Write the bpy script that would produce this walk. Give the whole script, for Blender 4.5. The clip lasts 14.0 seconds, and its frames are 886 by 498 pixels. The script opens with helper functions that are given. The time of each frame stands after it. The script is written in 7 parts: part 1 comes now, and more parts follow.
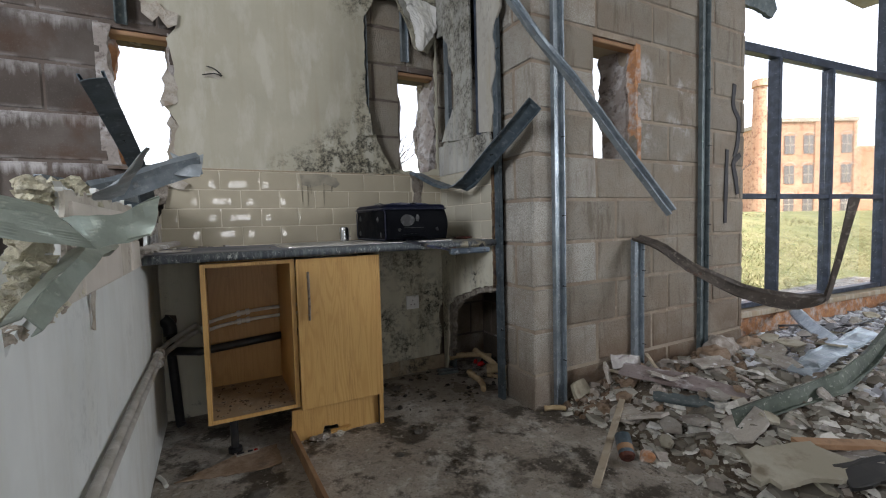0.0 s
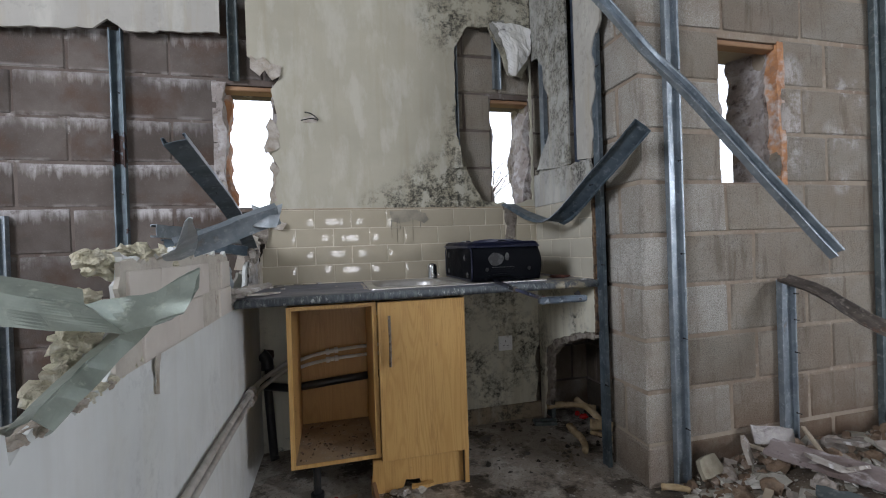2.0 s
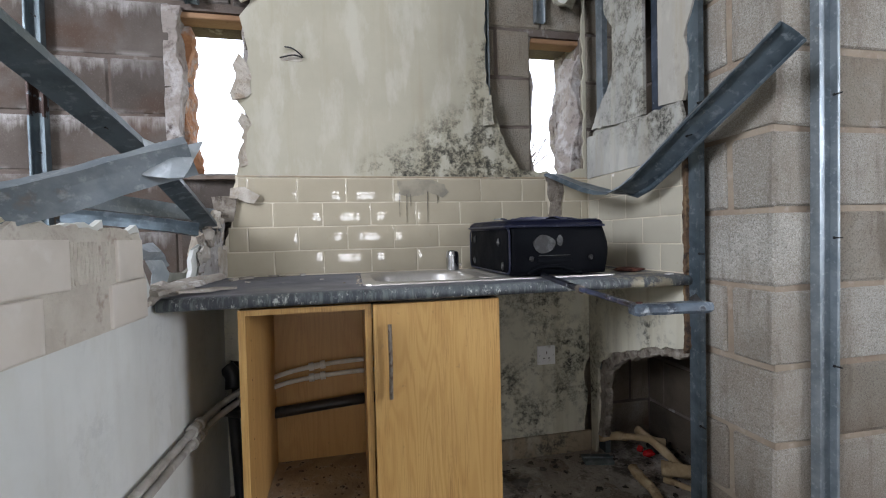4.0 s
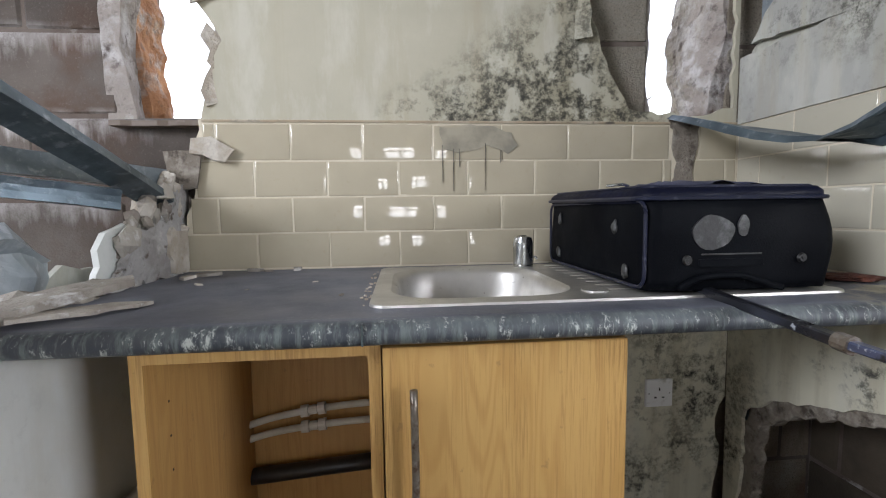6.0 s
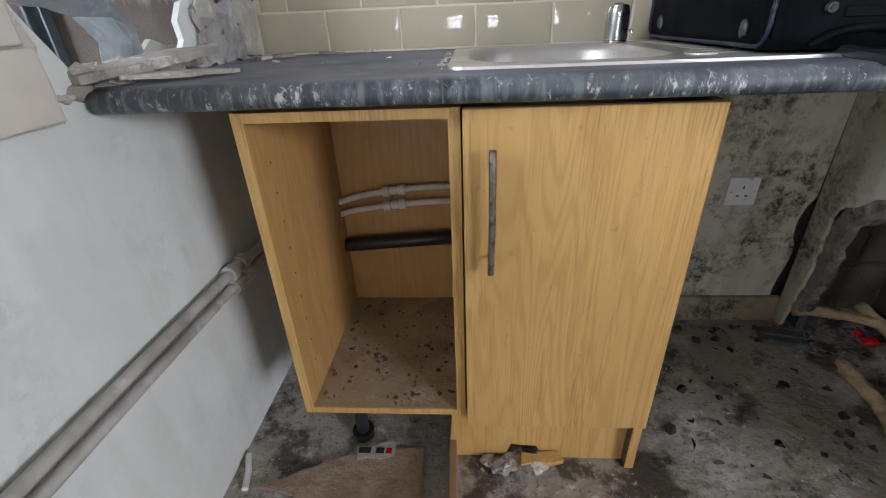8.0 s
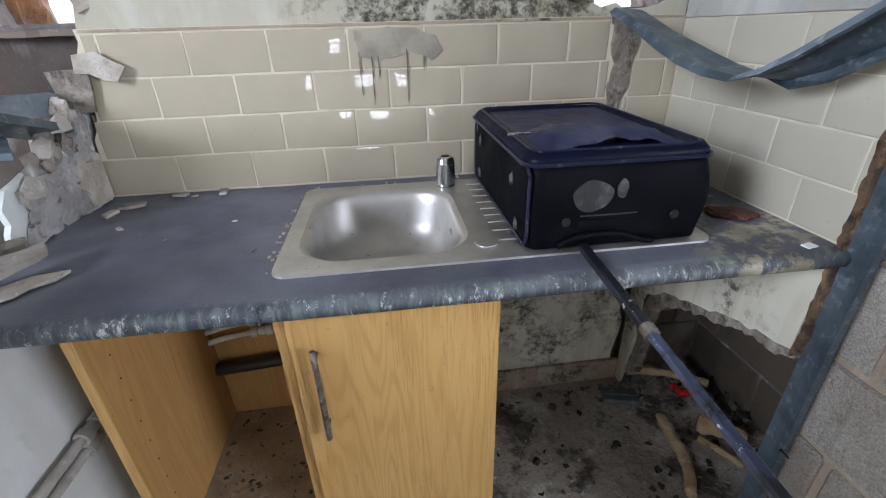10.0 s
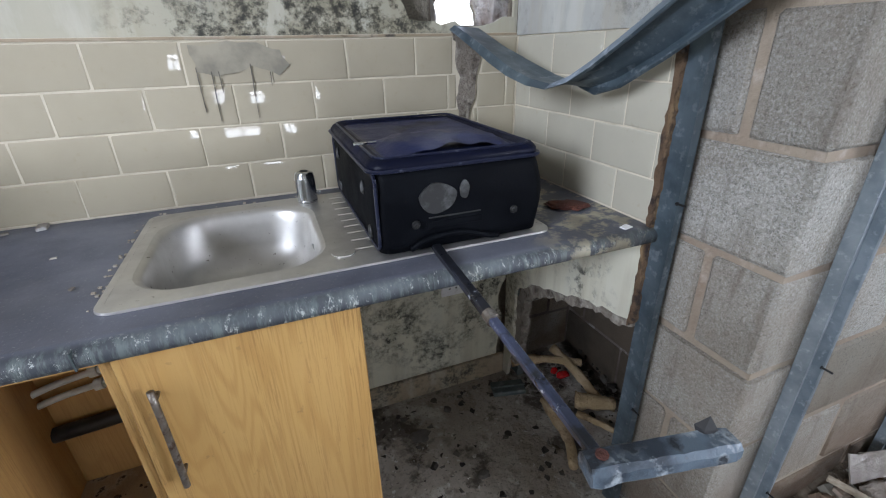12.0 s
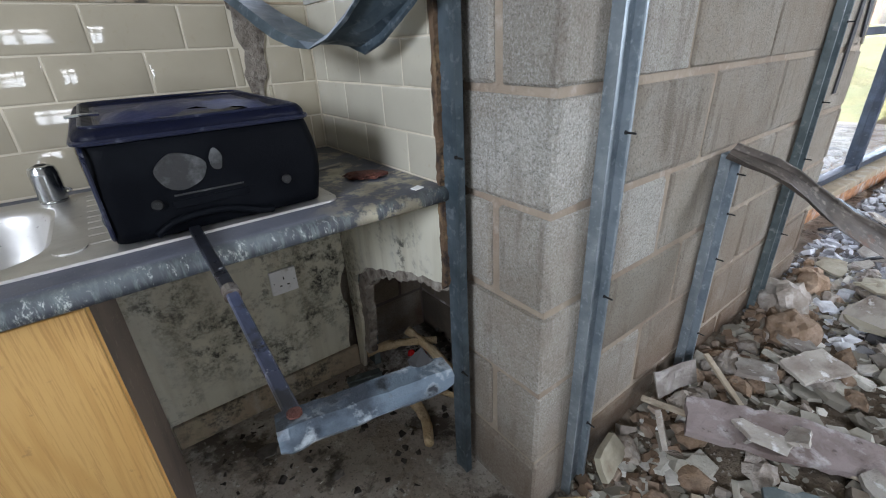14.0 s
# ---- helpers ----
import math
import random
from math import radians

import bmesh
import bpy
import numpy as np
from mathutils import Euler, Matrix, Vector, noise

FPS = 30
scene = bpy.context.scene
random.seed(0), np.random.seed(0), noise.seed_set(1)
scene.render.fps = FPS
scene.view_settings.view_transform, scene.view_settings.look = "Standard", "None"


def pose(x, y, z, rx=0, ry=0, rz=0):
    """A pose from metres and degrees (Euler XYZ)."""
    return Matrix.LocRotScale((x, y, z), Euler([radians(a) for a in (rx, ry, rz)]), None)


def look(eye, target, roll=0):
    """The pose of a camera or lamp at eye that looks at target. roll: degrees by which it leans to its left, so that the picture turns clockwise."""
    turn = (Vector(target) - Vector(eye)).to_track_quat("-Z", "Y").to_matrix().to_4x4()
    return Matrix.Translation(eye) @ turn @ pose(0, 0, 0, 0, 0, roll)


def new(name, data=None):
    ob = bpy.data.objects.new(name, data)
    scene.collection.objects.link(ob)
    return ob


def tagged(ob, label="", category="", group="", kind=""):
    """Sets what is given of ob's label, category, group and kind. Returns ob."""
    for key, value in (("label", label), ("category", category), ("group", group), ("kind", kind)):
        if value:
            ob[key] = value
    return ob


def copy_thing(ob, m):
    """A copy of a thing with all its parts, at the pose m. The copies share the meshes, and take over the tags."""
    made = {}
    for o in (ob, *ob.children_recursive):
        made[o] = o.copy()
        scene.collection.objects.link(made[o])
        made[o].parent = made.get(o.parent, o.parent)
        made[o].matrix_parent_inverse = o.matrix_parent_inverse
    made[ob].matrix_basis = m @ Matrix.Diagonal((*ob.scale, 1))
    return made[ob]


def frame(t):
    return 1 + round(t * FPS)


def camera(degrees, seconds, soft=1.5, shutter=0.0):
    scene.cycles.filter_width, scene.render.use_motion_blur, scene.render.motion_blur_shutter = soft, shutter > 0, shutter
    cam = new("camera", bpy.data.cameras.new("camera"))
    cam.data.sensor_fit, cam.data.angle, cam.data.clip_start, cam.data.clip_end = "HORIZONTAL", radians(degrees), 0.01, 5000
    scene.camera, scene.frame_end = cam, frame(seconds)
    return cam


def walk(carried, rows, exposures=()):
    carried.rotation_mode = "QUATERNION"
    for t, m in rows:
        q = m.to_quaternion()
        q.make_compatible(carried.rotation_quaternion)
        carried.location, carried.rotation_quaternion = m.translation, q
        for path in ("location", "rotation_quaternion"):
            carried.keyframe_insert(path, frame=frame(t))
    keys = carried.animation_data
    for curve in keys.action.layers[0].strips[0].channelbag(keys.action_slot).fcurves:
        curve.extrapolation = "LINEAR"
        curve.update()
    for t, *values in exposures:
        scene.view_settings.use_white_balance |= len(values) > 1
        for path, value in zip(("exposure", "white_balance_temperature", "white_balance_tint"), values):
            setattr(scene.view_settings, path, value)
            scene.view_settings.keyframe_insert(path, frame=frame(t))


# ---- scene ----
cam = camera(91.2, 14.0, soft=1.1)
PATH = [
    (0, (-1.354, -2.564, 1.002), (-0.417, -0.801, 0.884), -1.5),
    (0.5, (-1.398, -2.521, 1.005), (-0.633, -0.678, 0.871), -1.4),
    (1, (-1.332, -2.507, 1.028), (-0.7, -0.614, 0.905), -1.5),
    (1.5, (-1.245, -2.501, 1.085), (-0.721, -0.571, 1.037), -1.7),
    (2, (-1.209, -2.441, 1.09), (-0.72, -0.502, 1.078), -1.9),
    (2.5, (-1.21, -2.255, 1.053), (-0.775, -0.303, 1.055), -1.9),
    (3, (-1.216, -2.078, 1.057), (-0.82, -0.117, 1.062), -1.7),
    (3.2, (-1.197, -2.044, 1.055), (-0.807, -0.082, 1.053), -1.5),
    (5.3, (-0.971, -1.389, 1.048), (-0.525, 0.558, 0.946), -1.2),
    (5.5, (-0.964, -1.313, 1.05), (-0.543, 0.639, 0.95), -0.9),
    (6, (-1.004, -1.233, 1.063), (-0.82, 0.751, 0.893), -0.8),
    (6.5, (-1.038, -1.218, 1.03), (-1.09, 0.726, 0.559), -0.6),
    (7, (-1.04, -1.247, 0.951), (-1.163, 0.582, 0.153), -2.0),
    (7.2, (-1.042, -1.262, 0.934), (-1.181, 0.524, 0.045), -2.4),
    (9.3, (-0.919, -1.244, 1.193), (-0.958, 0.513, 0.237), -2.5),
    (9.5, (-0.894, -1.238, 1.23), (-0.841, 0.522, 0.28), -1.5),
    (10, (-0.836, -1.236, 1.296), (-0.619, 0.536, 0.394), -1.6),
    (10.5, (-0.801, -1.235, 1.326), (-0.457, 0.541, 0.472), -1.4),
    (11, (-0.764, -1.248, 1.324), (-0.283, 0.504, 0.488), -1.7),
    (11.5, (-0.749, -1.269, 1.296), (-0.165, 0.454, 0.467), -1.9),
    (12, (-0.753, -1.275, 1.28), (-0.098, 0.417, 0.439), -1.4),
    (12.5, (-0.752, -1.289, 1.277), (-0.04, 0.374, 0.424), -0.9),
    (13, (-0.722, -1.313, 1.268), (0.136, 0.277, 0.409), -0.4),
    (13.5, (-0.647, -1.338, 1.232), (0.317, 0.189, 0.371), -1.0),
    (14, (-0.555, -1.355, 1.189), (0.521, 0.101, 0.34), -2.8),
]
walk(cam, [(t, look(eye, target, roll)) for t, eye, target, roll in PATH],
     exposures=[(0.0, -0.36, 6600, 15), (1.5, -0.32, 6400, 17), (3.2, 0.12, 6350, 17), (5.3, 0.36, 6550, 15), (6.5, 0.45, 6500, 16), (7.2, 0.58, 6450, 16), (9.3, 0.52, 6150, 17), (11.0, 0.55, 6050, 16), (14.0, 0.47, 6150, 14)])

# ---- world, sun and exposure ----
world = bpy.data.worlds.new("overcast_sky")
scene.world = world
world.use_nodes = True
wn = world.node_tree.nodes
sky = wn.new("ShaderNodeTexSky")
sky.sky_type, sky.sun_disc = "NISHITA", False
sky.sun_elevation, sky.sun_rotation, sky.dust_density = radians(54), radians(170), 3.0
haze = wn.new("ShaderNodeHueSaturation")
haze.inputs["Saturation"].default_value, haze.inputs["Value"].default_value = 0.35, 5.0
world.node_tree.links.new(sky.outputs[0], haze.inputs["Color"])
world.node_tree.links.new(haze.outputs[0], wn["Background"].inputs[0])
wn["Background"].inputs[1].default_value = 0.15
sun_data = bpy.data.lights.new("sun", "SUN")
sun_data.energy, sun_data.angle, sun_data.color = 5.0, radians(10), (1.0, 0.95, 0.88)
sun_lamp = new("sun", sun_data)
sun_lamp.matrix_world = look((8, -40, 58), (0, 0, 0))


def daylight_lamp(name, eye, target, w, h, watts, colour=(0.86, 0.93, 1.0)):
    """A rectangular area lamp for daylight, in a known or an added opening."""
    d = bpy.data.lights.new(name, "AREA")
    d.shape, d.size, d.size_y, d.energy, d.color = "RECTANGLE", w, h, watts, colour
    ob = new(name, d)
    ob.matrix_world = look(eye, target)
    return ob


# unseen lamp added past the bay's visible end to strengthen its daylight
daylight_lamp("daylight_bay", (6.3, -1.05, 1.7), (3.0, -4.0, 1.0), 1.3, 2.4, 140, (0.72, 0.86, 1.0))
daylight_lamp("daylight_rear", (-1.0, -5.5, 1.19), (-1.0, 0, 1.19), 0.62, 0.92, 14)
# added fill light; its wide rear opening is made up and out of view
daylight_lamp("daylight_rear_wide", (4.3, -5.5, 2.2), (0.2, -0.5, 0.5), 2.0, 1.6, 205)
# added fill from the west, through an opening cut just for it
daylight_lamp("daylight_left", (-4.95, -3.2, 2.7), (0.0, -1.1, 0.7), 1.5, 1.5, 215)

# ---- materials ----


def nodes_of(name):
    m = bpy.data.materials.new(name)
    m.use_nodes = True
    nt = m.node_tree
    return m, nt, nt.nodes["Principled BSDF"]


def add(nt, kind, **values):
    n = nt.nodes.new("ShaderNode" + kind)
    for k, v in values.items():
        if k in n.inputs:
            n.inputs[k].default_value = v
    return n


def coords(nt, random_offset=True):
    """Object coordinates, shifted at random from piece to piece."""
    tc = add(nt, "TexCoord")
    if not random_offset:
        return tc.outputs["Object"]
    info = add(nt, "ObjectInfo")
    mul = add(nt, "VectorMath")
    mul.operation = "MULTIPLY_ADD"
    mul.inputs[0].default_value = (37.0, 53.0, 71.0)
    comb = add(nt, "CombineXYZ")
    for i in range(3):
        nt.links.new(info.outputs["Random"], comb.inputs[i])
    nt.links.new(comb.outputs[0], mul.inputs[1])
    nt.links.new(tc.outputs["Object"], mul.inputs[2])
    return mul.outputs[0]


def noise_mask(nt, co, scale, lo, hi, detail=6.0, rough=0.6, stretch=None, distortion=0.0):
    """A noise cut to a 0..1 mask between lo and hi."""
    if stretch:
        mp = add(nt, "Mapping")
        mp.inputs["Scale"].default_value = stretch
        nt.links.new(co, mp.inputs[0])
        co = mp.outputs[0]
    n = add(nt, "TexNoise", Scale=scale, Detail=detail, Roughness=rough, Distortion=distortion)
    nt.links.new(co, n.inputs["Vector"])
    r = add(nt, "MapRange")
    r.inputs[1].default_value, r.inputs[2].default_value = lo, hi
    nt.links.new(n.outputs[0], r.inputs[0])
    return r.outputs[0]


def times(nt, a, b):
    m = add(nt, "Math")
    m.operation = "MULTIPLY"
    nt.links.new(a, m.inputs[0])
    if isinstance(b, (int, float)):
        m.inputs[1].default_value = b
    else:
        nt.links.new(b, m.inputs[1])
    return m.outputs[0]


def plus(nt, a, b):
    m = add(nt, "Math")
    m.operation = "ADD"
    m.use_clamp = True
    nt.links.new(a, m.inputs[0])
    nt.links.new(b, m.inputs[1])
    return m.outputs[0]


def axis_band(nt, co, axis, a, b):
    """0 at coordinate a, 1 at b, along an axis."""
    s = add(nt, "SeparateXYZ")
    nt.links.new(co, s.inputs[0])
    r = add(nt, "MapRange")
    r.inputs[1].default_value, r.inputs[2].default_value = a, b
    nt.links.new(s.outputs[axis], r.inputs[0])
    return r.outputs[0]


def blend(nt, fac, a, b):
    m = add(nt, "Mix")
    m.data_type = "RGBA"
    nt.links.new(fac, m.inputs[0])
    for v, i in ((a, 6), (b, 7)):
        if isinstance(v, tuple):
            m.inputs[i].default_value = (*v, 1)
        else:
            nt.links.new(v, m.inputs[i])
    return m.outputs[2]


def relief(nt, bsdf, height, strength, distance=0.002):
    b = add(nt, "Bump", Strength=strength, Distance=distance)
    nt.links.new(height, b.inputs["Height"])
    nt.links.new(b.outputs[0], bsdf.inputs["Normal"])
    return b


def surface(name, base, spots=(), rough=0.7, metal=0.0, bump=(60, 0.4, 0.002), spec=0.5, per_piece=0.0):
    """base colour plus layers (colour, scale, lo, hi[, stretch]); bump = scale, strength, distance."""
    m, nt, p = nodes_of(name)
    co = coords(nt)
    col = base
    for layer in spots:
        colour, scale, lo, hi = layer[:4]
        st = layer[4] if len(layer) > 4 else None
        col = blend(nt, noise_mask(nt, co, scale, lo, hi, stretch=st), col, colour)
    if per_piece:
        info = add(nt, "ObjectInfo")
        hsv = add(nt, "HueSaturation")
        r = add(nt, "MapRange")
        r.inputs[3].default_value, r.inputs[4].default_value = 1 - per_piece, 1 + per_piece
        nt.links.new(info.outputs["Random"], r.inputs[0])
        nt.links.new(r.outputs[0], hsv.inputs["Value"])
        if isinstance(col, tuple):
            hsv.inputs["Color"].default_value = (*col, 1)
        else:
            nt.links.new(col, hsv.inputs["Color"])
        col = hsv.outputs[0]
    if isinstance(col, tuple):
        p.inputs["Base Color"].default_value = (*col, 1)
    else:
        nt.links.new(col, p.inputs["Base Color"])
    p.inputs["Metallic"].default_value = metal
    p.inputs["Specular IOR Level"].default_value = spec
    if isinstance(rough, tuple):
        r = add(nt, "MapRange")
        r.inputs[3].default_value, r.inputs[4].default_value = rough
        nt.links.new(noise_mask(nt, co, 9, 0.35, 0.65), r.inputs[0])
        nt.links.new(r.outputs[0], p.inputs["Roughness"])
    else:
        p.inputs["Roughness"].default_value = rough
    if bump:
        relief(nt, p, noise_mask(nt, co, bump[0], 0.2, 0.8, detail=8), bump[1], bump[2])
    return m




def block_material(name, base, light, dark, speck, stain, stain_amount, speck_amount=0.6, salts=(), damp=0.0):
    """Aggregate block: speckled, smeared with mortar, with soft stains that run on from block to block."""
    m, nt, p = nodes_of(name)
    co = coords(nt)
    g = add(nt, "NewGeometry")
    pos = g.outputs["Position"]
    col = blend(nt, noise_mask(nt, co, 4, 0.42, 0.7), base, light)
    col = blend(nt, times(nt, noise_mask(nt, co, 9, 0.5, 0.7, detail=9, rough=0.7), 0.7), col, dark)
    col = blend(nt, times(nt, noise_mask(nt, co, 200, 0.46, 0.62, detail=4, rough=0.8), speck_amount), col, speck)
    col = blend(nt, times(nt, noise_mask(nt, co, 170, 0.52, 0.64, detail=4, rough=0.8), 0.75), col, tuple(c * 0.35 for c in base))
    col = blend(nt, times(nt, noise_mask(nt, pos, 1.7, 0.42, 0.66, detail=7, stretch=(1, 1, 1.5)), stain_amount), col, stain)
    col = blend(nt, times(nt, noise_mask(nt, pos, 4.2, 0.44, 0.74, detail=10, rough=0.7), 0.55), col, (0.29, 0.23, 0.17))
    col = blend(nt, times(nt, noise_mask(nt, pos, 8.0, 0.56, 0.68, detail=8, stretch=(2.4, 2.4, 0.35)), 0.5), col, tuple(c * 0.6 for c in stain))
    for centre, radius in salts:
        patch = times(nt, near(nt, pos, centre, radius, radius * 0.7), noise_mask(nt, pos, 13, 0.46, 0.58, detail=10, rough=0.75, stretch=(1, 1, 0.8)))
        col = blend(nt, times(nt, patch, 0.75), col, (0.60, 0.57, 0.56))
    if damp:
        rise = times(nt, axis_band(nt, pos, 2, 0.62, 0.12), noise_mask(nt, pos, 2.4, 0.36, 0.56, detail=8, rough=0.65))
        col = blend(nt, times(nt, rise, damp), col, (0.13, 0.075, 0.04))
    info = add(nt, "ObjectInfo")
    hsv = add(nt, "HueSaturation")
    r = add(nt, "MapRange")
    r.inputs[3].default_value, r.inputs[4].default_value = 0.93, 1.07
    nt.links.new(info.outputs["Random"], r.inputs[0])
    nt.links.new(r.outputs[0], hsv.inputs["Value"])
    nt.links.new(col, hsv.inputs["Color"])
    nt.links.new(hsv.outputs[0], p.inputs["Base Color"])
    p.inputs["Roughness"].default_value = 0.92
    relief(nt, p, noise_mask(nt, co, 95, 0.25, 0.75, detail=9, rough=0.75), 1.0, 0.005)
    return m


def near(nt, co, centre, radius, edge):
    """1 near a place on the wall, falling to 0 past the radius."""
    d = add(nt, "VectorMath")
    d.operation = "DISTANCE"
    nt.links.new(co, d.inputs[0])
    d.inputs[1].default_value = centre
    r = add(nt, "MapRange")
    r.inputs[1].default_value, r.inputs[2].default_value = radius + edge, radius - edge
    nt.links.new(d.outputs["Value"], r.inputs[0])
    return r.outputs[0]


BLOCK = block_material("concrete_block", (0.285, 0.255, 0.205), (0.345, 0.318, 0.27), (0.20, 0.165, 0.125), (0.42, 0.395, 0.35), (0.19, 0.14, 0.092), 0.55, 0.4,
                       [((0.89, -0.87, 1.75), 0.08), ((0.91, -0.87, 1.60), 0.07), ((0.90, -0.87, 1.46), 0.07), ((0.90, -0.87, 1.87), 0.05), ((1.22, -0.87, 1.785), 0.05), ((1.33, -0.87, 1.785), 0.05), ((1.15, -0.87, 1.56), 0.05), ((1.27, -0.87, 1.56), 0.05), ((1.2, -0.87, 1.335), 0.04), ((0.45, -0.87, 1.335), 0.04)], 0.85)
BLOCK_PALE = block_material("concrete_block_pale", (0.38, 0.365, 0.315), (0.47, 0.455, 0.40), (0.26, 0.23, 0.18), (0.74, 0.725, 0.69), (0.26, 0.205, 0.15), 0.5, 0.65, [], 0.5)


def damp_block(name):
    """Dark damp block with white salts dripping from its bed joints."""
    m, nt, p = nodes_of(name)
    tc = add(nt, "TexCoord")
    co = coords(nt)
    g = add(nt, "NewGeometry")
    pos = g.outputs["Position"]
    col = blend(nt, noise_mask(nt, pos, 2.6, 0.4, 0.66), (0.075, 0.06, 0.05), (0.135, 0.115, 0.10))
    col = blend(nt, noise_mask(nt, pos, 3.4, 0.5, 0.66, detail=8), col, (0.085, 0.052, 0.036))
    col = blend(nt, times(nt, noise_mask(nt, co, 160, 0.58, 0.72), 0.3), col, (0.22, 0.195, 0.175))
    area = noise_mask(nt, pos, 2.6, 0.42, 0.60, detail=7, stretch=(1, 1, 0.7))
    drip = noise_mask(nt, pos, 7, 0.30, 0.70, detail=8, rough=0.65, stretch=(4.5, 4.5, 0.55))
    reach = add(nt, "Math")
    reach.operation = "ADD"
    nt.links.new(times(nt, drip, 0.55), reach.inputs[0])
    nt.links.new(axis_band(nt, tc.outputs["Object"], 2, -0.02, 0.11), reach.inputs[1])
    cut = add(nt, "MapRange")
    cut.inputs[1].default_value, cut.inputs[2].default_value = 0.80, 1.20
    nt.links.new(reach.outputs[0], cut.inputs[0])
    salts = times(nt, cut.outputs[0], noise_mask(nt, pos, 22, 0.30, 0.52, detail=9, rough=0.75))
    col = blend(nt, times(nt, times(nt, salts, area), 0.85), col, (0.46, 0.44, 0.43))
    low = axis_band(nt, tc.outputs["Object"], 2, -0.085, -0.107)
    col = blend(nt, times(nt, times(nt, low, noise_mask(nt, pos, 9, 0.42, 0.58)), 0.6), col, (0.40, 0.38, 0.365))
    info = add(nt, "ObjectInfo")
    hsv = add(nt, "HueSaturation")
    r = add(nt, "MapRange")
    r.inputs[3].default_value, r.inputs[4].default_value = 0.8, 1.2
    nt.links.new(info.outputs["Random"], r.inputs[0])
    nt.links.new(r.outputs[0], hsv.inputs["Value"])
    nt.links.new(col, hsv.inputs["Color"])
    nt.links.new(hsv.outputs[0], p.inputs["Base Color"])
    p.inputs["Roughness"].default_value = 0.9
    relief(nt, p, noise_mask(nt, co, 140, 0.2, 0.8, detail=8), 0.6, 0.003)
    return m


BLOCK_DARK = damp_block("concrete_block_damp")
# brown block with the cavity's shade darkened into its colour
BLOCK_CAVITY = surface("brown_shaded_cavity_block", (0.06, 0.046, 0.033), [((0.10, 0.078, 0.055), 3, 0.45, 0.7), ((0.03, 0.023, 0.017), 5, 0.5, 0.75)], 0.9, bump=(140, 0.6, 0.003), per_piece=0.1)
MORTAR = surface("mortar", (0.33, 0.275, 0.21), [((0.25, 0.19, 0.14), 3, 0.42, 0.62), ((0.42, 0.36, 0.30), 30, 0.55, 0.75)], 0.95, bump=(90, 0.8, 0.004))
BROWN_STEEL = surface("brown_dusty_steel", (0.12, 0.10, 0.085), [((0.07, 0.06, 0.052), 12, 0.42, 0.6), ((0.24, 0.21, 0.18), 50, 0.55, 0.7), ((0.16, 0.075, 0.04), 6, 0.62, 0.7)], (0.4, 0.65), metal=0.4, bump=(40, 0.25, 0.003))
CRACK_PLASTER = surface("bare_grey_plaster", (0.22, 0.19, 0.155), [((0.36, 0.33, 0.28), 24, 0.5, 0.66), ((0.09, 0.07, 0.055), 30, 0.52, 0.66)], 0.95, bump=(60, 1.0, 0.006))
MORTAR_DAMP = surface("mortar_damp", (0.15, 0.122, 0.105), [((0.085, 0.06, 0.047), 5, 0.45, 0.7), ((0.40, 0.38, 0.36), 7, 0.6, 0.7)], 0.95, bump=(90, 0.8, 0.004))
BRICK = surface("orange_brick", (0.40, 0.19, 0.09), [((0.52, 0.47, 0.43), 11, 0.48, 0.62), ((0.55, 0.28, 0.13), 14, 0.5, 0.65), ((0.20, 0.14, 0.11), 20, 0.55, 0.7)], 0.9, bump=(60, 0.9, 0.006), per_piece=0.12)
RUBBLE_CORE = surface("rough_masonry", (0.36, 0.32, 0.29), [((0.56, 0.54, 0.53), 14, 0.45, 0.62), ((0.20, 0.15, 0.12), 7, 0.54, 0.66), ((0.12, 0.095, 0.085), 24, 0.55, 0.7)], 0.95, bump=(40, 1.0, 0.012))
GALV = surface("galvanised_steel", (0.27, 0.31, 0.335), [((0.19, 0.225, 0.25), 14, 0.42, 0.6), ((0.38, 0.42, 0.45), 60, 0.56, 0.7), ((0.25, 0.19, 0.15), 7, 0.66, 0.76)], (0.36, 0.55), metal=0.55, bump=(40, 0.12, 0.002))
GALV_DULL = surface("dull_galvanised_steel", (0.14, 0.17, 0.175), [((0.09, 0.115, 0.12), 12, 0.42, 0.6), ((0.24, 0.26, 0.26), 40, 0.55, 0.7), ((0.13, 0.06, 0.035), 5, 0.66, 0.72)], (0.42, 0.62), metal=0.55, bump=(40, 0.15, 0.002))
GALV_LIGHT = surface("pale_galvanised_sheet", (0.46, 0.51, 0.54), [((0.34, 0.39, 0.42), 12, 0.42, 0.62), ((0.58, 0.62, 0.65), 40, 0.56, 0.7)], (0.35, 0.55), metal=0.4, bump=(30, 0.2, 0.002))
GALV_BLUE = surface("blue_grey_steel", (0.13, 0.17, 0.20), [((0.08, 0.11, 0.13), 12, 0.42, 0.6), ((0.24, 0.28, 0.31), 40, 0.56, 0.7), ((0.12, 0.07, 0.045), 5, 0.68, 0.74)], (0.32, 0.5), metal=0.6, bump=(40, 0.15, 0.002))
GALV_GREEN = surface("greenish_steel_channel", (0.35, 0.40, 0.345), [((0.24, 0.28, 0.24), 10, 0.45, 0.65), ((0.44, 0.48, 0.41), 60, 0.60, 0.70), ((0.22, 0.17, 0.12), 16, 0.66, 0.74)], (0.28, 0.5), metal=0.5, bump=(30, 0.3, 0.003))
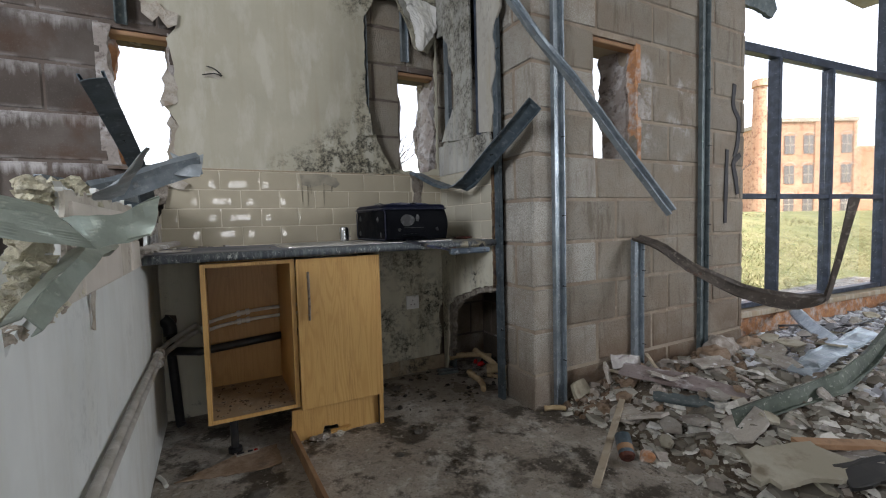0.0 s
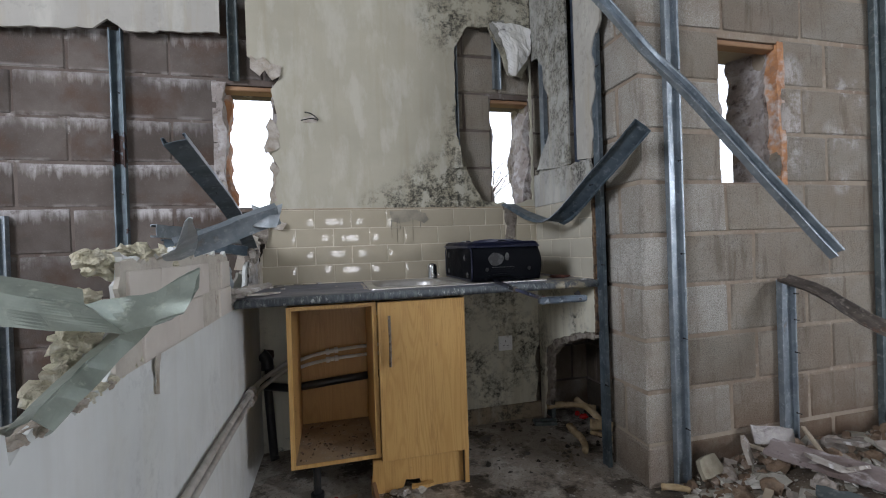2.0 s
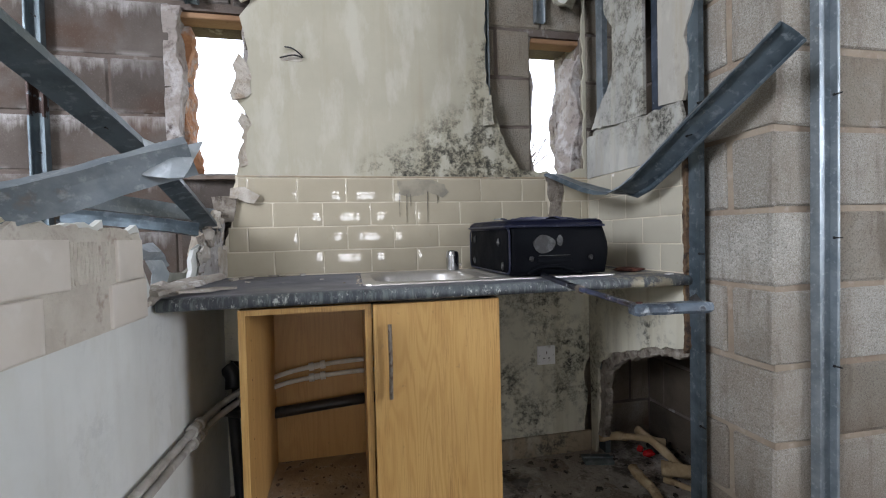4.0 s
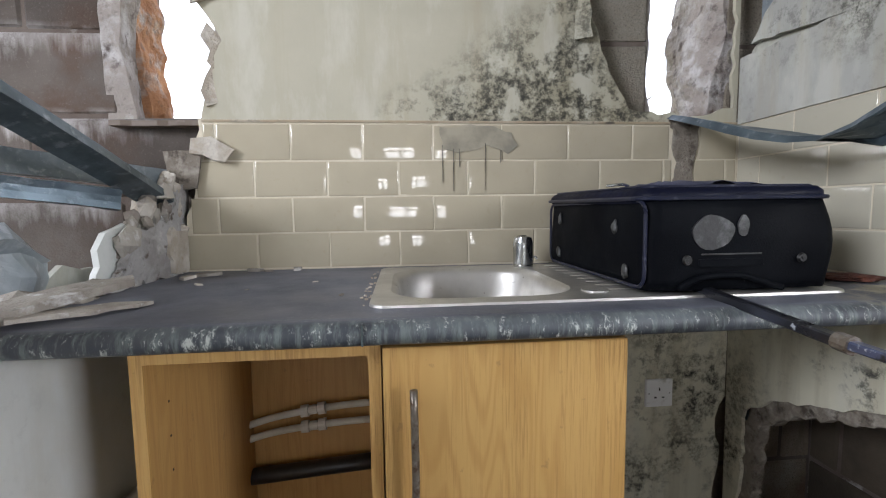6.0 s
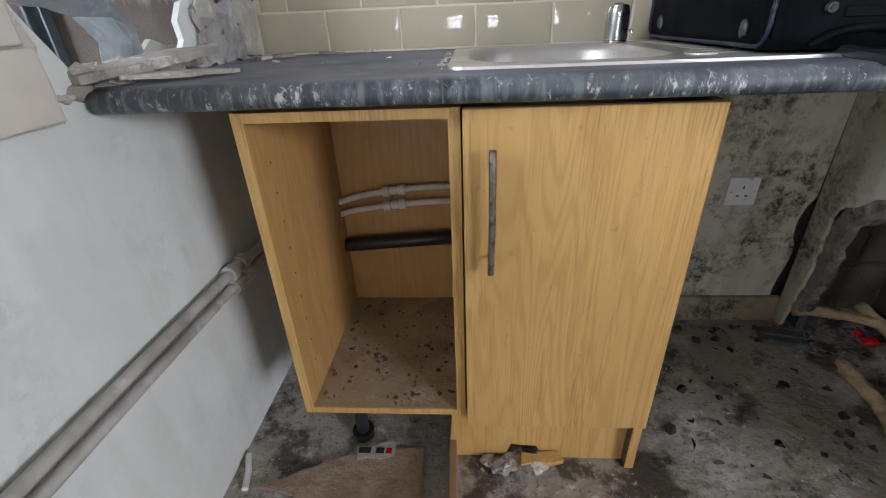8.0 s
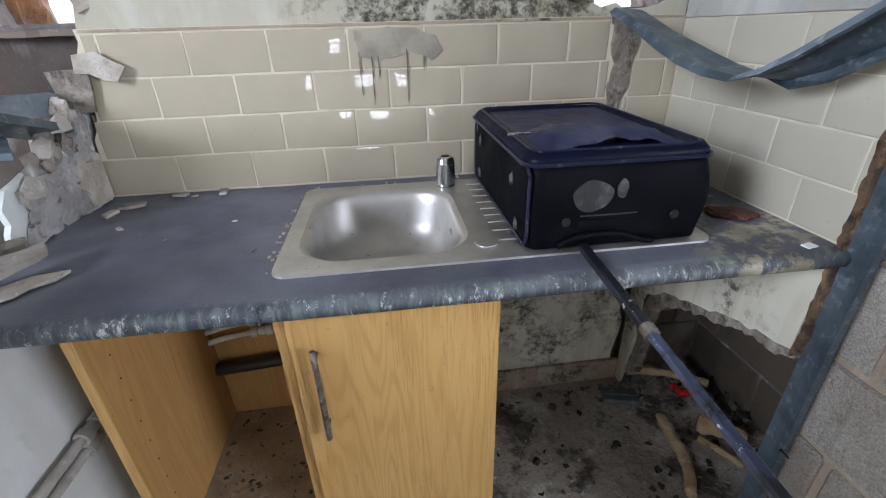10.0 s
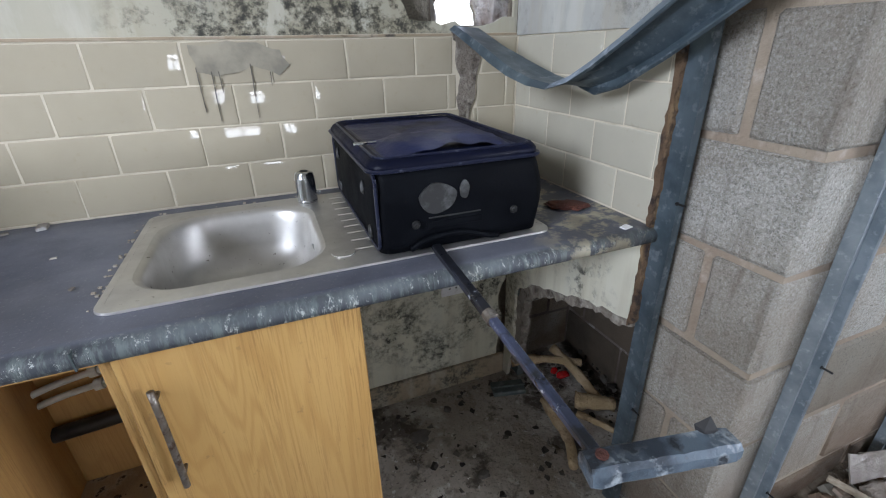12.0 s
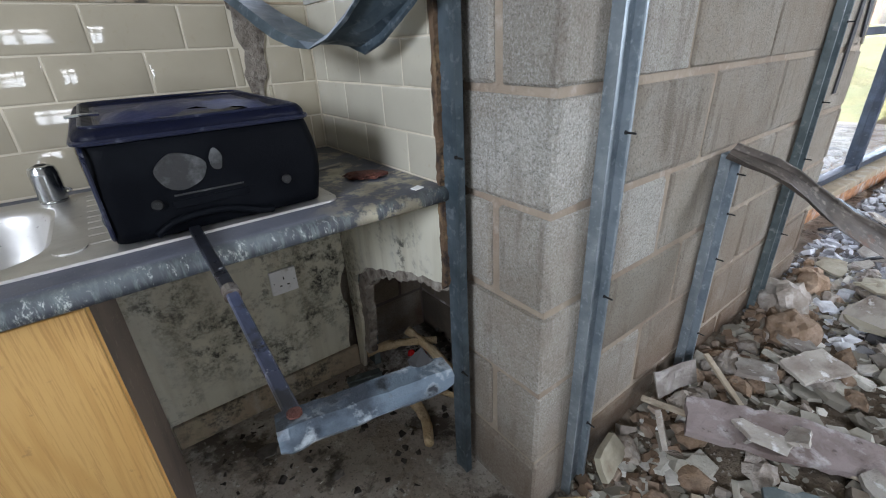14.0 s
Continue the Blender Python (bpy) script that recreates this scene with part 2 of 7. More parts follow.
GREEN_STEEL = surface("dark_green_steel_channel", (0.085, 0.105, 0.08), [((0.05, 0.065, 0.05), 10, 0.42, 0.62), ((0.28, 0.30, 0.25), 60, 0.58, 0.7)], (0.5, 0.75), metal=0.2, bump=(30, 0.3, 0.003))
DARK_METAL = surface("screw_black", (0.03, 0.03, 0.03), [], 0.5, metal=0.6, bump=None)
PAPER = surface("torn_board_edge", (0.40, 0.35, 0.285), [((0.56, 0.525, 0.465), 12, 0.45, 0.65), ((0.3, 0.22, 0.15), 18, 0.58, 0.72)], 0.95, bump=(60, 1.0, 0.006))
GYPSUM = surface("gypsum_fragment", (0.40, 0.37, 0.325), [((0.24, 0.205, 0.175), 6, 0.46, 0.62), ((0.17, 0.13, 0.10), 13, 0.58, 0.7), ((0.62, 0.61, 0.595), 26, 0.58, 0.68)], 0.92, bump=(50, 0.8, 0.006), per_piece=0.28)
SLAB = surface("stained_plaster_slab", (0.25, 0.205, 0.195), [((0.15, 0.112, 0.10), 5, 0.44, 0.58), ((0.42, 0.39, 0.38), 12, 0.56, 0.68), ((0.08, 0.06, 0.05), 40, 0.62, 0.7)], 0.85, bump=(40, 0.8, 0.006))
GREY_PLASTER = surface("grey_broken_plaster", (0.42, 0.41, 0.40), [((0.30, 0.28, 0.265), 9, 0.46, 0.62), ((0.56, 0.54, 0.52), 20, 0.54, 0.68), ((0.13, 0.10, 0.08), 26, 0.6, 0.7)], 0.95, bump=(40, 1.0, 0.01))
GYPSUM_TAN = surface("tan_board_fragment", (0.33, 0.30, 0.225), [((0.42, 0.39, 0.31), 7, 0.45, 0.65), ((0.20, 0.165, 0.115), 9, 0.52, 0.68)], 0.92, bump=(50, 0.6, 0.004), per_piece=0.2)
STONE = surface("broken_block_rubble", (0.30, 0.26, 0.22), [((0.42, 0.38, 0.34), 18, 0.45, 0.65), ((0.18, 0.14, 0.11), 12, 0.55, 0.72)], 0.95, bump=(60, 1.0, 0.006), per_piece=0.25)
# brown dust, darkened so the shade between rubble pieces is in its colour
BED = surface("gap_dark_rubble_dust", (0.12, 0.09, 0.062), [((0.24, 0.20, 0.15), 9, 0.48, 0.66), ((0.05, 0.036, 0.026), 6, 0.5, 0.66), ((0.42, 0.39, 0.34), 60, 0.60, 0.68)], 0.95, bump=(60, 1.0, 0.008))
STONE_BROWN = surface("brown_rubble", (0.25, 0.17, 0.11), [((0.34, 0.25, 0.18), 18, 0.45, 0.65), ((0.14, 0.10, 0.07), 12, 0.55, 0.72)], 0.95, bump=(60, 1.0, 0.006), per_piece=0.2)
FOAM = surface("mineral_wool", (0.66, 0.62, 0.46), [((0.5, 0.45, 0.32), 20, 0.45, 0.65), ((0.78, 0.76, 0.64), 40, 0.52, 0.7)], 1.0, bump=(90, 1.0, 0.01))
ROT = surface("rotten_wood", (0.13, 0.08, 0.045), [((0.30, 0.20, 0.10), 22, 0.5, 0.65, (1, 1, 0.3)), ((0.035, 0.022, 0.016), 26, 0.48, 0.62)], 0.9, bump=(70, 1.0, 0.008))
TIMBER = surface("weathered_timber", (0.30, 0.17, 0.09), [((0.40, 0.25, 0.14), 9, 0.45, 0.65, (0.2, 1, 1)), ((0.2, 0.11, 0.06), 16, 0.58, 0.72)], 0.85, bump=(60, 0.5, 0.003))
RUST_STUD = surface("rust_eaten_steel", (0.14, 0.18, 0.20), [((0.09, 0.115, 0.13), 12, 0.42, 0.6), ((0.035, 0.018, 0.013), 5.5, 0.60, 0.62)], (0.35, 0.6), metal=0.5, bump=(40, 0.3, 0.003))
STICK = surface("dirty_timber_batten", (0.36, 0.30, 0.22), [((0.46, 0.40, 0.31), 9, 0.45, 0.65), ((0.2, 0.15, 0.1), 16, 0.55, 0.72)], 0.9, bump=(60, 0.5, 0.003))
WHITE_PIPE = surface("white_plastic_pipe", (0.66, 0.65, 0.60), [((0.5, 0.47, 0.4), 12, 0.5, 0.7)], 0.45, bump=None)
GREY_PIPE = surface("grey_dusty_pipe", (0.44, 0.42, 0.38), [((0.3, 0.28, 0.24), 14, 0.45, 0.65), ((0.56, 0.54, 0.5), 20, 0.55, 0.7)], 0.55, bump=None)
BLACK_PIPE = surface("black_plastic", (0.015, 0.015, 0.016), [((0.05, 0.047, 0.043), 10, 0.55, 0.75)], 0.38, bump=None)
LAGGING = surface("tan_pipe_lagging", (0.42, 0.31, 0.17), [((0.55, 0.43, 0.27), 16, 0.45, 0.65), ((0.2, 0.13, 0.07), 20, 0.55, 0.7)], 0.95, bump=(60, 1.0, 0.006))
# the sill's own dark brown; on the cabinet side it is shade in colour
DARK_PANEL = surface("dark_brown_sill_shaded_side", (0.13, 0.095, 0.07), [((0.08, 0.06, 0.045), 5, 0.45, 0.7), ((0.22, 0.18, 0.14), 40, 0.6, 0.72)], 0.6, bump=None)
CHROME = surface("dull_chrome", (0.62, 0.64, 0.65), [((0.42, 0.43, 0.42), 40, 0.5, 0.7)], (0.15, 0.35), metal=1.0, bump=None)
SOCKET = surface("white_socket_plastic", (0.86, 0.86, 0.86), [((0.5, 0.48, 0.43), 30, 0.55, 0.75)], 0.4, bump=None)
RED_PLASTIC = surface("red_plastic", (0.5, 0.012, 0.015), [((0.2, 0.01, 0.01), 30, 0.5, 0.7)], 0.25, bump=None)
RUST_LUMP = surface("rusty_flake", (0.075, 0.022, 0.014), [((0.14, 0.045, 0.025), 30, 0.45, 0.65)], 0.75, bump=(60, 1.0, 0.006))
GRAFFITI = surface("black_spray_paint", (0.02, 0.019, 0.022), [((0.07, 0.06, 0.06), 30, 0.55, 0.75)], 0.7, bump=None)
FRAME_BLUE = surface("blue_black_window_steel", (0.03, 0.04, 0.06), [((0.07, 0.09, 0.13), 14, 0.45, 0.7), ((0.3, 0.33, 0.36), 50, 0.64, 0.72)], 0.45, metal=0.2, bump=None)
PLASTIC_FILM = surface("dirty_clear_film", (0.17, 0.15, 0.13), [((0.26, 0.235, 0.21), 12, 0.5, 0.7)], 0.2, bump=(20, 0.6, 0.01))


def painted_board(name, base, mould_low, mould_amount, streak=0.5, colonies=()):
    """Painted plasterboard with damp blotches, drips and black mould growing from low edges."""
    m, nt, p = nodes_of(name)
    co = coords(nt, False)
    col = blend(nt, noise_mask(nt, co, 2.2, 0.35, 0.7), base, tuple(c * 0.8 for c in base))
    col = blend(nt, times(nt, noise_mask(nt, co, 9, 0.5, 0.62, stretch=(1, 1, 0.35)), 0.35), col, (0.60, 0.60, 0.53))
    col = blend(nt, times(nt, noise_mask(nt, co, 5.0, 0.5, 0.7, stretch=(3.2, 3.2, 0.25)), streak), col, (0.34, 0.29, 0.19))
    fine = noise_mask(nt, co, 42, 0.5, 0.62, detail=10, rough=0.75)
    for a, b, axis, amount in mould_low:
        grow = times(nt, axis_band(nt, co, axis, a, b), noise_mask(nt, co, 4.2, 0.42, 0.60, detail=5))
        col = blend(nt, times(nt, times(nt, grow, fine), amount), col, (0.035, 0.035, 0.03))
        col = blend(nt, times(nt, grow, 0.35), col, (0.17, 0.17, 0.14))
    for centre, radius, amount in colonies:
        patch = times(nt, near(nt, co, centre, radius, radius * 0.55), noise_mask(nt, co, 11, 0.44, 0.53, detail=8, rough=0.7))
        col = blend(nt, times(nt, patch, 0.32), col, (0.22, 0.20, 0.13))
        col = blend(nt, times(nt, times(nt, patch, noise_mask(nt, co, 48, 0.44, 0.58, detail=10, rough=0.8)), amount), col, (0.022, 0.022, 0.019))
    if mould_amount:
        spots = times(nt, noise_mask(nt, co, 3.1, 0.48, 0.64), noise_mask(nt, co, 26, 0.5, 0.6, detail=9, rough=0.75))
        col = blend(nt, times(nt, spots, mould_amount), col, (0.03, 0.03, 0.028))
    nt.links.new(col, p.inputs["Base Color"])
    p.inputs["Roughness"].default_value = 0.75
    relief(nt, p, noise_mask(nt, co, 30, 0.2, 0.8, detail=8), 0.25, 0.002)
    return m


BOARD_CREAM = painted_board("cream_painted_plasterboard", (0.455, 0.43, 0.335), [], 0.0, 0.35, [((-0.95, 0, 1.30), 0.09, 0.9), ((-0.80, 0, 1.31), 0.13, 1.0), ((-0.64, 0, 1.34), 0.18, 1.0), ((-0.53, 0, 1.43), 0.17, 1.0), ((-0.44, 0, 1.36), 0.14, 0.9), ((-0.34, 0, 1.32), 0.1, 0.8), ((-0.5, 0, 1.68), 0.09, 0.9), ((-0.49, 0, 1.86), 0.06, 0.9), ((-0.52, 0, 2.4), 0.14, 1.0), ((-0.1, 0, 2.5), 0.32, 0.9)])
BOARD_MOULD = painted_board("mouldy_white_plasterboard", (0.66, 0.635, 0.51), [], 0.9, 0.45, [((-0.52, 0, 0.80), 0.15, 1.0), ((-0.24, 0, 0.76), 0.10, 1.0), ((-0.09, 0, 0.50), 0.13, 1.0), ((-0.45, 0, 0.36), 0.12, 1.0), ((-0.57, 0, 0.55), 0.09, 0.9), ((-0.30, 0, 0.20), 0.10, 0.9), ((-0.16, 0, 0.30), 0.06, 0.9), ((0, 0, 0.3), 0.08, 1.0), ((0, -0.2, 0.82), 0.08, 0.6)])
BOARD_RETURN = painted_board("mouldy_return_plasterboard", (0.38, 0.38, 0.35), [(1.95, 2.2, 2, 1.0)], 0.55, 0.4, [((0, -0.3, 2.25), 0.3, 1.0), ((0, -0.34, 1.8), 0.16, 1.0), ((0, -0.53, 1.47), 0.12, 1.0), ((0, -0.36, 1.52), 0.1, 0.9)])
BOARD_WHITE = painted_board("white_partition_plasterboard", (0.74, 0.76, 0.73), [], 0.15, 0.12)
BOARD_DIRTY = painted_board("dirty_off_white_plasterboard", (0.43, 0.415, 0.37), [], 0.35, 0.5)
BOARD_FLAP = painted_board("white_mouldy_paper", (0.80, 0.80, 0.77), [], 0.7, 0.3)
BOARD_GREY = painted_board("grey_inner_board", (0.36, 0.36, 0.31), [], 0.3, 0.3)
SKIRT = painted_board("stained_skirting", (0.36, 0.285, 0.195), [], 1.0, 0.9, [((-0.5, 0, 0.1), 0.14, 0.9), ((-0.2, 0, 0.06), 0.12, 0.9)])


def tile_material(name, base):
    m, nt, p = nodes_of(name)
    co = coords(nt)
    col = blend(nt, noise_mask(nt, co, 6, 0.4, 0.7), base, tuple(c * 0.93 for c in base))
    col = blend(nt, times(nt, noise_mask(nt, co, 50, 0.62, 0.7), 0.25), col, (0.35, 0.30, 0.2))
    nt.links.new(col, p.inputs["Base Color"])
    p.inputs["Roughness"].default_value = 0.06
    p.inputs["Coat Weight"].default_value = 0.3
    relief(nt, p, noise_mask(nt, co, 9, 0.2, 0.8, detail=2), 0.08, 0.003)
    return m


TILE = tile_material("cream_glazed_tile", (0.42, 0.375, 0.28))
TILE_WHITE = tile_material("pale_glazed_tile", (0.45, 0.425, 0.345))
TILE_DULL = surface("dusty_cream_tile", (0.68, 0.63, 0.56), [((0.58, 0.53, 0.46), 5, 0.45, 0.7), ((0.7, 0.66, 0.6), 16, 0.6, 0.72)], 0.45, bump=(20, 0.2, 0.002))
GROUT = surface("tile_grout", (0.58, 0.525, 0.41), [((0.46, 0.41, 0.31), 12, 0.5, 0.7)], 0.9, bump=(80, 0.4, 0.001))
ADHESIVE = surface("tile_adhesive", (0.62, 0.58, 0.5), [((0.5, 0.45, 0.38), 10, 0.45, 0.7), ((0.4, 0.33, 0.27), 25, 0.6, 0.72)], 0.95, bump=(50, 1.0, 0.006))
SMUDGE = surface("grey_grease_smudge", (0.22, 0.205, 0.165), [((0.36, 0.325, 0.25), 9, 0.4, 0.62)], 0.4, bump=None, spec=0.3)


def oak(name, base, dark, knot):
    """Printed oak foil: tall cathedral figure, fine pores."""
    m, nt, p = nodes_of(name)
    co = coords(nt, False)
    mp = add(nt, "Mapping")
    mp.inputs["Scale"].default_value = (6.0, 6.0, 0.55)
    nt.links.new(co, mp.inputs[0])
    w = add(nt, "TexNoise", Scale=1.0, Detail=2.5, Roughness=0.45, Distortion=0.35)
    nt.links.new(mp.outputs[0], w.inputs["Vector"])
    rings = add(nt, "Math")
    rings.operation = "SINE"
    nt.links.new(times(nt, w.outputs[0], 150.0), rings.inputs[0])
    r = add(nt, "MapRange")
    r.inputs[1].default_value, r.inputs[2].default_value = -0.2, 1.0
    nt.links.new(rings.outputs[0], r.inputs[0])
    col = blend(nt, noise_mask(nt, co, 2.4, 0.35, 0.66, stretch=(3.5, 3.5, 0.5)), base, tuple(0.5 * (a + b) for a, b in zip(base, dark)))
    col = blend(nt, times(nt, r.outputs[0], 0.6), col, dark)
    pores = noise_mask(nt, co, 4, 0.50, 0.60, detail=8, rough=0.7, stretch=(70, 70, 2.2))
    col = blend(nt, times(nt, times(nt, pores, noise_mask(nt, co, 2, 0.35, 0.6, stretch=(7, 7, 0.6))), 0.8), col, knot)
    col = blend(nt, times(nt, noise_mask(nt, co, 40, 0.66, 0.70), 0.35), col, (0.22, 0.13, 0.06))
    nt.links.new(col, p.inputs["Base Color"])
    p.inputs["Roughness"].default_value = 0.42
    relief(nt, p, noise_mask(nt, co, 5, 0.4, 0.6, detail=8, stretch=(30, 30, 1)), 0.12, 0.001)
    return m


OAK = oak("oak_foil_door", (0.585, 0.365, 0.13), (0.47, 0.265, 0.08), (0.34, 0.18, 0.055))
OAK_IN = oak("oak_foil_carcass", (0.52, 0.31, 0.11), (0.43, 0.24, 0.078), (0.36, 0.19, 0.06))
DIRT_SHELF = surface("dirt_covered_shelf", (0.36, 0.27, 0.17), [((0.24, 0.18, 0.12), 7, 0.45, 0.65), ((0.46, 0.40, 0.31), 22, 0.55, 0.7), ((0.05, 0.035, 0.025), 22, 0.62, 0.67), ((0.5, 0.48, 0.45), 60, 0.68, 0.72)], 0.95, bump=(60, 0.8, 0.004))


def laminate(name):
    """Slate-blue worktop laminate, scratched pale along its nosing."""
    m, nt, p = nodes_of(name)
    co = coords(nt, False)
    col = blend(nt, noise_mask(nt, co, 5, 0.35, 0.7), (0.07, 0.078, 0.108), (0.13, 0.14, 0.18))
    col = blend(nt, times(nt, noise_mask(nt, co, 3.0, 0.44, 0.66, detail=9), 0.5), col, (0.23, 0.24, 0.275))
    col = blend(nt, times(nt, noise_mask(nt, co, 190, 0.60, 0.70), 0.5), col, (0.30, 0.30, 0.30))
    edge = axis_band(nt, co, 1, -0.606, -0.618)
    col = blend(nt, times(nt, edge, 0.85), col, (0.022, 0.027, 0.033))
    wiped = times(nt, edge, times(nt, noise_mask(nt, co, 3.4, 0.40, 0.62, stretch=(1, 1, 0.5)), axis_band(nt, co, 2, 0.882, 0.905)))
    col = blend(nt, times(nt, wiped, 0.5), col, (0.22, 0.25, 0.26))
    runs = times(nt, edge, noise_mask(nt, co, 26, 0.48, 0.60, detail=8, rough=0.75, stretch=(2.2, 1, 0.30)))
    col = blend(nt, times(nt, runs, 0.42), col, (0.24, 0.285, 0.27))
    scratch = times(nt, edge, noise_mask(nt, co, 34, 0.56, 0.60, detail=10, rough=0.85, stretch=(1.6, 1, 0.7)))
    col = blend(nt, times(nt, scratch, 0.9), col, (0.50, 0.53, 0.50))
    right = axis_band(nt, co, 0, -0.3, -0.16)
    flake = times(nt, right, noise_mask(nt, co, 11, 0.5, 0.56, detail=9, rough=0.7))
    col = blend(nt, flake, col, (0.42, 0.38, 0.27))
    grime = times(nt, right, noise_mask(nt, co, 6, 0.42, 0.55))
    col = blend(nt, times(nt, grime, 0.5), col, (0.05, 0.045, 0.04))
    nt.links.new(col, p.inputs["Base Color"])
    r = add(nt, "MapRange")
    r.inputs[3].default_value, r.inputs[4].default_value = 0.36, 0.6
    nt.links.new(noise_mask(nt, co, 4, 0.35, 0.65), r.inputs[0])
    nt.links.new(r.outputs[0], p.inputs["Roughness"])
    relief(nt, p, noise_mask(nt, co, 90, 0.3, 0.8, detail=6), 0.2, 0.001)
    return m


WORKTOP = laminate("slate_laminate")


def stainless(name):
    m, nt, p = nodes_of(name)
    co = coords(nt, False)
    col = blend(nt, noise_mask(nt, co, 6, 0.4, 0.7), (0.62, 0.61, 0.585), (0.47, 0.455, 0.43))
    spots = noise_mask(nt, co, 70, 0.66, 0.72)
    col = blend(nt, spots, col, (0.14, 0.12, 0.10))
    nt.links.new(col, p.inputs["Base Color"])
    p.inputs["Metallic"].default_value = 0.9
    r = add(nt, "MapRange")
    r.inputs[3].default_value, r.inputs[4].default_value = 0.36, 0.55
    nt.links.new(noise_mask(nt, co, 12, 0.35, 0.65), r.inputs[0])
    nt.links.new(r.outputs[0], p.inputs["Roughness"])
    return m


STEEL = stainless("stained_stainless_steel")
CASE = surface("black_nylon_fabric", (0.0025, 0.003, 0.0045), [((0.006, 0.007, 0.009), 8, 0.45, 0.7), ((0.05, 0.048, 0.045), 60, 0.72, 0.76)], (0.5, 0.7), bump=(260, 0.5, 0.0008), spec=0.05)
CASE_NAVY = surface("navy_nylon_fabric", (0.012, 0.017, 0.06), [((0.02, 0.03, 0.11), 5, 0.45, 0.7), ((0.003, 0.004, 0.012), 8, 0.56, 0.68)], (0.3, 0.45), metal=0.0, bump=(11, 0.4, 0.010), spec=0.28)
CASE_RIM = surface("dark_navy_binding", (0.003, 0.0042, 0.014), [((0.006, 0.009, 0.035), 7, 0.5, 0.68)], (0.4, 0.6), bump=(14, 0.4, 0.008), spec=0.12)
CASE_PIPE = surface("blue_piping", (0.008, 0.011, 0.03), [((0.08, 0.085, 0.11), 40, 0.6, 0.7)], 0.35, bump=None)
SCUFF = surface("scuffed_grey_patch", (0.02, 0.02, 0.02), [((0.085, 0.088, 0.088), 34, 0.47, 0.64), ((0.01, 0.01, 0.01), 26, 0.52, 0.66)], 0.5, bump=(60, 0.5, 0.002))
POLE = surface("worn_blue_black_tube", (0.03, 0.036, 0.06), [((0.09, 0.11, 0.20), 14, 0.46, 0.66, (1, 0.2, 1)), ((0.36, 0.38, 0.42), 90, 0.63, 0.69), ((0.012, 0.013, 0.016), 24, 0.54, 0.62)], (0.25, 0.4), metal=0.1, bump=None)
POLE_BLACK = surface("chipped_black_tube", (0.012, 0.013, 0.017), [((0.03, 0.034, 0.05), 14, 0.5, 0.66), ((0.36, 0.38, 0.42), 70, 0.64, 0.69)], (0.25, 0.4), bump=None)
HANDLE = surface("rust_spotted_steel", (0.20, 0.17, 0.14), [((0.34, 0.32, 0.30), 40, 0.45, 0.62), ((0.09, 0.05, 0.03), 60, 0.55, 0.68)], (0.35, 0.55), metal=0.7, bump=(200, 0.4, 0.001))
RUN = surface("brown_grease_run", (0.10, 0.09, 0.07), [((0.16, 0.14, 0.11), 30, 0.45, 0.65)], 0.4, bump=None)
GRIP = surface("scuffed_grip_plastic", (0.022, 0.03, 0.042), [((0.09, 0.12, 0.15), 16, 0.42, 0.6), ((0.30, 0.335, 0.355), 44, 0.52, 0.64), ((0.012, 0.016, 0.022), 22, 0.54, 0.62)], (0.3, 0.5), bump=(60, 0.5, 0.003))


def wet_floor(name):
    m, nt, p = nodes_of(name)
    co = coords(nt, False)
    col = blend(nt, noise_mask(nt, co, 2.6, 0.38, 0.66), (0.29, 0.25, 0.205), (0.43, 0.395, 0.345))
    col = blend(nt, times(nt, noise_mask(nt, co, 4.2, 0.50, 0.56, detail=10, rough=0.7), 0.92), col, (0.06, 0.048, 0.036))
    col = blend(nt, times(nt, noise_mask(nt, co, 5.6, 0.53, 0.62, detail=9, rough=0.7), 0.85), col, (0.52, 0.50, 0.455))
    col = blend(nt, times(nt, noise_mask(nt, co, 24, 0.55, 0.68, detail=6), 0.5), col, (0.06, 0.048, 0.036))
    col = blend(nt, noise_mask(nt, co, 45, 0.62, 0.68, detail=9), col, (0.50, 0.48, 0.44))
    col = blend(nt, times(nt, noise_mask(nt, co, 110, 0.58, 0.66), 0.7), col, (0.07, 0.058, 0.045))
    nt.links.new(col, p.inputs["Base Color"])
    r = add(nt, "MapRange")
    r.inputs[3].default_value, r.inputs[4].default_value = 0.2, 0.8
    nt.links.new(noise_mask(nt, co, 3.2, 0.38, 0.6), r.inputs[0])
    nt.links.new(r.outputs[0], p.inputs["Roughness"])
    relief(nt, p, noise_mask(nt, co, 30, 0.2, 0.8, detail=10), 0.9, 0.008)
    return m


FLOOR = wet_floor("dirty_damp_concrete")
PLASTER = surface("bare_plaster", (0.36, 0.34, 0.31), [((0.24, 0.215, 0.18), 3, 0.45, 0.7), ((0.17, 0.14, 0.11), 7, 0.6, 0.75)], 0.9, bump=(30, 0.4, 0.003))
GRASS = surface("rough_dry_grass", (0.16, 0.17, 0.06), [((0.26, 0.24, 0.11), 0.7, 0.4, 0.65), ((0.09, 0.12, 0.04), 3, 0.5, 0.7)], 0.95, bump=(6, 1.0, 0.05))
LEAF = surface("dry_scrub_leaf", (0.26, 0.26, 0.12), [((0.38, 0.34, 0.20), 1.5, 0.4, 0.65)], 0.85, bump=None, per_piece=0.2)
BARK = surface("grey_bark", (0.16, 0.13, 0.11), [((0.1, 0.08, 0.06), 8, 0.45, 0.65)], 0.9, bump=(30, 0.8, 0.01))
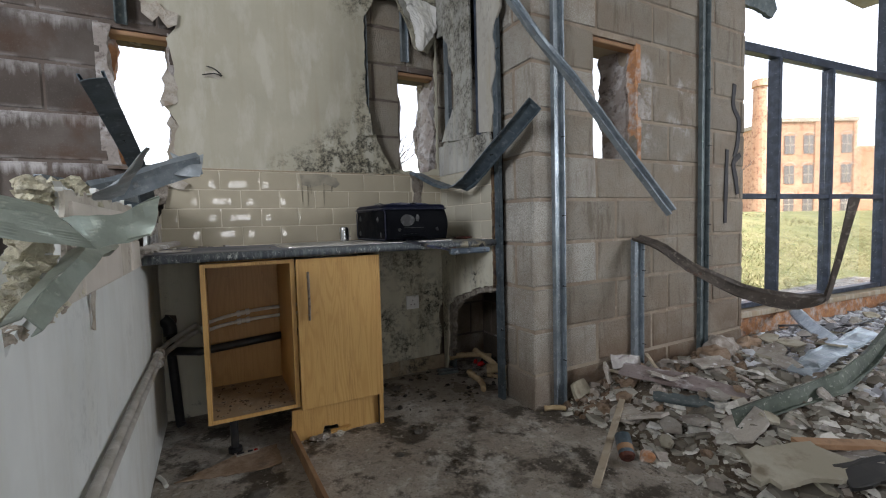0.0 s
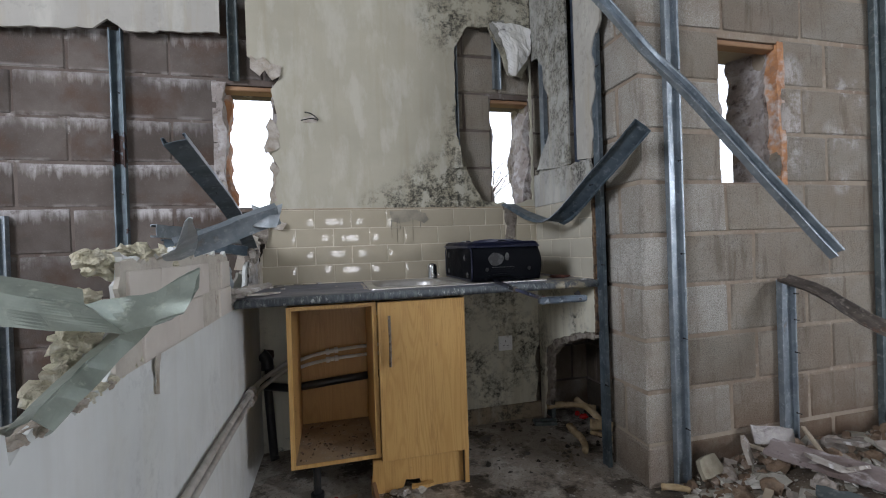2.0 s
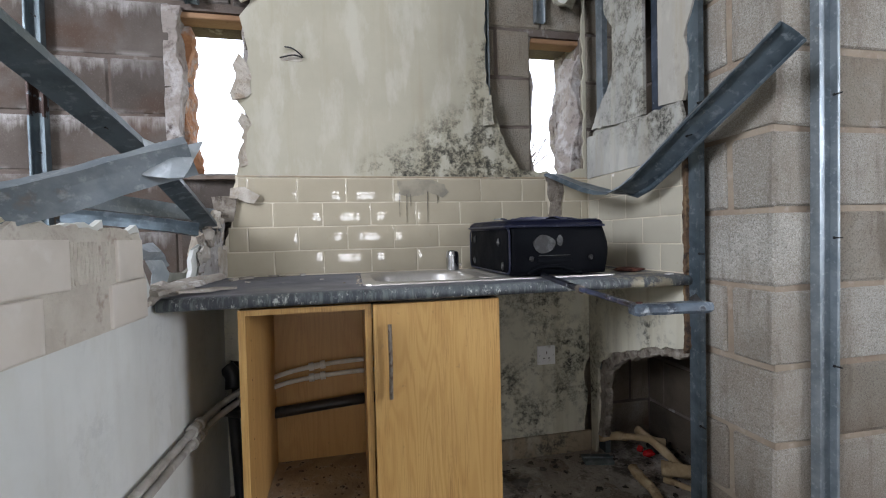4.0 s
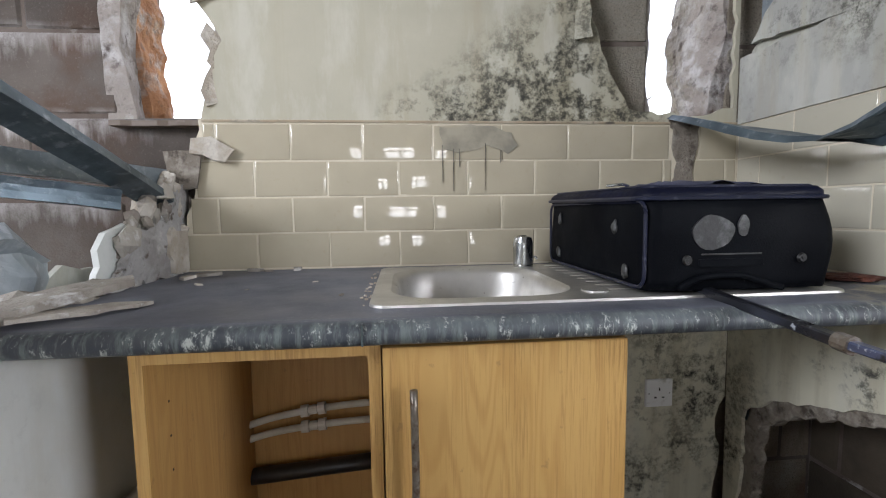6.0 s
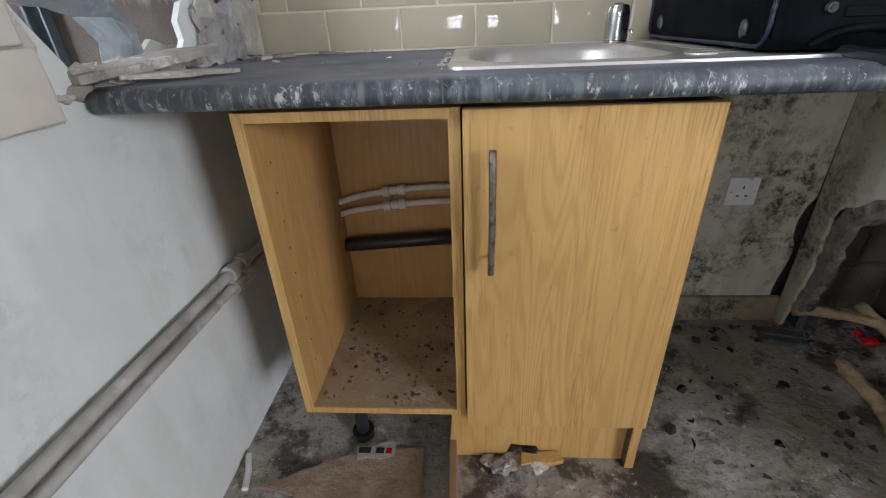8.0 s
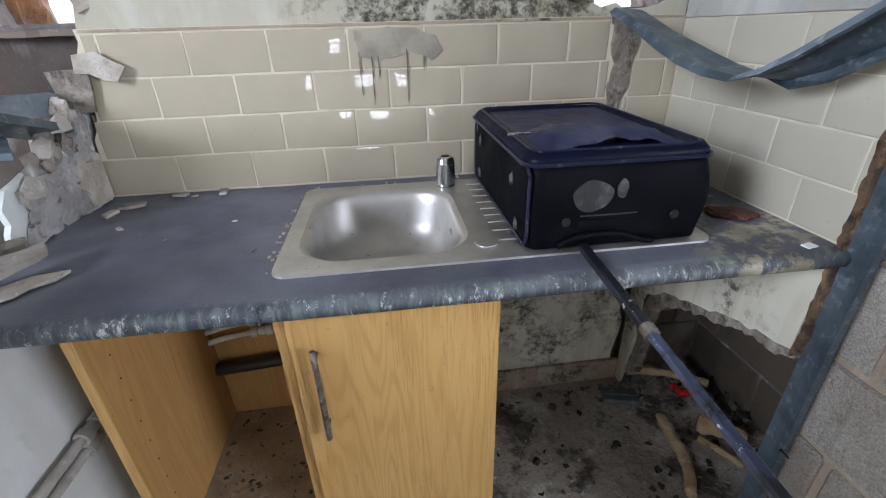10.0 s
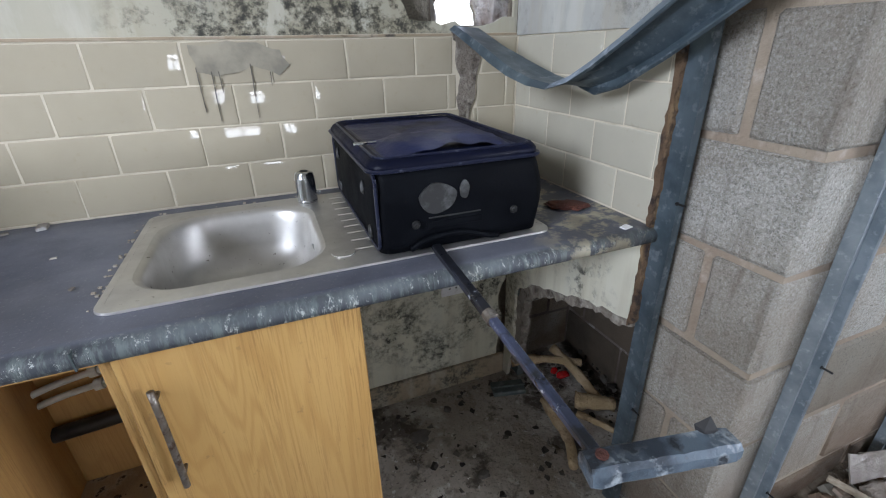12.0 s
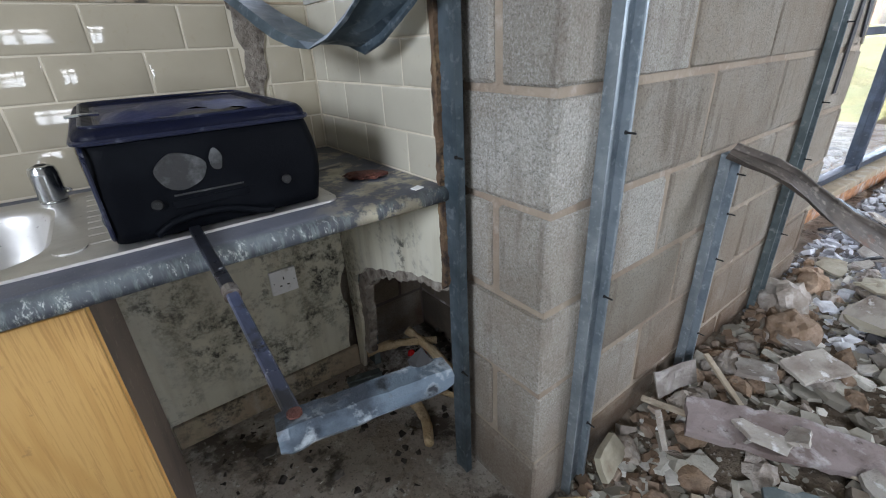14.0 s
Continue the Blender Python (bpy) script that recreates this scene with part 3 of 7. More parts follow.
MILL_BRICK = surface("red_mill_brick", (0.58, 0.33, 0.21), [((0.66, 0.43, 0.29), 0.5, 0.4, 0.7), ((0.30, 0.13, 0.08), 3, 0.5, 0.7)], 0.9, bump=(12, 0.3, 0.02))
MILL_STONE = surface("pale_stone_band", (0.5, 0.44, 0.36), [((0.4, 0.34, 0.27), 2, 0.45, 0.7)], 0.9, bump=None)


def glass(name):
    m, nt, p = nodes_of(name)
    p.inputs["Transmission Weight"].default_value = 1.0
    p.inputs["Roughness"].default_value = 0.02
    p.inputs["IOR"].default_value = 1.45
    p.inputs["Base Color"].default_value = (0.95, 0.97, 0.96, 1)
    return m


GLASS = glass("window_glass")
DARK_PANE = surface("dark_pane", (0.16, 0.15, 0.145), [], 0.15, bump=None)

# ---- building helpers ----
from mathutils.geometry import tessellate_polygon

rng = random.Random(7)


def part(name, bm, material, parent=None, label="", smooth=False):
    """Link a bmesh as one mesh object, under a thing or a part."""
    me = bpy.data.meshes.new(name)
    bmesh.ops.recalc_face_normals(bm, faces=bm.faces)
    bm.to_mesh(me)
    bm.free()
    me.materials.append(material)
    if smooth:
        for f in me.polygons:
            f.use_smooth = True
    ob = new(name, me)
    if parent:
        ob.parent = parent
    if label:
        tagged(ob, label)
    return ob


def thing(name, label, category, group="", kind="", at=(0, 0, 0)):
    e = new(name)
    e.location = at
    e.empty_display_size = 0.1
    return tagged(e, label, category, group, kind)


def box(bm, x0, x1, y0, y1, z0, z1, m=None):
    vs = [bm.verts.new(Vector((x, y, z)) if m is None else m @ Vector((x, y, z))) for x in (x0, x1) for y in (y0, y1) for z in (z0, z1)]
    for a, b, c, d in ((0, 1, 3, 2), (4, 6, 7, 5), (0, 4, 5, 1), (2, 3, 7, 6), (0, 2, 6, 4), (1, 5, 7, 3)):
        bm.faces.new((vs[a], vs[b], vs[c], vs[d]))
    return bm


def boxes(*rows, bevel=0.0):
    bm = bmesh.new()
    for r in rows:
        box(bm, *r)
    if bevel:
        bmesh.ops.bevel(bm, geom=list(bm.edges), offset=bevel, segments=1, affect="EDGES")
    return bm


def cyl(bm, a, b, r, r2=None, n=16, cap=True):
    """A tube from a to b."""
    a, b = Vector(a), Vector(b)
    q = (b - a).to_track_quat("Z", "Y").to_matrix()
    r2 = r if r2 is None else r2
    rings = []
    for c, rad in ((a, r), (b, r2)):
        rings.append([bm.verts.new(c + q @ Vector((rad * math.cos(t), rad * math.sin(t), 0))) for t in [2 * math.pi * i / n for i in range(n)]])
    for i in range(n):
        bm.faces.new((rings[0][i], rings[0][(i + 1) % n], rings[1][(i + 1) % n], rings[1][i]))
    if cap:
        bm.faces.new(rings[0][::-1])
        bm.faces.new(rings[1])
    return bm


def smooth_path(pts, steps=6):
    """Catmull-Rom through points."""
    p = [Vector(v) for v in pts]
    p = [2 * p[0] - p[1]] + p + [2 * p[-1] - p[-2]]
    out = []
    for i in range(1, len(p) - 2):
        for k in range(steps):
            t = k / steps
            out.append(0.5 * (2 * p[i] + (p[i + 1] - p[i - 1]) * t + (2 * p[i - 1] - 5 * p[i] + 4 * p[i + 1] - p[i + 2]) * t * t + (3 * p[i] - p[i - 1] - 3 * p[i + 1] + p[i + 2]) * t ** 3))
    return out + [p[-2]]


def tube(bm, pts, r, n=12, taper=1.0, rough=0.0):
    """A round tube along a path."""
    rings, up = [], Vector((0.13, 0.31, 0.94))
    for i, c in enumerate(pts):
        d = (pts[min(i + 1, len(pts) - 1)] - pts[max(i - 1, 0)]).normalized()
        s = d.cross(up).normalized()
        u = s.cross(d)
        f = 1 + (taper - 1) * i / (len(pts) - 1)
        rings.append([bm.verts.new(c + (s * math.cos(t) + u * math.sin(t)) * r * f * (1 + rough * noise.noise(c * 40 + Vector((t, 0, 0))))) for t in [2 * math.pi * k / n for k in range(n)]])
    for a, b in zip(rings, rings[1:]):
        for k in range(n):
            bm.faces.new((a[k], a[(k + 1) % n], b[(k + 1) % n], b[k]))
    bm.faces.new(rings[0][::-1])
    bm.faces.new(rings[-1])
    return bm


def channel(pts, side, w=0.05, d=0.03, t=0.0022, crush=None, steps=5, wobble=0.0, lip=0.006):
    """A thin steel C-channel swept along a path. side: per point, the way its web's width runs. crush: per point, how far its flanges fold in."""
    n = len(pts)
    crush = crush or [0] * n
    path, sides, crs = [], [], []
    fine = smooth_path(pts, steps)
    for i, c in enumerate(fine):
        u = min(i / steps, n - 1.001)
        k = int(u)
        f = u - k
        path.append(c)
        sides.append(Vector(side[min(k, len(side) - 1)]).lerp(Vector(side[min(k + 1, len(side) - 1)]), f))
        crs.append(crush[k] * (1 - f) + crush[min(k + 1, n - 1)] * f)
    bm = bmesh.new()
    rings = []
    for i, c in enumerate(path):
        tan = (path[min(i + 1, len(path) - 1)] - path[max(i - 1, 0)]).normalized()
        s = (sides[i] - tan * sides[i].dot(tan)).normalized()
        o = tan.cross(s)
        h, k = w / 2, crs[i]
        fl = d * (1 - 0.55 * k)
        tip = h * (1 + 0.35 * k)
        outer = [(-tip + lip, fl), (-tip, fl), (-h, 0), (-h * 0.3, 0.002), (h * 0.3, 0.002), (h, 0), (tip, fl), (tip - lip, fl)]
        inner = [(a - math.copysign(t, a) if abs(a) > h * 0.5 else a, b - t if j in (0, 1, 6, 7) else b + t) for j, (a, b) in enumerate(outer)]
        prof = outer + inner[::-1]
        ring = []
        for a, b in prof:
            v = c + s * a + o * b
            if wobble:
                v += Vector((noise.noise(v * 22), noise.noise(v * 22 + Vector((9, 0, 0))), noise.noise(v * 22 + Vector((0, 9, 0))))) * wobble
            ring.append(bm.verts.new(v))
        rings.append(ring)
    m = len(rings[0])
    for a, b in zip(rings, rings[1:]):
        for k in range(m):
            bm.faces.new((a[k], a[(k + 1) % m], b[(k + 1) % m], b[k]))
    for r in (rings[0], rings[-1]):
        for j in range(7):
            bm.faces.new((r[j], r[j + 1], r[m - 2 - j], r[m - 1 - j]))
    return bm


def jag(poly, amp, step=0.035, seed=0, keep=()):
    """Break a polygon's edges into a torn outline. keep: edges left straight."""
    r = random.Random(seed)
    out = []
    for i, a in enumerate(poly):
        b = poly[(i + 1) % len(poly)]
        out.append(tuple(a))
        if i in keep:
            continue
        ln = math.dist(a, b)
        k = int(ln / step)
        for j in range(1, k):
            f = j / k
            out.append((a[0] + (b[0] - a[0]) * f + r.uniform(-amp, amp), a[1] + (b[1] - a[1]) * f + r.uniform(-amp, amp)))
    return out


def sheet(outer, holes, place, thick, bulge=0.0):
    """A flat board with holes. place(u, v, w): 3D from outline coordinates and depth w."""
    loops = [outer, *holes]
    flat = [p for l in loops for p in l]
    tris = tessellate_polygon([[Vector((*p, 0)) for p in l] for l in loops])
    bm = bmesh.new()
    wob = lambda p: bulge * noise.noise(Vector((p[0] * 9, p[1] * 9, 3)))
    fr = [bm.verts.new(place(p[0], p[1], wob(p))) for p in flat]
    bk = [bm.verts.new(place(p[0], p[1], thick + wob(p))) for p in flat]
    for t in tris:
        try:
            bm.faces.new([fr[i] for i in t])
            bm.faces.new([bk[i] for i in t][::-1])
        except ValueError:
            pass
    s = 0
    for l in loops:
        for i in range(len(l)):
            a, b = s + i, s + (i + 1) % len(l)
            bm.faces.new((fr[a], fr[b], bk[b], bk[a]))
        s += len(l)
    return bm


def on_y(y0):
    return lambda u, v, w: Vector((u, y0 + w, v))


def on_x(x0):
    return lambda u, v, w: Vector((x0 + w, u, v))


def blob(seed, size, rough=0.35, flat=(1, 1, 1), sub=2):
    """A broken lump."""
    bm = bmesh.new()
    bmesh.ops.create_icosphere(bm, subdivisions=sub, radius=1)
    off = Vector((seed * 3.1, seed * 1.7, seed))
    for v in bm.verts:
        k = 1 + rough * noise.noise(v.co * 1.3 + off) + rough * 0.5 * noise.noise(v.co * 3.7 + off) + (rough * 0.4 * noise.noise(v.co * 9 + off) if sub > 2 else 0)
        v.co = Vector((v.co.x * flat[0], v.co.y * flat[1], v.co.z * flat[2])) * size * k
    return bm


def shard_outline(r, n=7, wide=1.0):
    a0 = r.uniform(0, 6.28)
    return [(math.cos(a0 + 6.283 * i / n + r.uniform(-0.3, 0.3)) * r.uniform(0.55, 1.0) * wide, math.sin(a0 + 6.283 * i / n) * r.uniform(0.5, 1.0)) for i in range(n)]


def screws(parent, spots, r=0.004, ln=0.022, axis=(0, -1, 0)):
    for c in spots:
        bm = bmesh.new()
        cyl(bm, c, Vector(c) + Vector(axis) * ln, r * 0.55, n=8)
        cyl(bm, c, Vector(c) + Vector(axis) * 0.003, r, n=8)
        part("screw", bm, DARK_METAL, parent)


# ---- masonry ----
PIECE = {}


def block_mesh(l, d, h, material, soft=0.0065):
    key = (round(l, 3), round(d, 3), round(h, 3), material.name, rng.randrange(4))
    if key not in PIECE:
        bm = boxes((-l / 2, l / 2, -d / 2, d / 2, -h / 2, h / 2))
        bmesh.ops.bevel(bm, geom=list(bm.edges), offset=soft, segments=1, affect="EDGES")
        worn = random.Random(len(PIECE) * 7 + 3)
        for v in bm.verts:
            v.co += Vector((worn.uniform(-1, 1), worn.uniform(-0.35, 0.35), worn.uniform(-1, 1))) * 0.0035
        me = bpy.data.meshes.new("block")
        bm.to_mesh(me)
        bm.free()
        me.materials.append(material)
        PIECE[key] = me
    return PIECE[key]


BLOCKS = []
JOINT0, COURSE = 0.21, 0.225


def lay_blocks(wall, along, start, end, face, depth, z0, z1, openings, materials, phase, into):
    """Note blocks for a wall that runs along x or y with its face at the given coordinate; they are made last. openings: (a, b, z0, z1). into: +1 or -1, the way the wall's depth goes."""
    k0 = math.floor((z0 - JOINT0) / COURSE)
    k1 = math.ceil((z1 - JOINT0) / COURSE)
    for k in range(k0, k1):
        za, zb = max(z0, JOINT0 + k * COURSE + 0.005), min(z1, JOINT0 + (k + 1) * COURSE - 0.005)
        if zb - za < 0.03:
            continue
        u = start - (phase if k % 2 else phase + 0.225)
        while u < end:
            a, b = max(u + 0.005, start), min(u + 0.445, end)
            u += 0.45
            spans = [(a, b)]
            for oa, ob_, oz0, oz1 in openings:
                if za < oz1 - 0.02 and zb > oz0 + 0.02:
                    spans = [s for p, q in spans for s in ((p, min(q, oa)), (max(p, ob_), q)) if s[1] - s[0] > 0.02]
            for p, q in spans:
                if q - p > 0.02:
                    BLOCKS.append((wall, along, (p + q) / 2, q - p, face, depth, (za + zb) / 2, zb - za, (BLOCK if wall.name == "wall_north" and (p + q) / 2 > -1.2 else rng.choice(materials)), into))


def make_blocks():
    for wall, along, c, l, face, depth, z, h, material, into in BLOCKS:
        me = block_mesh(l, depth, h, material)
        ob = new("block", me)
        ob.parent = wall
        if along == "x":
            ob.location = (c, face + into * (depth / 2 + rng.uniform(-0.002, 0.003)), z)
        else:
            ob.location = (face + into * (depth / 2 + rng.uniform(-0.002, 0.003)), c, z)
            ob.rotation_euler = (0, 0, radians(90))


def core(x0, x1, y0, y1, z0, z1, cuts, along):
    """A wall's bed of mortar with its openings cut through."""
    bm = bmesh.new()
    us = sorted({(x0 if along == "x" else y0), (x1 if along == "x" else y1), *[c for q in cuts for c in q[:2]]})
    zs = sorted({z0, z1, *[c for q in cuts for c in q[2:]]})
    for a, b in zip(us, us[1:]):
        for c, d in zip(zs, zs[1:]):
            if any(a >= q[0] - 1e-6 and b <= q[1] + 1e-6 and c >= q[2] - 1e-6 and d <= q[3] + 1e-6 for q in cuts):
                continue
            if along == "x":
                box(bm, a, b, y0, y1, c, d)
            else:
                box(bm, x0, x1, a, b, c, d)
    return bm


# ---- structure ----
CEIL = 4.0
FL = 0.03
SLIT1 = (-1.77, -1.50, 1.32, 1.985)
SLIT2 = (-0.255, 0.0, 1.34, 1.985)
SLIT3 = (0.485, 0.83, 1.335, 1.985)

floor_ob = tagged(part("floor", boxes((-5.2, 7.3, -5.8, 0.31, -0.2, FL)), FLOOR), "damp dirty concrete floor with plaster crumbs and stains", "floor", kind="structure")
# out of view; added to close the room from above
tagged(part("ceiling", boxes((-5.2, 7.3, -5.8, 0.31, CEIL, CEIL + 0.2)), PLASTER), "unseen bare stained plaster ceiling added to close the room", "ceiling", kind="structure")

wall_sink = tagged(part("wall_north", core(-5.2, 0.64, 0.066, 0.31, 0, CEIL, [SLIT1, SLIT2], "x"), MORTAR_DAMP), "damp concrete block wall with narrow broken window slits", "wall", kind="structure")
lay_blocks(wall_sink, "x", -3.9, 0.36, 0.06, 0.14, 0, 3.3, [SLIT1, SLIT2], [BLOCK_DARK], 0.12, 1)
wall_return = tagged(part("wall_return", core(0.366, 0.64, -0.585, 0.066, 0, CEIL, [], "y"), MORTAR_DAMP), "brown block wall at the back of the cavity beside the sink, darkened for its shade", "wall", kind="structure")
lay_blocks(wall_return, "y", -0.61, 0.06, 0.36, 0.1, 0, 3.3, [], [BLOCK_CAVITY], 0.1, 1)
wall_right = tagged(part("wall_east", core(0.069, 1.93, -0.8595, -0.612, 0, CEIL, [SLIT3], "x"), MORTAR), "grey concrete block wall with a narrow broken window slit", "wall", kind="structure")
for k in range(-1, 14):
    za, zb = max(0, JOINT0 + k * COURSE + 0.0085), JOINT0 + (k + 1) * COURSE - 0.0085
    zc, hh = (za + zb) / 2, zb - za
    whole_end = k % 2 == 1
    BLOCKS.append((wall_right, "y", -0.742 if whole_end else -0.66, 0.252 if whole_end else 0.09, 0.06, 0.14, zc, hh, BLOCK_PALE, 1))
    x = 0.21 if whole_end else 0.06
    while x < 1.93:
        x2 = min(x + 0.44, 1.93)
        spans = [(x, x2)]
        if za < SLIT3[3] - 0.02 and zb > SLIT3[2] + 0.02:
            spans = [s for s in ((x, min(x2, SLIT3[0])), (max(x, SLIT3[1]), x2)) if s[1] - s[0] > 0.02]
        for p, q in spans:
            if q - p > 0.03:
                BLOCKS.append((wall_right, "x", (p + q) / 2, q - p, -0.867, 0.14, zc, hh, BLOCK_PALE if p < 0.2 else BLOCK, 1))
        x = x2 + 0.018

# unseen walls added to close the room, two of their openings for fill lamps
tagged(part("wall_west", core(-5.2, -5.0, -5.8, 0.31, 0, CEIL, [(-3.95, -2.45, 1.95, 3.45)], "y"), PLASTER), "unseen plastered end wall with an added lamp opening", "wall", kind="structure")
tagged(part("wall_south", core(-5.2, 7.3, -5.8, -5.55, 0, CEIL, [(-1.31, -0.69, 0.73, 1.65), (3.3, 5.3, 1.4, 3.0)], "x"), PLASTER), "unseen plastered rear wall with one window and an added lamp opening", "wall", kind="structure")
tagged(part("wall_far_east", boxes((7.1, 7.3, -5.8, -0.5, 0, CEIL)), PLASTER), "unseen plastered far end wall added to close the room", "wall", kind="structure")

# sink wall linings
BY = 0.008
upper = [(-1.615, CEIL), (-1.615, 2.12), (-1.455, 2.035), (-1.505, 1.95), (-1.475, 1.80), (-1.535, 1.63), (-1.47, 1.525), (-1.515, 1.42), (-1.535, 1.318), (0.0, 1.318), (0.0, CEIL)]
hole = [(-0.485, 2.25), (-0.40, 2.385), (-0.27, 2.395), (-0.20, 2.26), (-0.15, 2.12), (-0.06, 2.10), (-0.012, 2.19), (-0.012, 1.36), (-0.14, 1.335), (-0.34, 1.355), (-0.425, 1.52), (-0.49, 1.74)]
board_up = tagged(part("wall_lining_upper", sheet(jag(upper, 0.009, 0.03, 3, keep=(8, 9, 10, 0)), [jag(hole, 0.007, 0.03, 5)[::-1]], on_y(BY), 0.0125), BOARD_CREAM), "cream painted plasterboard, torn open and black with mould", "wall lining", kind="structure")
lower = [(-1.60, 0.0), (-1.60, 0.91), (0.0, 0.91), (0.0, 0.47), (-0.03, 0.40), (-0.012, 0.28), (-0.03, 0.12), (-0.01, 0.0)]
tagged(part("wall_lining_lower", sheet(jag(lower, 0.006, 0.03, 8, keep=(0, 1, 2, 7)), [jag([(-1.585, 0.44), (-1.54, 0.45), (-1.535, 0.57), (-1.585, 0.58)], 0.006, 0.03, 2)[::-1]], on_y(BY), 0.0125), BOARD_MOULD), "white plasterboard blotched with black mould below the worktop", "wall lining", kind="structure")
tile_back = tagged(part("wall_lining_tiled", sheet(jag([(-1.59, 0.91), (-1.59, 1.0), (-1.555, 1.16), (-1.54, 1.318), (0.012, 1.318), (0.012, 0.91)], 0.008, 0.03, 4, keep=(3, 4, 5)), [], on_y(0.0022), 0.0183), GROUT), "grouted splashback of cream brick-shaped tiles", "splashback", kind="structure")
tagged(part("trim", boxes((-1.53, 0.0, -0.001, 0.0015, 1.311, 1.317)), SKIRT, label=""), "thin stained strip along the top of the tiles", "tile trim", kind="structure")
tagged(part("baseboard", boxes((-0.66, -0.004, -0.008, 0.008, 0.012, 0.122), bevel=0.002), SKIRT), "stained painted skirting board", "skirting", kind="structure")

# return linings
ret_hole = [(-0.002, CEIL), (-0.40, CEIL), (-0.40, 1.50), (-0.30, 1.50), (-0.035, 1.53), (-0.11, 1.62), (-0.20, 1.72), (-0.205, 1.92), (-0.15, 2.0), (-0.14, 2.12), (-0.08, 2.19), (-0.002, 2.2)]
tagged(part("wall_lining_return_upper", sheet(jag(ret_hole, 0.006, 0.03, 11, keep=(0, 1, 2, 11)), [], on_x(0.0), 0.0125), BOARD_RETURN), "plasterboard on the return wall, freckled with black mould", "wall lining", kind="structure")
ret_band = [(-0.002, 1.31), (-0.002, 1.50), (-0.30, 1.497), (-0.59, 1.49), (-0.605, 1.44), (-0.60, 1.31)]
tagged(part("wall_lining_return_band", sheet(jag(ret_band, 0.005, 0.03, 12, keep=(0, 4, 5)), [], on_x(-0.004), 0.0125), BOARD_RETURN), "dirty white band of board above the return tiles", "wall lining", kind="structure")
ret_panel = [(-0.482, CEIL), (-0.482, 1.505), (-0.60, 1.49), (-0.625, 1.62), (-0.605, 1.70), (-0.65, 1.80), (-0.63, 2.0), (-0.70, 2.1), (-0.68, CEIL)]
tagged(part("wall_lining_return_edge", sheet(jag(ret_panel, 0.008, 0.03, 13, keep=(0, 1, 8)), [], on_x(0.0), 0.0125), BOARD_DIRTY), "dirty white plasterboard strip with a ragged torn edge", "wall lining", kind="structure")
ret_low = [(0.008, 0.91), (-0.60, 0.91), (-0.595, 0.655), (-0.56, 0.645), (-0.43, 0.62), (-0.30, 0.575), (-0.16, 0.53), (-0.07, 0.46), (-0.06, 0.2), (-0.03, 0.0), (-0.002, 0.0)]
tagged(part("wall_lining_return_lower", sheet(jag(ret_low, 0.007, 0.025, 14, keep=(0, 1, 9, 10)), [], on_x(0.0), 0.0125), BOARD_MOULD), "mouldy board under the worktop, broken open at the bottom", "wall lining", kind="structure")
tagged(part("wall_hole_edge", sheet(jag([(-0.60, 0.675), (-0.56, 0.66), (-0.43, 0.635), (-0.30, 0.59), (-0.16, 0.545), (-0.075, 0.47), (-0.05, 0.30), (-0.045, 0.12), (-0.085, 0.12), (-0.10, 0.30), (-0.115, 0.43), (-0.19, 0.49), (-0.31, 0.545), (-0.44, 0.592), (-0.57, 0.618), (-0.60, 0.63)], 0.009, 0.016, 19), [], on_x(0.013), 0.034, 0.012), CRACK_PLASTER), "crumbling grey plaster edge round the hole", "wall lining", kind="structure")
ret_tiles = tagged(part("wall_lining_return_tiled", boxes((0.0018, 0.02, -0.60, -0.001, 0.91, 1.31)), GROUT), "grouted return of pale brick-shaped tiles", "splashback", kind="structure")
tagged(part("wall_lining_inner", sheet(jag([(-0.01, 1.5), (-0.33, 1.5), (-0.30, 1.75), (-0.28, 2.0), (-0.2, 2.18), (-0.12, 2.25), (-0.10, 2.15), (-0.16, 2.05), (-0.215, 1.9), (-0.22, 1.72), (-0.14, 1.63)], 0.005, 0.03, 15), [], on_x(0.018), 0.008), BOARD_GREY), "grey backing board showing behind the torn lining", "wall lining", kind="structure")

# ---- tiles ----
TILE_MESH = {}


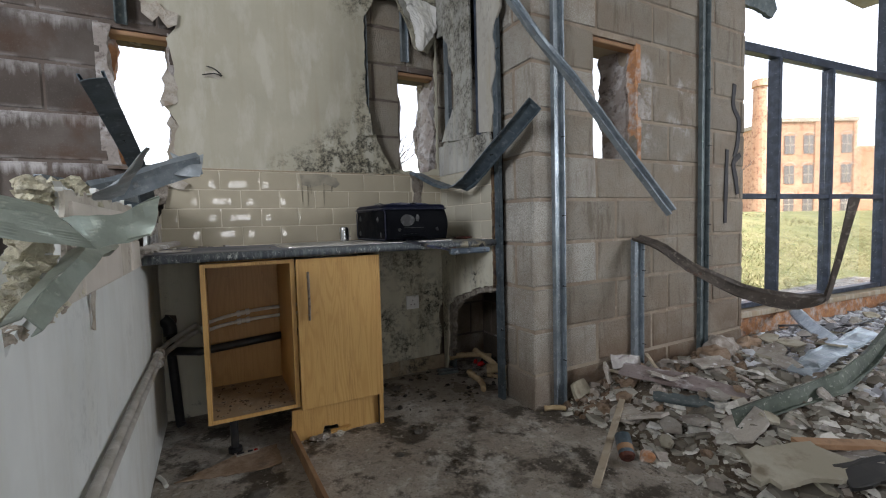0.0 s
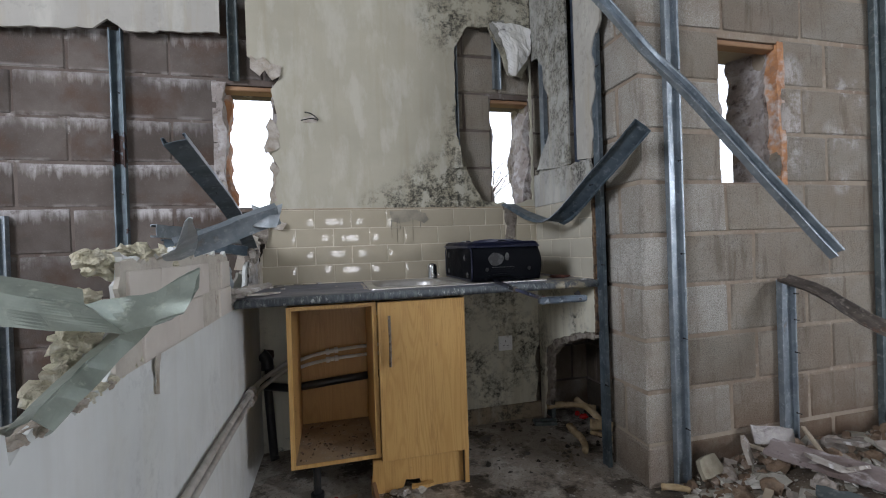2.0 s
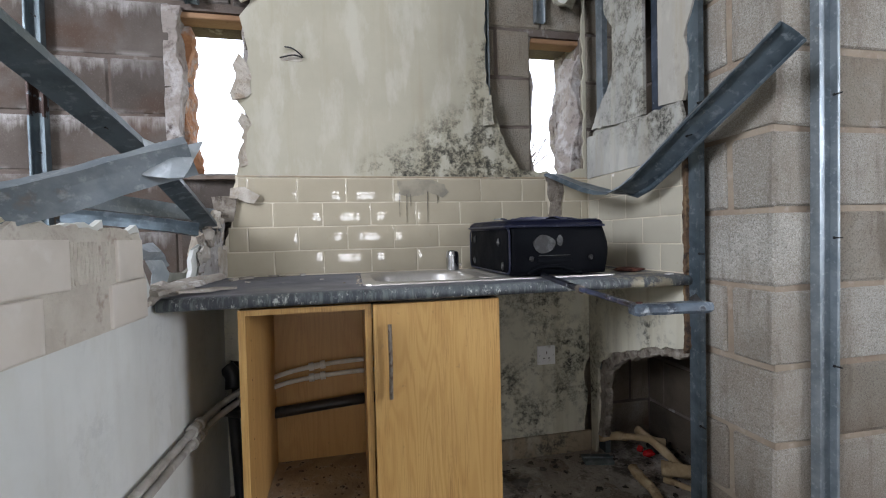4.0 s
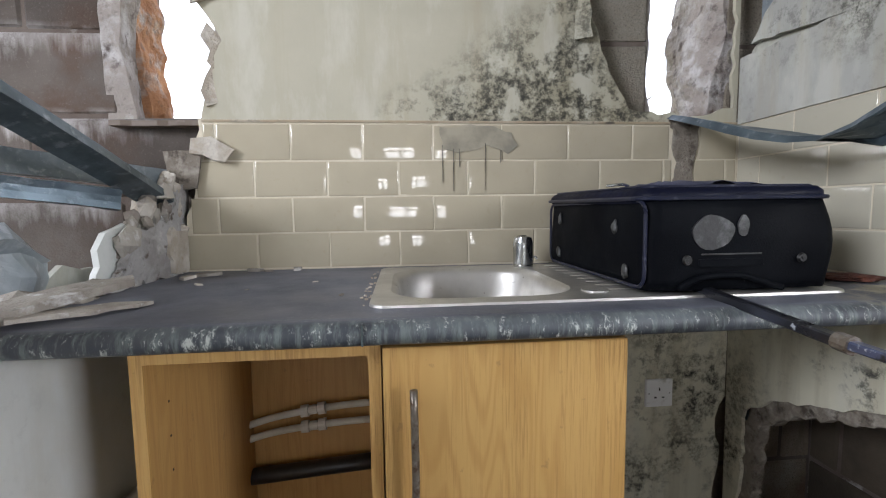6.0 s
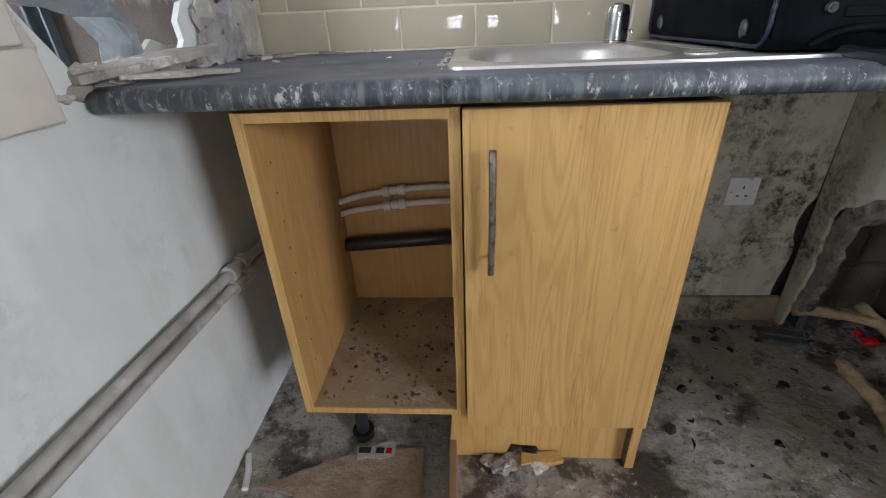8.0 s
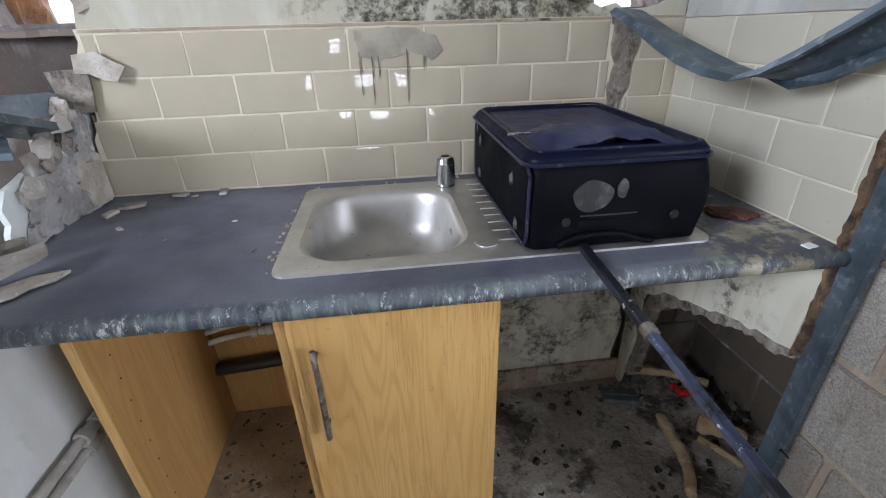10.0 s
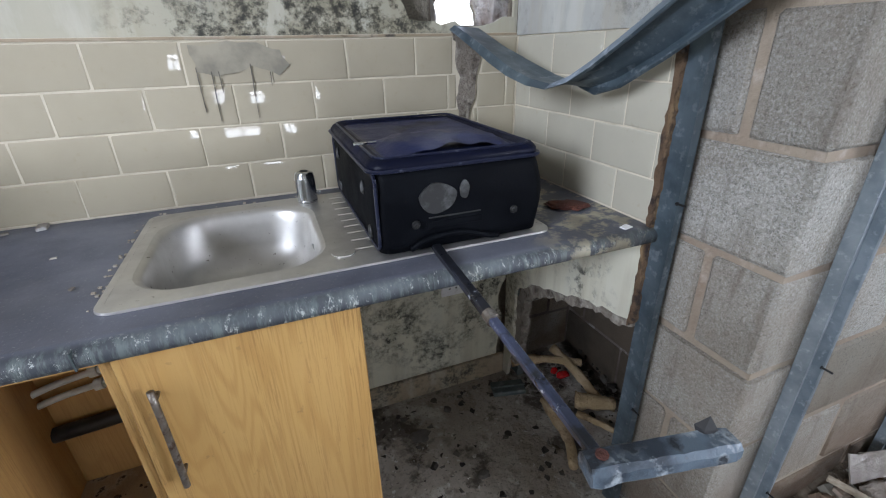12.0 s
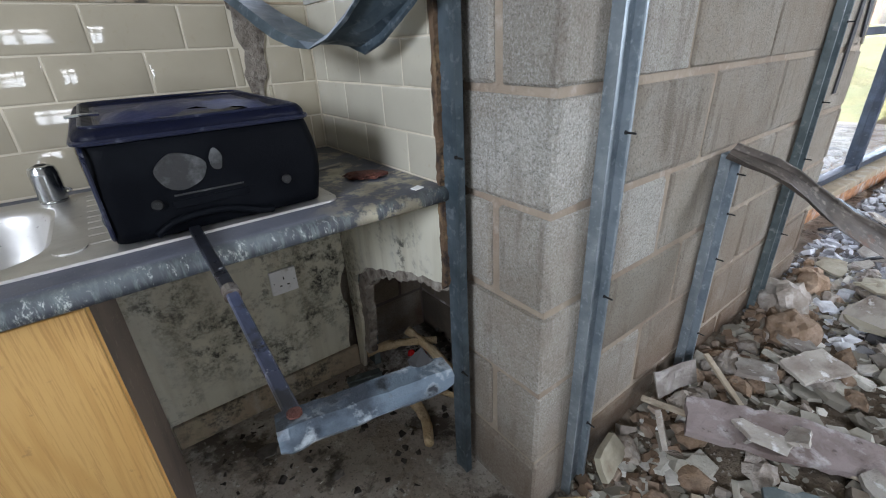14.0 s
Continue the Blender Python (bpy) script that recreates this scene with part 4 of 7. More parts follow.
def tile_mesh(l, h, material, d=0.0075):
    key = (round(l, 3), round(h, 3), material.name)
    if key not in TILE_MESH:
        bm = bmesh.new()
        e = min(0.0045, l * 0.2)
        us = [-l / 2, -l / 2 + e * 0.35, -l / 2 + e, -l / 5, l / 5, l / 2 - e, l / 2 - e * 0.35, l / 2]
        vs = [-h / 2, -h / 2 + e * 0.35, -h / 2 + e, 0.0, h / 2 - e, h / 2 - e * 0.35, h / 2]
        drop = lambda k, n: (0.0016, 0.0005, 0.0)[min(k, n - 1 - k, 2)]
        g = [[bm.verts.new((u, -d + max(drop(i, 8), drop(j, 7)) + 0.0005 * (2 * v / h) ** 2 + 0.0002 * (2 * u / 0.195) ** 2, v)) for j, v in enumerate(vs)] for i, u in enumerate(us)]
        for i in range(7):
            for j in range(6):
                bm.faces.new((g[i][j], g[i + 1][j], g[i + 1][j + 1], g[i][j + 1]))
        rim = [g[0][0], g[7][0], g[7][6], g[0][6]]
        back = [bm.verts.new((v.co.x, 0, v.co.z)) for v in rim]
        sides = ([g[i][0] for i in range(8)], [g[7][j] for j in range(7)], [g[i][6] for i in range(7, -1, -1)], [g[0][j] for j in range(6, -1, -1)])
        for k, run in enumerate(sides):
            bm.faces.new(run[::-1] + [back[k], back[(k + 1) % 4]])
        bm.faces.new(back[::-1])
        bmesh.ops.recalc_face_normals(bm, faces=bm.faces)
        me = bpy.data.meshes.new("tile")
        bm.to_mesh(me)
        bm.free()
        me.materials.append(material)
        for f in me.polygons:
            f.use_smooth = len(f.vertices) == 4 and abs(f.normal.y) > 0.5 and f.center.y < -d * 0.5
        TILE_MESH[key] = me
    return TILE_MESH[key]


def set_tiles():
    rows = [(0.914, 1.0095), (1.0125, 1.108), (1.111, 1.2065), (1.2095, 1.307)]
    left = (-1.585, -1.57, -1.552, -1.53)
    for i, (za, zb) in enumerate(rows):
        x = -1.401 - 0.39 - (0.0 if i % 2 == 0 else 0.0975)
        while x < 0.0:
            a, b = max(x + 0.0015, left[i]), min(x + 0.1935, -0.002)
            x += 0.195
            spans = [(a, b)]
            crack = {3: (-0.215, -0.12), 2: (-0.205, -0.135), 1: (-0.19, -0.145)}.get(i)
            if crack:
                spans = [s for s in ((a, min(b, crack[0])), (max(a, crack[1]), b)) if s[1] - s[0] > 0.008] if (a < crack[1] and b > crack[0]) else spans
            for p, q in spans:
                if q - p > 0.01:
                    ob = new("tile", tile_mesh(q - p, zb - za, TILE))
                    ob.parent = tile_back
                    ob.location = ((p + q) / 2, BY, (za + zb) / 2)
                    ob.rotation_euler = (rng.uniform(-0.006, 0.006), 0, rng.uniform(-0.008, 0.008))
    for i, (za, zb) in enumerate(rows):
        y = -0.083 if i % 2 == 0 else -0.186
        y += 0.2
        while y > -0.6:
            b, a = min(y - 0.0015, -0.003), max(y - 0.1985, -0.598)
            y -= 0.2
            if b - a > 0.01:
                ob = new("tile", tile_mesh(b - a, zb - za, TILE_WHITE))
                ob.parent = ret_tiles
                ob.location = (0.0075, (a + b) / 2, (za + zb) / 2)
                ob.rotation_euler = (0, rng.uniform(-0.006, 0.006), radians(-90) + rng.uniform(-0.006, 0.006))


# ---- partition beside the sink ----
PX = -1.60
prof = [(0.055, 0.0), (0.055, 1.16), (-0.05, 1.13), (-0.09, 1.05), (-0.22, 1.045), (-0.30, 1.03), (-0.335, 0.95), (-0.38, 0.915), (-0.62, 0.905), (-0.655, 0.99), (-0.67, 1.085), (-1.0, 1.09), (-1.50, 1.10), (-1.52, 0.89), (-1.64, 0.865), (-1.76, 0.868), (-1.80, 0.84), (-1.84, 0.95), (-1.92, 0.975), (-2.3, 1.0), (-2.6, 0.93), (-3.4, 0.9), (-3.4, 0.0)]
partition = tagged(part("wall_partition", sheet(jag(prof, 0.017, 0.026, 21, keep=(0, 22, 21)), [], on_x(PX), -0.0125), BOARD_WHITE), "smashed white plasterboard partition, broken off at waist height", "partition wall", kind="structure")
tagged(part("wall_partition_back", sheet(jag([(p[0], min(p[1], 0.98) + 0.03 * math.sin(p[0] * 9)) if p[1] > 0.1 else p for p in prof], 0.015, 0.035, 22, keep=(0, 22, 21)), [], on_x(PX - 0.085), -0.0125), BOARD_GREY), "back skin of the broken partition", "partition wall", kind="structure")

# ---- worktop, sink, cabinet ----
Z = 0.91


def build_worktop():
    wt = thing("worktop", "dusty slate-blue laminate worktop with a scuffed dark front edge", "worktop", at=(-0.8, -0.3, 0.875))
    bm = bmesh.new()
    x0, x1, yb = -1.588, 0.02, -0.002
    hx0, hx1, hy0, hy1 = -1.045, -0.225, -0.53, -0.075
    # rounded nosing swept along x
    nose = [(-0.60, Z), (-0.612, Z - 0.001), (-0.623, Z - 0.006), (-0.629, Z - 0.014), (-0.63, Z - 0.024), (-0.627, Z - 0.032), (-0.62, Z - 0.036), (-0.60, Z - 0.036)]
    n = 24
    rings = []
    for i in range(n + 1):
        x = x0 + (x1 - x0) * i / n
        rings.append([bm.verts.new((x, y + 0.0015 * noise.noise(Vector((x * 9, y, 0))), z)) for y, z in nose])
    for a, b in zip(rings, rings[1:]):
        for k in range(len(nose) - 1):
            bm.faces.new((a[k], a[k + 1], b[k + 1], b[k]))
    bm.faces.new(rings[0])
    bm.faces.new(rings[-1][::-1])
    part("front_edge", bm, WORKTOP, wt, "dark scuffed rounded front edge", smooth=True)
    bm = bmesh.new()
    for r in ((x0, x1, -0.60, hy0), (x0, x1, hy1, yb), (x0, hx0, hy0, hy1), (hx1, x1, hy0, hy1)):
        box(bm, *r, Z - 0.036, Z)
    part("top", bm, WORKTOP, wt)
    part("joint_strip", boxes((-1.065, -1.0625, -0.6312, -0.605, Z - 0.034, Z - 0.004)), GALV_DULL, wt)
    for o in wt.children:
        o.location -= Vector(wt.location)
    return wt


def rounded_rect(x0, x1, y0, y1, r, n=6):
    out = []
    for cx, cy, a0 in ((x1 - r, y1 - r, 0), (x0 + r, y1 - r, 90), (x0 + r, y0 + r, 180), (x1 - r, y0 + r, 270)):
        for i in range(n + 1):
            a = radians(a0 + 90 * i / n)
            out.append((cx + r * math.cos(a), cy + r * math.sin(a)))
    return out


def build_sink():
    s = thing("sink", "stained stainless steel inset sink with ridged drainer", "sink", at=(0, 0, 0))
    rim = rounded_rect(-1.062, -0.21, -0.545, -0.06, 0.03)
    lip = rounded_rect(-1.048, -0.224, -0.531, -0.074, 0.022)
    bowl = rounded_rect(-1.028, -0.682, -0.505, -0.115, 0.095)
    # deck with the bowl's opening
    bm = sheet(lip, [bowl[::-1]], lambda u, v, w: Vector((u, v, Z + 0.006 - w)), 0.0015)
    part("deck", bm, STEEL, s)
    bm = bmesh.new()
    a = [bm.verts.new((x, y, Z + 0.0005)) for x, y in rim]
    b = [bm.verts.new((x * 0.998 + -0.636 * 0.002, y * 0.998 - 0.3 * 0.002, Z + 0.005)) for x, y in rim]
    c = [bm.verts.new((x, y, Z + 0.0062)) for x, y in lip]
    for p, q in ((a, b), (b, c)):
        for i in range(len(p)):
            j = (i + 1) % len(p)
            bm.faces.new((p[i], p[j], q[j], q[i]))
    part("rim", bm, STEEL, s, smooth=False)
    bm = bmesh.new()
    prev = None
    for inset, z, r in ((0.0, 0.006, 0.095), (0.004, 0.003, 0.095), (0.009, 0.0, 0.095), (0.013, -0.008, 0.095), (0.017, -0.03, 0.097), (0.022, -0.08, 0.098), (0.03, -0.105, 0.098), (0.044, -0.124, 0.095), (0.064, -0.135, 0.08), (0.09, -0.141, 0.055), (0.13, -0.145, 0.04), (0.155, -0.147, 0.016)):
        ring = [bm.verts.new((x, y, Z + z)) for x, y in rounded_rect(-1.028 + inset, -0.682 - inset, -0.505 + inset, -0.115 - inset, max(r - inset * 0.3, 0.02), 6)]
        if prev:
            for i in range(len(ring)):
                j = (i + 1) % len(ring)
                bm.faces.new((prev[i], prev[j], ring[j], ring[i]))
        prev = ring
    bm.faces.new(prev)
    part("bowl", bm, STEEL, s, smooth=True)
    bm = bmesh.new()
    cyl(bm, (-0.855, -0.31, Z - 0.1455), (-0.855, -0.31, Z - 0.142), 0.035, n=24)
    part("waste", bm, CHROME, s)
    for i in range(9):
        y = -0.47 + i * 0.044
        bm = bmesh.new()
        tube(bm, [Vector((x, y + 0.004 * math.sin(i), Z + 0.0032)) for x in (-0.63, -0.56, -0.45, -0.34, -0.265)], 0.0042, n=8)
        part("ridge", bm, STEEL, s, smooth=True)
    bm = bmesh.new()
    cyl(bm, (-0.655, -0.475, Z + 0.006), (-0.655, -0.475, Z + 0.0085), 0.024, n=24)
    part("tap_hole_cover", bm, STEEL, s, "round steel blanking disc")
    bm = bmesh.new()
    cyl(bm, (-0.70, -0.30, Z - 0.055), (-0.692, -0.30, Z - 0.053), 0.016, n=16)
    part("overflow", bm, CHROME, s)
    # dried grit along the sealant
    bm = bmesh.new()
    r = random.Random(5)
    for i in range(46):
        g = r.choice(((r.uniform(-1.08, -1.064), r.uniform(-0.52, -0.1)), (r.uniform(-1.06, -0.25), r.uniform(-0.058, -0.035))))
        k = r.uniform(0.0012, 0.0035)
        box(bm, g[0] - k, g[0] + k, g[1] - k, g[1] + k, Z, Z + k, None)
    tagged(part("dried_sealant", bm, PAPER, s), kind="stuff")
    return s


def build_tap():
    t = thing("tap_stub", "short dull chrome tap stub on the sink", "tap")
    bm = bmesh.new()
    for (z0, r0), (z1, r1) in zip(((0.006, 0.0255), (0.012, 0.026), (0.07, 0.026), (0.081, 0.023)), ((0.012, 0.026), (0.07, 0.026), (0.081, 0.023), (0.086, 0.015))):
        cyl(bm, (-0.685, -0.105, Z + z0), (-0.685, -0.105, Z + z1), r0, r1, n=24, cap=z1 > 0.083 or z0 < 0.007)
    part("body", bm, CHROME, t, smooth=True)
    bm = bmesh.new()
    cyl(bm, (-0.685, -0.105, Z + 0.0862), (-0.685, -0.105, Z + 0.088), 0.011, 0.009, n=16)
    part("spindle", bm, DARK_METAL, t)
    bm = bmesh.new()
    tube(bm, smooth_path([(-0.668, -0.11, Z + 0.03), (-0.655, -0.112, Z + 0.031), (-0.65, -0.115, Z + 0.026)], 4), 0.003, n=8)
    part("lever", bm, CHROME, t)


def build_cabinet():
    c = thing("base_cabinet", "oak-effect base cabinet, one bay open, one door shut", "cabinet", at=(0, 0, 0))
    L, M, R, F, B, T, D = -1.405, -1.042, -0.652, -0.575, -0.141, 0.862, 0.198
    part("left_side", boxes((L, L + 0.018, F, B, D, T), bevel=0.001), OAK_IN, c)
    part("front_edge", boxes((L - 0.0005, L + 0.0185, F - 0.004, F, D, T)), OAK, c)
    part("middle_side", boxes((M - 0.018, M, F, B, D, T), bevel=0.001), OAK_IN, c)
    part("middle_front_edge", boxes((M - 0.0185, M + 0.0005, F - 0.004, F, D, T)), OAK, c)
    # shade under the worktop put into this panel's colour
    part("right_side", boxes((R - 0.018, R, F, B, 0.0, T), bevel=0.001), DARK_PANEL, c, "dirty side panel, coloured dark for the shade under the worktop")
    part("right_front_edge", boxes((R - 0.0185, R + 0.0005, F - 0.004, F, FL, T)), OAK, c)
    part("top_rail", boxes((L + 0.018, M - 0.018, F - 0.004, F + 0.06, T - 0.016, T)), OAK, c)
    part("bottom_panel", boxes((L + 0.018, M - 0.018, F, B, D, D + 0.016)), DIRT_SHELF, c, "base panel covered in dirt and droppings")
    part("bottom_front_edge", boxes((L + 0.018, M - 0.018, F - 0.004, F, D, D + 0.016)), OAK, c)
    part("closed_bottom", boxes((M, R - 0.018, F, B, D, D + 0.016)), OAK_IN, c)
    part("back_panel", boxes((L + 0.002, M - 0.002, -0.14, -0.128, D, 0.855)), OAK_IN, c)
    part("closed_back_panel", boxes((M, R - 0.002, -0.14, -0.128, D, 0.74)), OAK_IN, c)
    door = part("door", boxes((M + 0.004, R - 0.003, F - 0.022, F - 0.004, 0.185, 0.862), bevel=0.0015), OAK, c, "shut oak-effect door")
    bm = bmesh.new()
    hx, hy = -0.993, F - 0.048
    tube(bm, smooth_path([(hx, hy, 0.592), (hx + 0.001, hy - 0.001, 0.7), (hx, hy, 0.806)], 3), 0.0058, n=12)
    for z in (0.615, 0.783):
        cyl(bm, (hx, hy, z), (hx, F - 0.022, z), 0.004, n=8)
    part("door_handle", bm, HANDLE, door, "rust-spotted steel bar handle", smooth=True)
    part("plinth", sheet(jag([(-1.085, FL), (-1.075, 0.178), (-0.672, 0.178), (-0.672, FL), (-0.86, FL), (-0.875, 0.07), (-0.935, 0.075), (-0.95, FL)], 0.003, 0.03, 5, keep=(1, 2)), [], on_y(-0.555), 0.016), OAK, c, "plinth board with a broken notch")
    # shelf-pin holes
    for i in range(9):
        bm = bmesh.new()
        z = 0.30 + i * 0.058
        cyl(bm, (L + 0.0178, -0.515, z), (L + 0.0186, -0.515, z), 0.0022, n=8)
        part("shelf_pin_hole", bm, DARK_METAL, c)
    bm = bmesh.new()
    cyl(bm, (-1.31, -0.5, 0.03), (-1.31, -0.5, 0.05), 0.028, n=16)
    cyl(bm, (-1.31, -0.5, 0.05), (-1.31, -0.5, 0.198), 0.016, n=16)
    part("leg", bm, BLACK_PIPE, c, "black plastic adjustable foot")
    # droppings and plaster crumbs on the base
    bm = bmesh.new()
    r = random.Random(12)
    for i in range(70):
        x, y, k = r.uniform(L + 0.03, M - 0.03), r.uniform(F + 0.02, -0.21), r.uniform(0.002, 0.007)
        cyl(bm, (x, y, 0.213), (x + r.uniform(-k, k), y + r.uniform(-k, k), 0.215 + k * 0.6), k, k * 0.5, n=6)
    tagged(part("debris", bm, ROT, c), kind="stuff")
    return c


build_worktop()
build_sink()
build_tap()
build_cabinet()


def pipe_run(name, label, pts, r, material, collars=(), category="pipe"):
    t = thing(name, label, category)
    bm = bmesh.new()
    path = smooth_path(pts, 8)
    tube(bm, path, r, n=12)
    part("tube", bm, material, t, smooth=True)
    for f, ln in collars:
        i = int(f * (len(path) - 1))
        d = (path[min(i + 1, len(path) - 1)] - path[max(i - 1, 0)]).normalized()
        for k, rr in ((-1, 1.75), (0, 1.35), (1, 1.75)):
            bm = bmesh.new()
            cyl(bm, path[i] + d * (k * ln * 0.7 - ln * 0.3), path[i] + d * (k * ln * 0.7 + ln * 0.3), r * rr, n=14)
            part("collar", bm, material, t, smooth=False)
    return t


pipe_run("water_pipe", "white plastic water pipe with push-fit coupling", [(-1.425, -0.165, 0.535), (-1.33, -0.165, 0.563), (-1.2, -0.165, 0.582), (-1.06, -0.165, 0.59), (-0.95, -0.165, 0.59)], 0.0085, WHITE_PIPE, [(0.46, 0.03)])
pipe_run("water_pipe", "white plastic water pipe with push-fit coupling", [(-1.425, -0.165, 0.50), (-1.33, -0.165, 0.525), (-1.2, -0.165, 0.54), (-1.06, -0.165, 0.546), (-0.95, -0.165, 0.545)], 0.0085, WHITE_PIPE, [(0.46, 0.03)])
waste = thing("waste_pipe", "black plastic waste pipe running through the cabinet", "pipe")
bm = bmesh.new()
tube(bm, [Vector(v) for v in ((-1.58, -0.12, 0.425), (-1.43, -0.165, 0.41), (-1.2, -0.165, 0.428), (-0.95, -0.165, 0.445))], 0.02, n=16)
part("tube", bm, BLACK_PIPE, waste, smooth=True)
bm = bmesh.new()
tube(bm, smooth_path([(-1.565, -0.06, 0.46), (-1.56, -0.062, 0.40), (-1.548, -0.065, 0.2), (-1.54, -0.07, 0.06), (-1.53, -0.09, 0.03)], 5), 0.021, n=16)
part("downpipe", bm, BLACK_PIPE, waste, smooth=True)
bm = bmesh.new()
tube(bm, smooth_path([(-1.59, -0.02, 0.56), (-1.565, -0.03, 0.53), (-1.56, -0.045, 0.48)], 5), 0.03, n=16)
part("elbow", bm, BLACK_PIPE, waste, smooth=True)
for dz in (0.0, -0.034):
    pipe_run("wall_pipe", "dusty grey water pipe clipped along the partition", [(-1.44, -0.155, 0.545 + dz), (-1.52, -0.2, 0.505 + dz), (-1.565, -0.32, 0.49 + dz), (-1.578, -0.55, 0.487 + dz), (-1.58, -1.0, 0.495 + dz), (-1.58, -1.6, 0.50 + dz), (-1.58, -2.8, 0.50 + dz)], 0.011, GREY_PIPE, [(0.42, 0.035)])


def build_suitcase():
    s = thing("suitcase", "battered black suitcase with a navy top lying on the drainer", "suitcase")
    x0, x1, y0, y1, z0, z1 = -0.592, -0.25, -0.535, -0.055, 0.922, 1.082
    bm = bmesh.new()
    rings = []
    for i in range(9):
        f = i / 8
        z = z0 + (z1 - z0) * f
        bul = 0.012 * math.sin(math.pi * f)
        ring = []
        for x, y in rounded_rect(x0 - bul * 0.3, x1 + bul + 0.004, y0 - bul * 0.25, y1, 0.022 + 0.012 * f, 5):
            ring.append(bm.verts.new((x + 0.003 * noise.noise(Vector((x * 12, y * 12, z * 12))), y + (0.016 * max(0, f - 0.6) if y < -0.4 else 0) + 0.003 * noise.noise(Vector((x * 12, y * 12, z * 12 + 5))), z)))
        rings.append(ring)
    for a, b in zip(rings, rings[1:]):
        for i in range(len(a)):
            j = (i + 1) % len(a)
            bm.faces.new((a[i], a[j], b[j], b[i]))
    bm.faces.new(rings[0][::-1])
    bm.faces.new(rings[-1])
    part("shell", bm, CASE, s, smooth=True)
    # navy lid: a soft panel, sagging in the middle
    bm = bmesh.new()
    rings = []
    for inset, z in ((-0.003, z1 - 0.006), (-0.008, z1 + 0.002), (-0.007, z1 + 0.012), (0.0, z1 + 0.020), (0.012, z1 + 0.022), (0.022, z1 + 0.017), (0.030, z1 + 0.010)):
        rings.append([bm.verts.new((x, y + 0.012 * (y < -0.4), z + 0.007 * noise.noise(Vector((x * 9, y * 9, inset * 20))) + (0.012 * (y + 0.3)))) for x, y in rounded_rect(x0 + inset, x1 - inset, y0 + inset, y1 - inset, max(0.035 - inset * 0.1, 0.02), 5)])
    for a, b in zip(rings, rings[1:]):
        for i in range(len(a)):
            j = (i + 1) % len(a)
            bm.faces.new((a[i], a[j], b[j], b[i]))
    lid = part("lid", bm, CASE_RIM, s, "sagging navy fabric lid", smooth=True)
    bm = bmesh.new()
    nx, ny = 16, 22
    g = []
    for i in range(nx + 1):
        row = []
        for j in range(ny + 1):
            u, v = i / nx, j / ny
            x, y = x0 + 0.024 + (x1 - x0 - 0.048) * u, y0 + 0.034 + (y1 - y0 - 0.058) * v
            sag = math.sin(math.pi * u) * math.sin(math.pi * v)
            fold = abs(noise.noise(Vector((x * 7 + y * 5, y * 6 - x * 3, 2))))
            row.append(bm.verts.new((x, y, z1 + 0.016 + 0.012 * (y + 0.3) - 0.012 * sag + 0.018 * fold * sag)))
        g.append(row)
    for i in range(nx):
        for j in range(ny):
            bm.faces.new((g[i][j], g[i + 1][j], g[i + 1][j + 1], g[i][j + 1]))
    part("panel", bm, CASE_NAVY, lid, "creased navy fabric panel", smooth=True)
    for inset, z, r in ((-0.009, z1 + 0.002, 0.004), (0.008, z1 + 0.0225, 0.0028), (0.030, z1 + 0.014, 0.003)):
        bm = bmesh.new()
        loop = [Vector((x, y + 0.012 * (y < -0.4), z + 0.012 * (y + 0.3))) for x, y in rounded_rect(x0 + inset, x1 - inset, y0 + inset, y1 - inset, 0.03, 5)]
        tube(bm, loop + [loop[0]], r, n=6)
        part("piping", bm, CASE_PIPE, lid)
    # stuffed front pocket on the lid
    bm = bmesh.new()
    nx, ny = 18, 8
    g = []
    for i in range(nx + 1):
        row = []
        for j in range(ny + 1):
            u, v = i / nx, j / ny
            x, y = -0.565 + 0.29 * u + 0.03 * (1 - v) * (0.5 - u), -0.505 + 0.17 * v + 0.02 * math.sin(3 * u)
            z = z1 + 0.015 + 0.012 * (y + 0.3) + 0.022 * (math.sin(math.pi * u) ** 0.4) * (math.sin(math.pi * (0.12 + 0.8 * v)) ** 0.6) + 0.009 * noise.noise(Vector((x * 30, y * 30, 0)))
            row.append(bm.verts.new((x, y, z)))
        g.append(row)
    for i in range(nx):
        for j in range(ny):
            bm.faces.new((g[i][j], g[i + 1][j], g[i + 1][j + 1], g[i][j + 1]))
    part("pocket", bm, CASE_NAVY, lid, smooth=True)
    bm = bmesh.new()
    tube(bm, smooth_path([(-0.55, -0.375, z1 + 0.016), (-0.47, -0.372, z1 + 0.024), (-0.38, -0.366, z1 + 0.02), (-0.31, -0.372, z1 + 0.014)], 5), 0.004, n=6)
    part("zip", bm, CASE, lid)
    bm = bmesh.new()
    tube(bm, smooth_path([(-0.60, -0.40, z1 + 0.028), (-0.575, -0.41, z1 + 0.03), (-0.555, -0.40, z1 + 0.028)], 4), 0.003, n=6)
    part("zip_pull", bm, CHROME, lid)
    bm = bmesh.new()
    loop = [Vector((x0 - 0.001, y, z)) for y, z in rounded_rect(y0 + 0.004, y1 - 0.005, z0 + 0.004, z1 - 0.004, 0.025, 5)]
    tube(bm, loop + [loop[0]], 0.0035, n=6)
    part("side_piping", bm, CASE_PIPE, s)
    fy = y0 - 0.0045
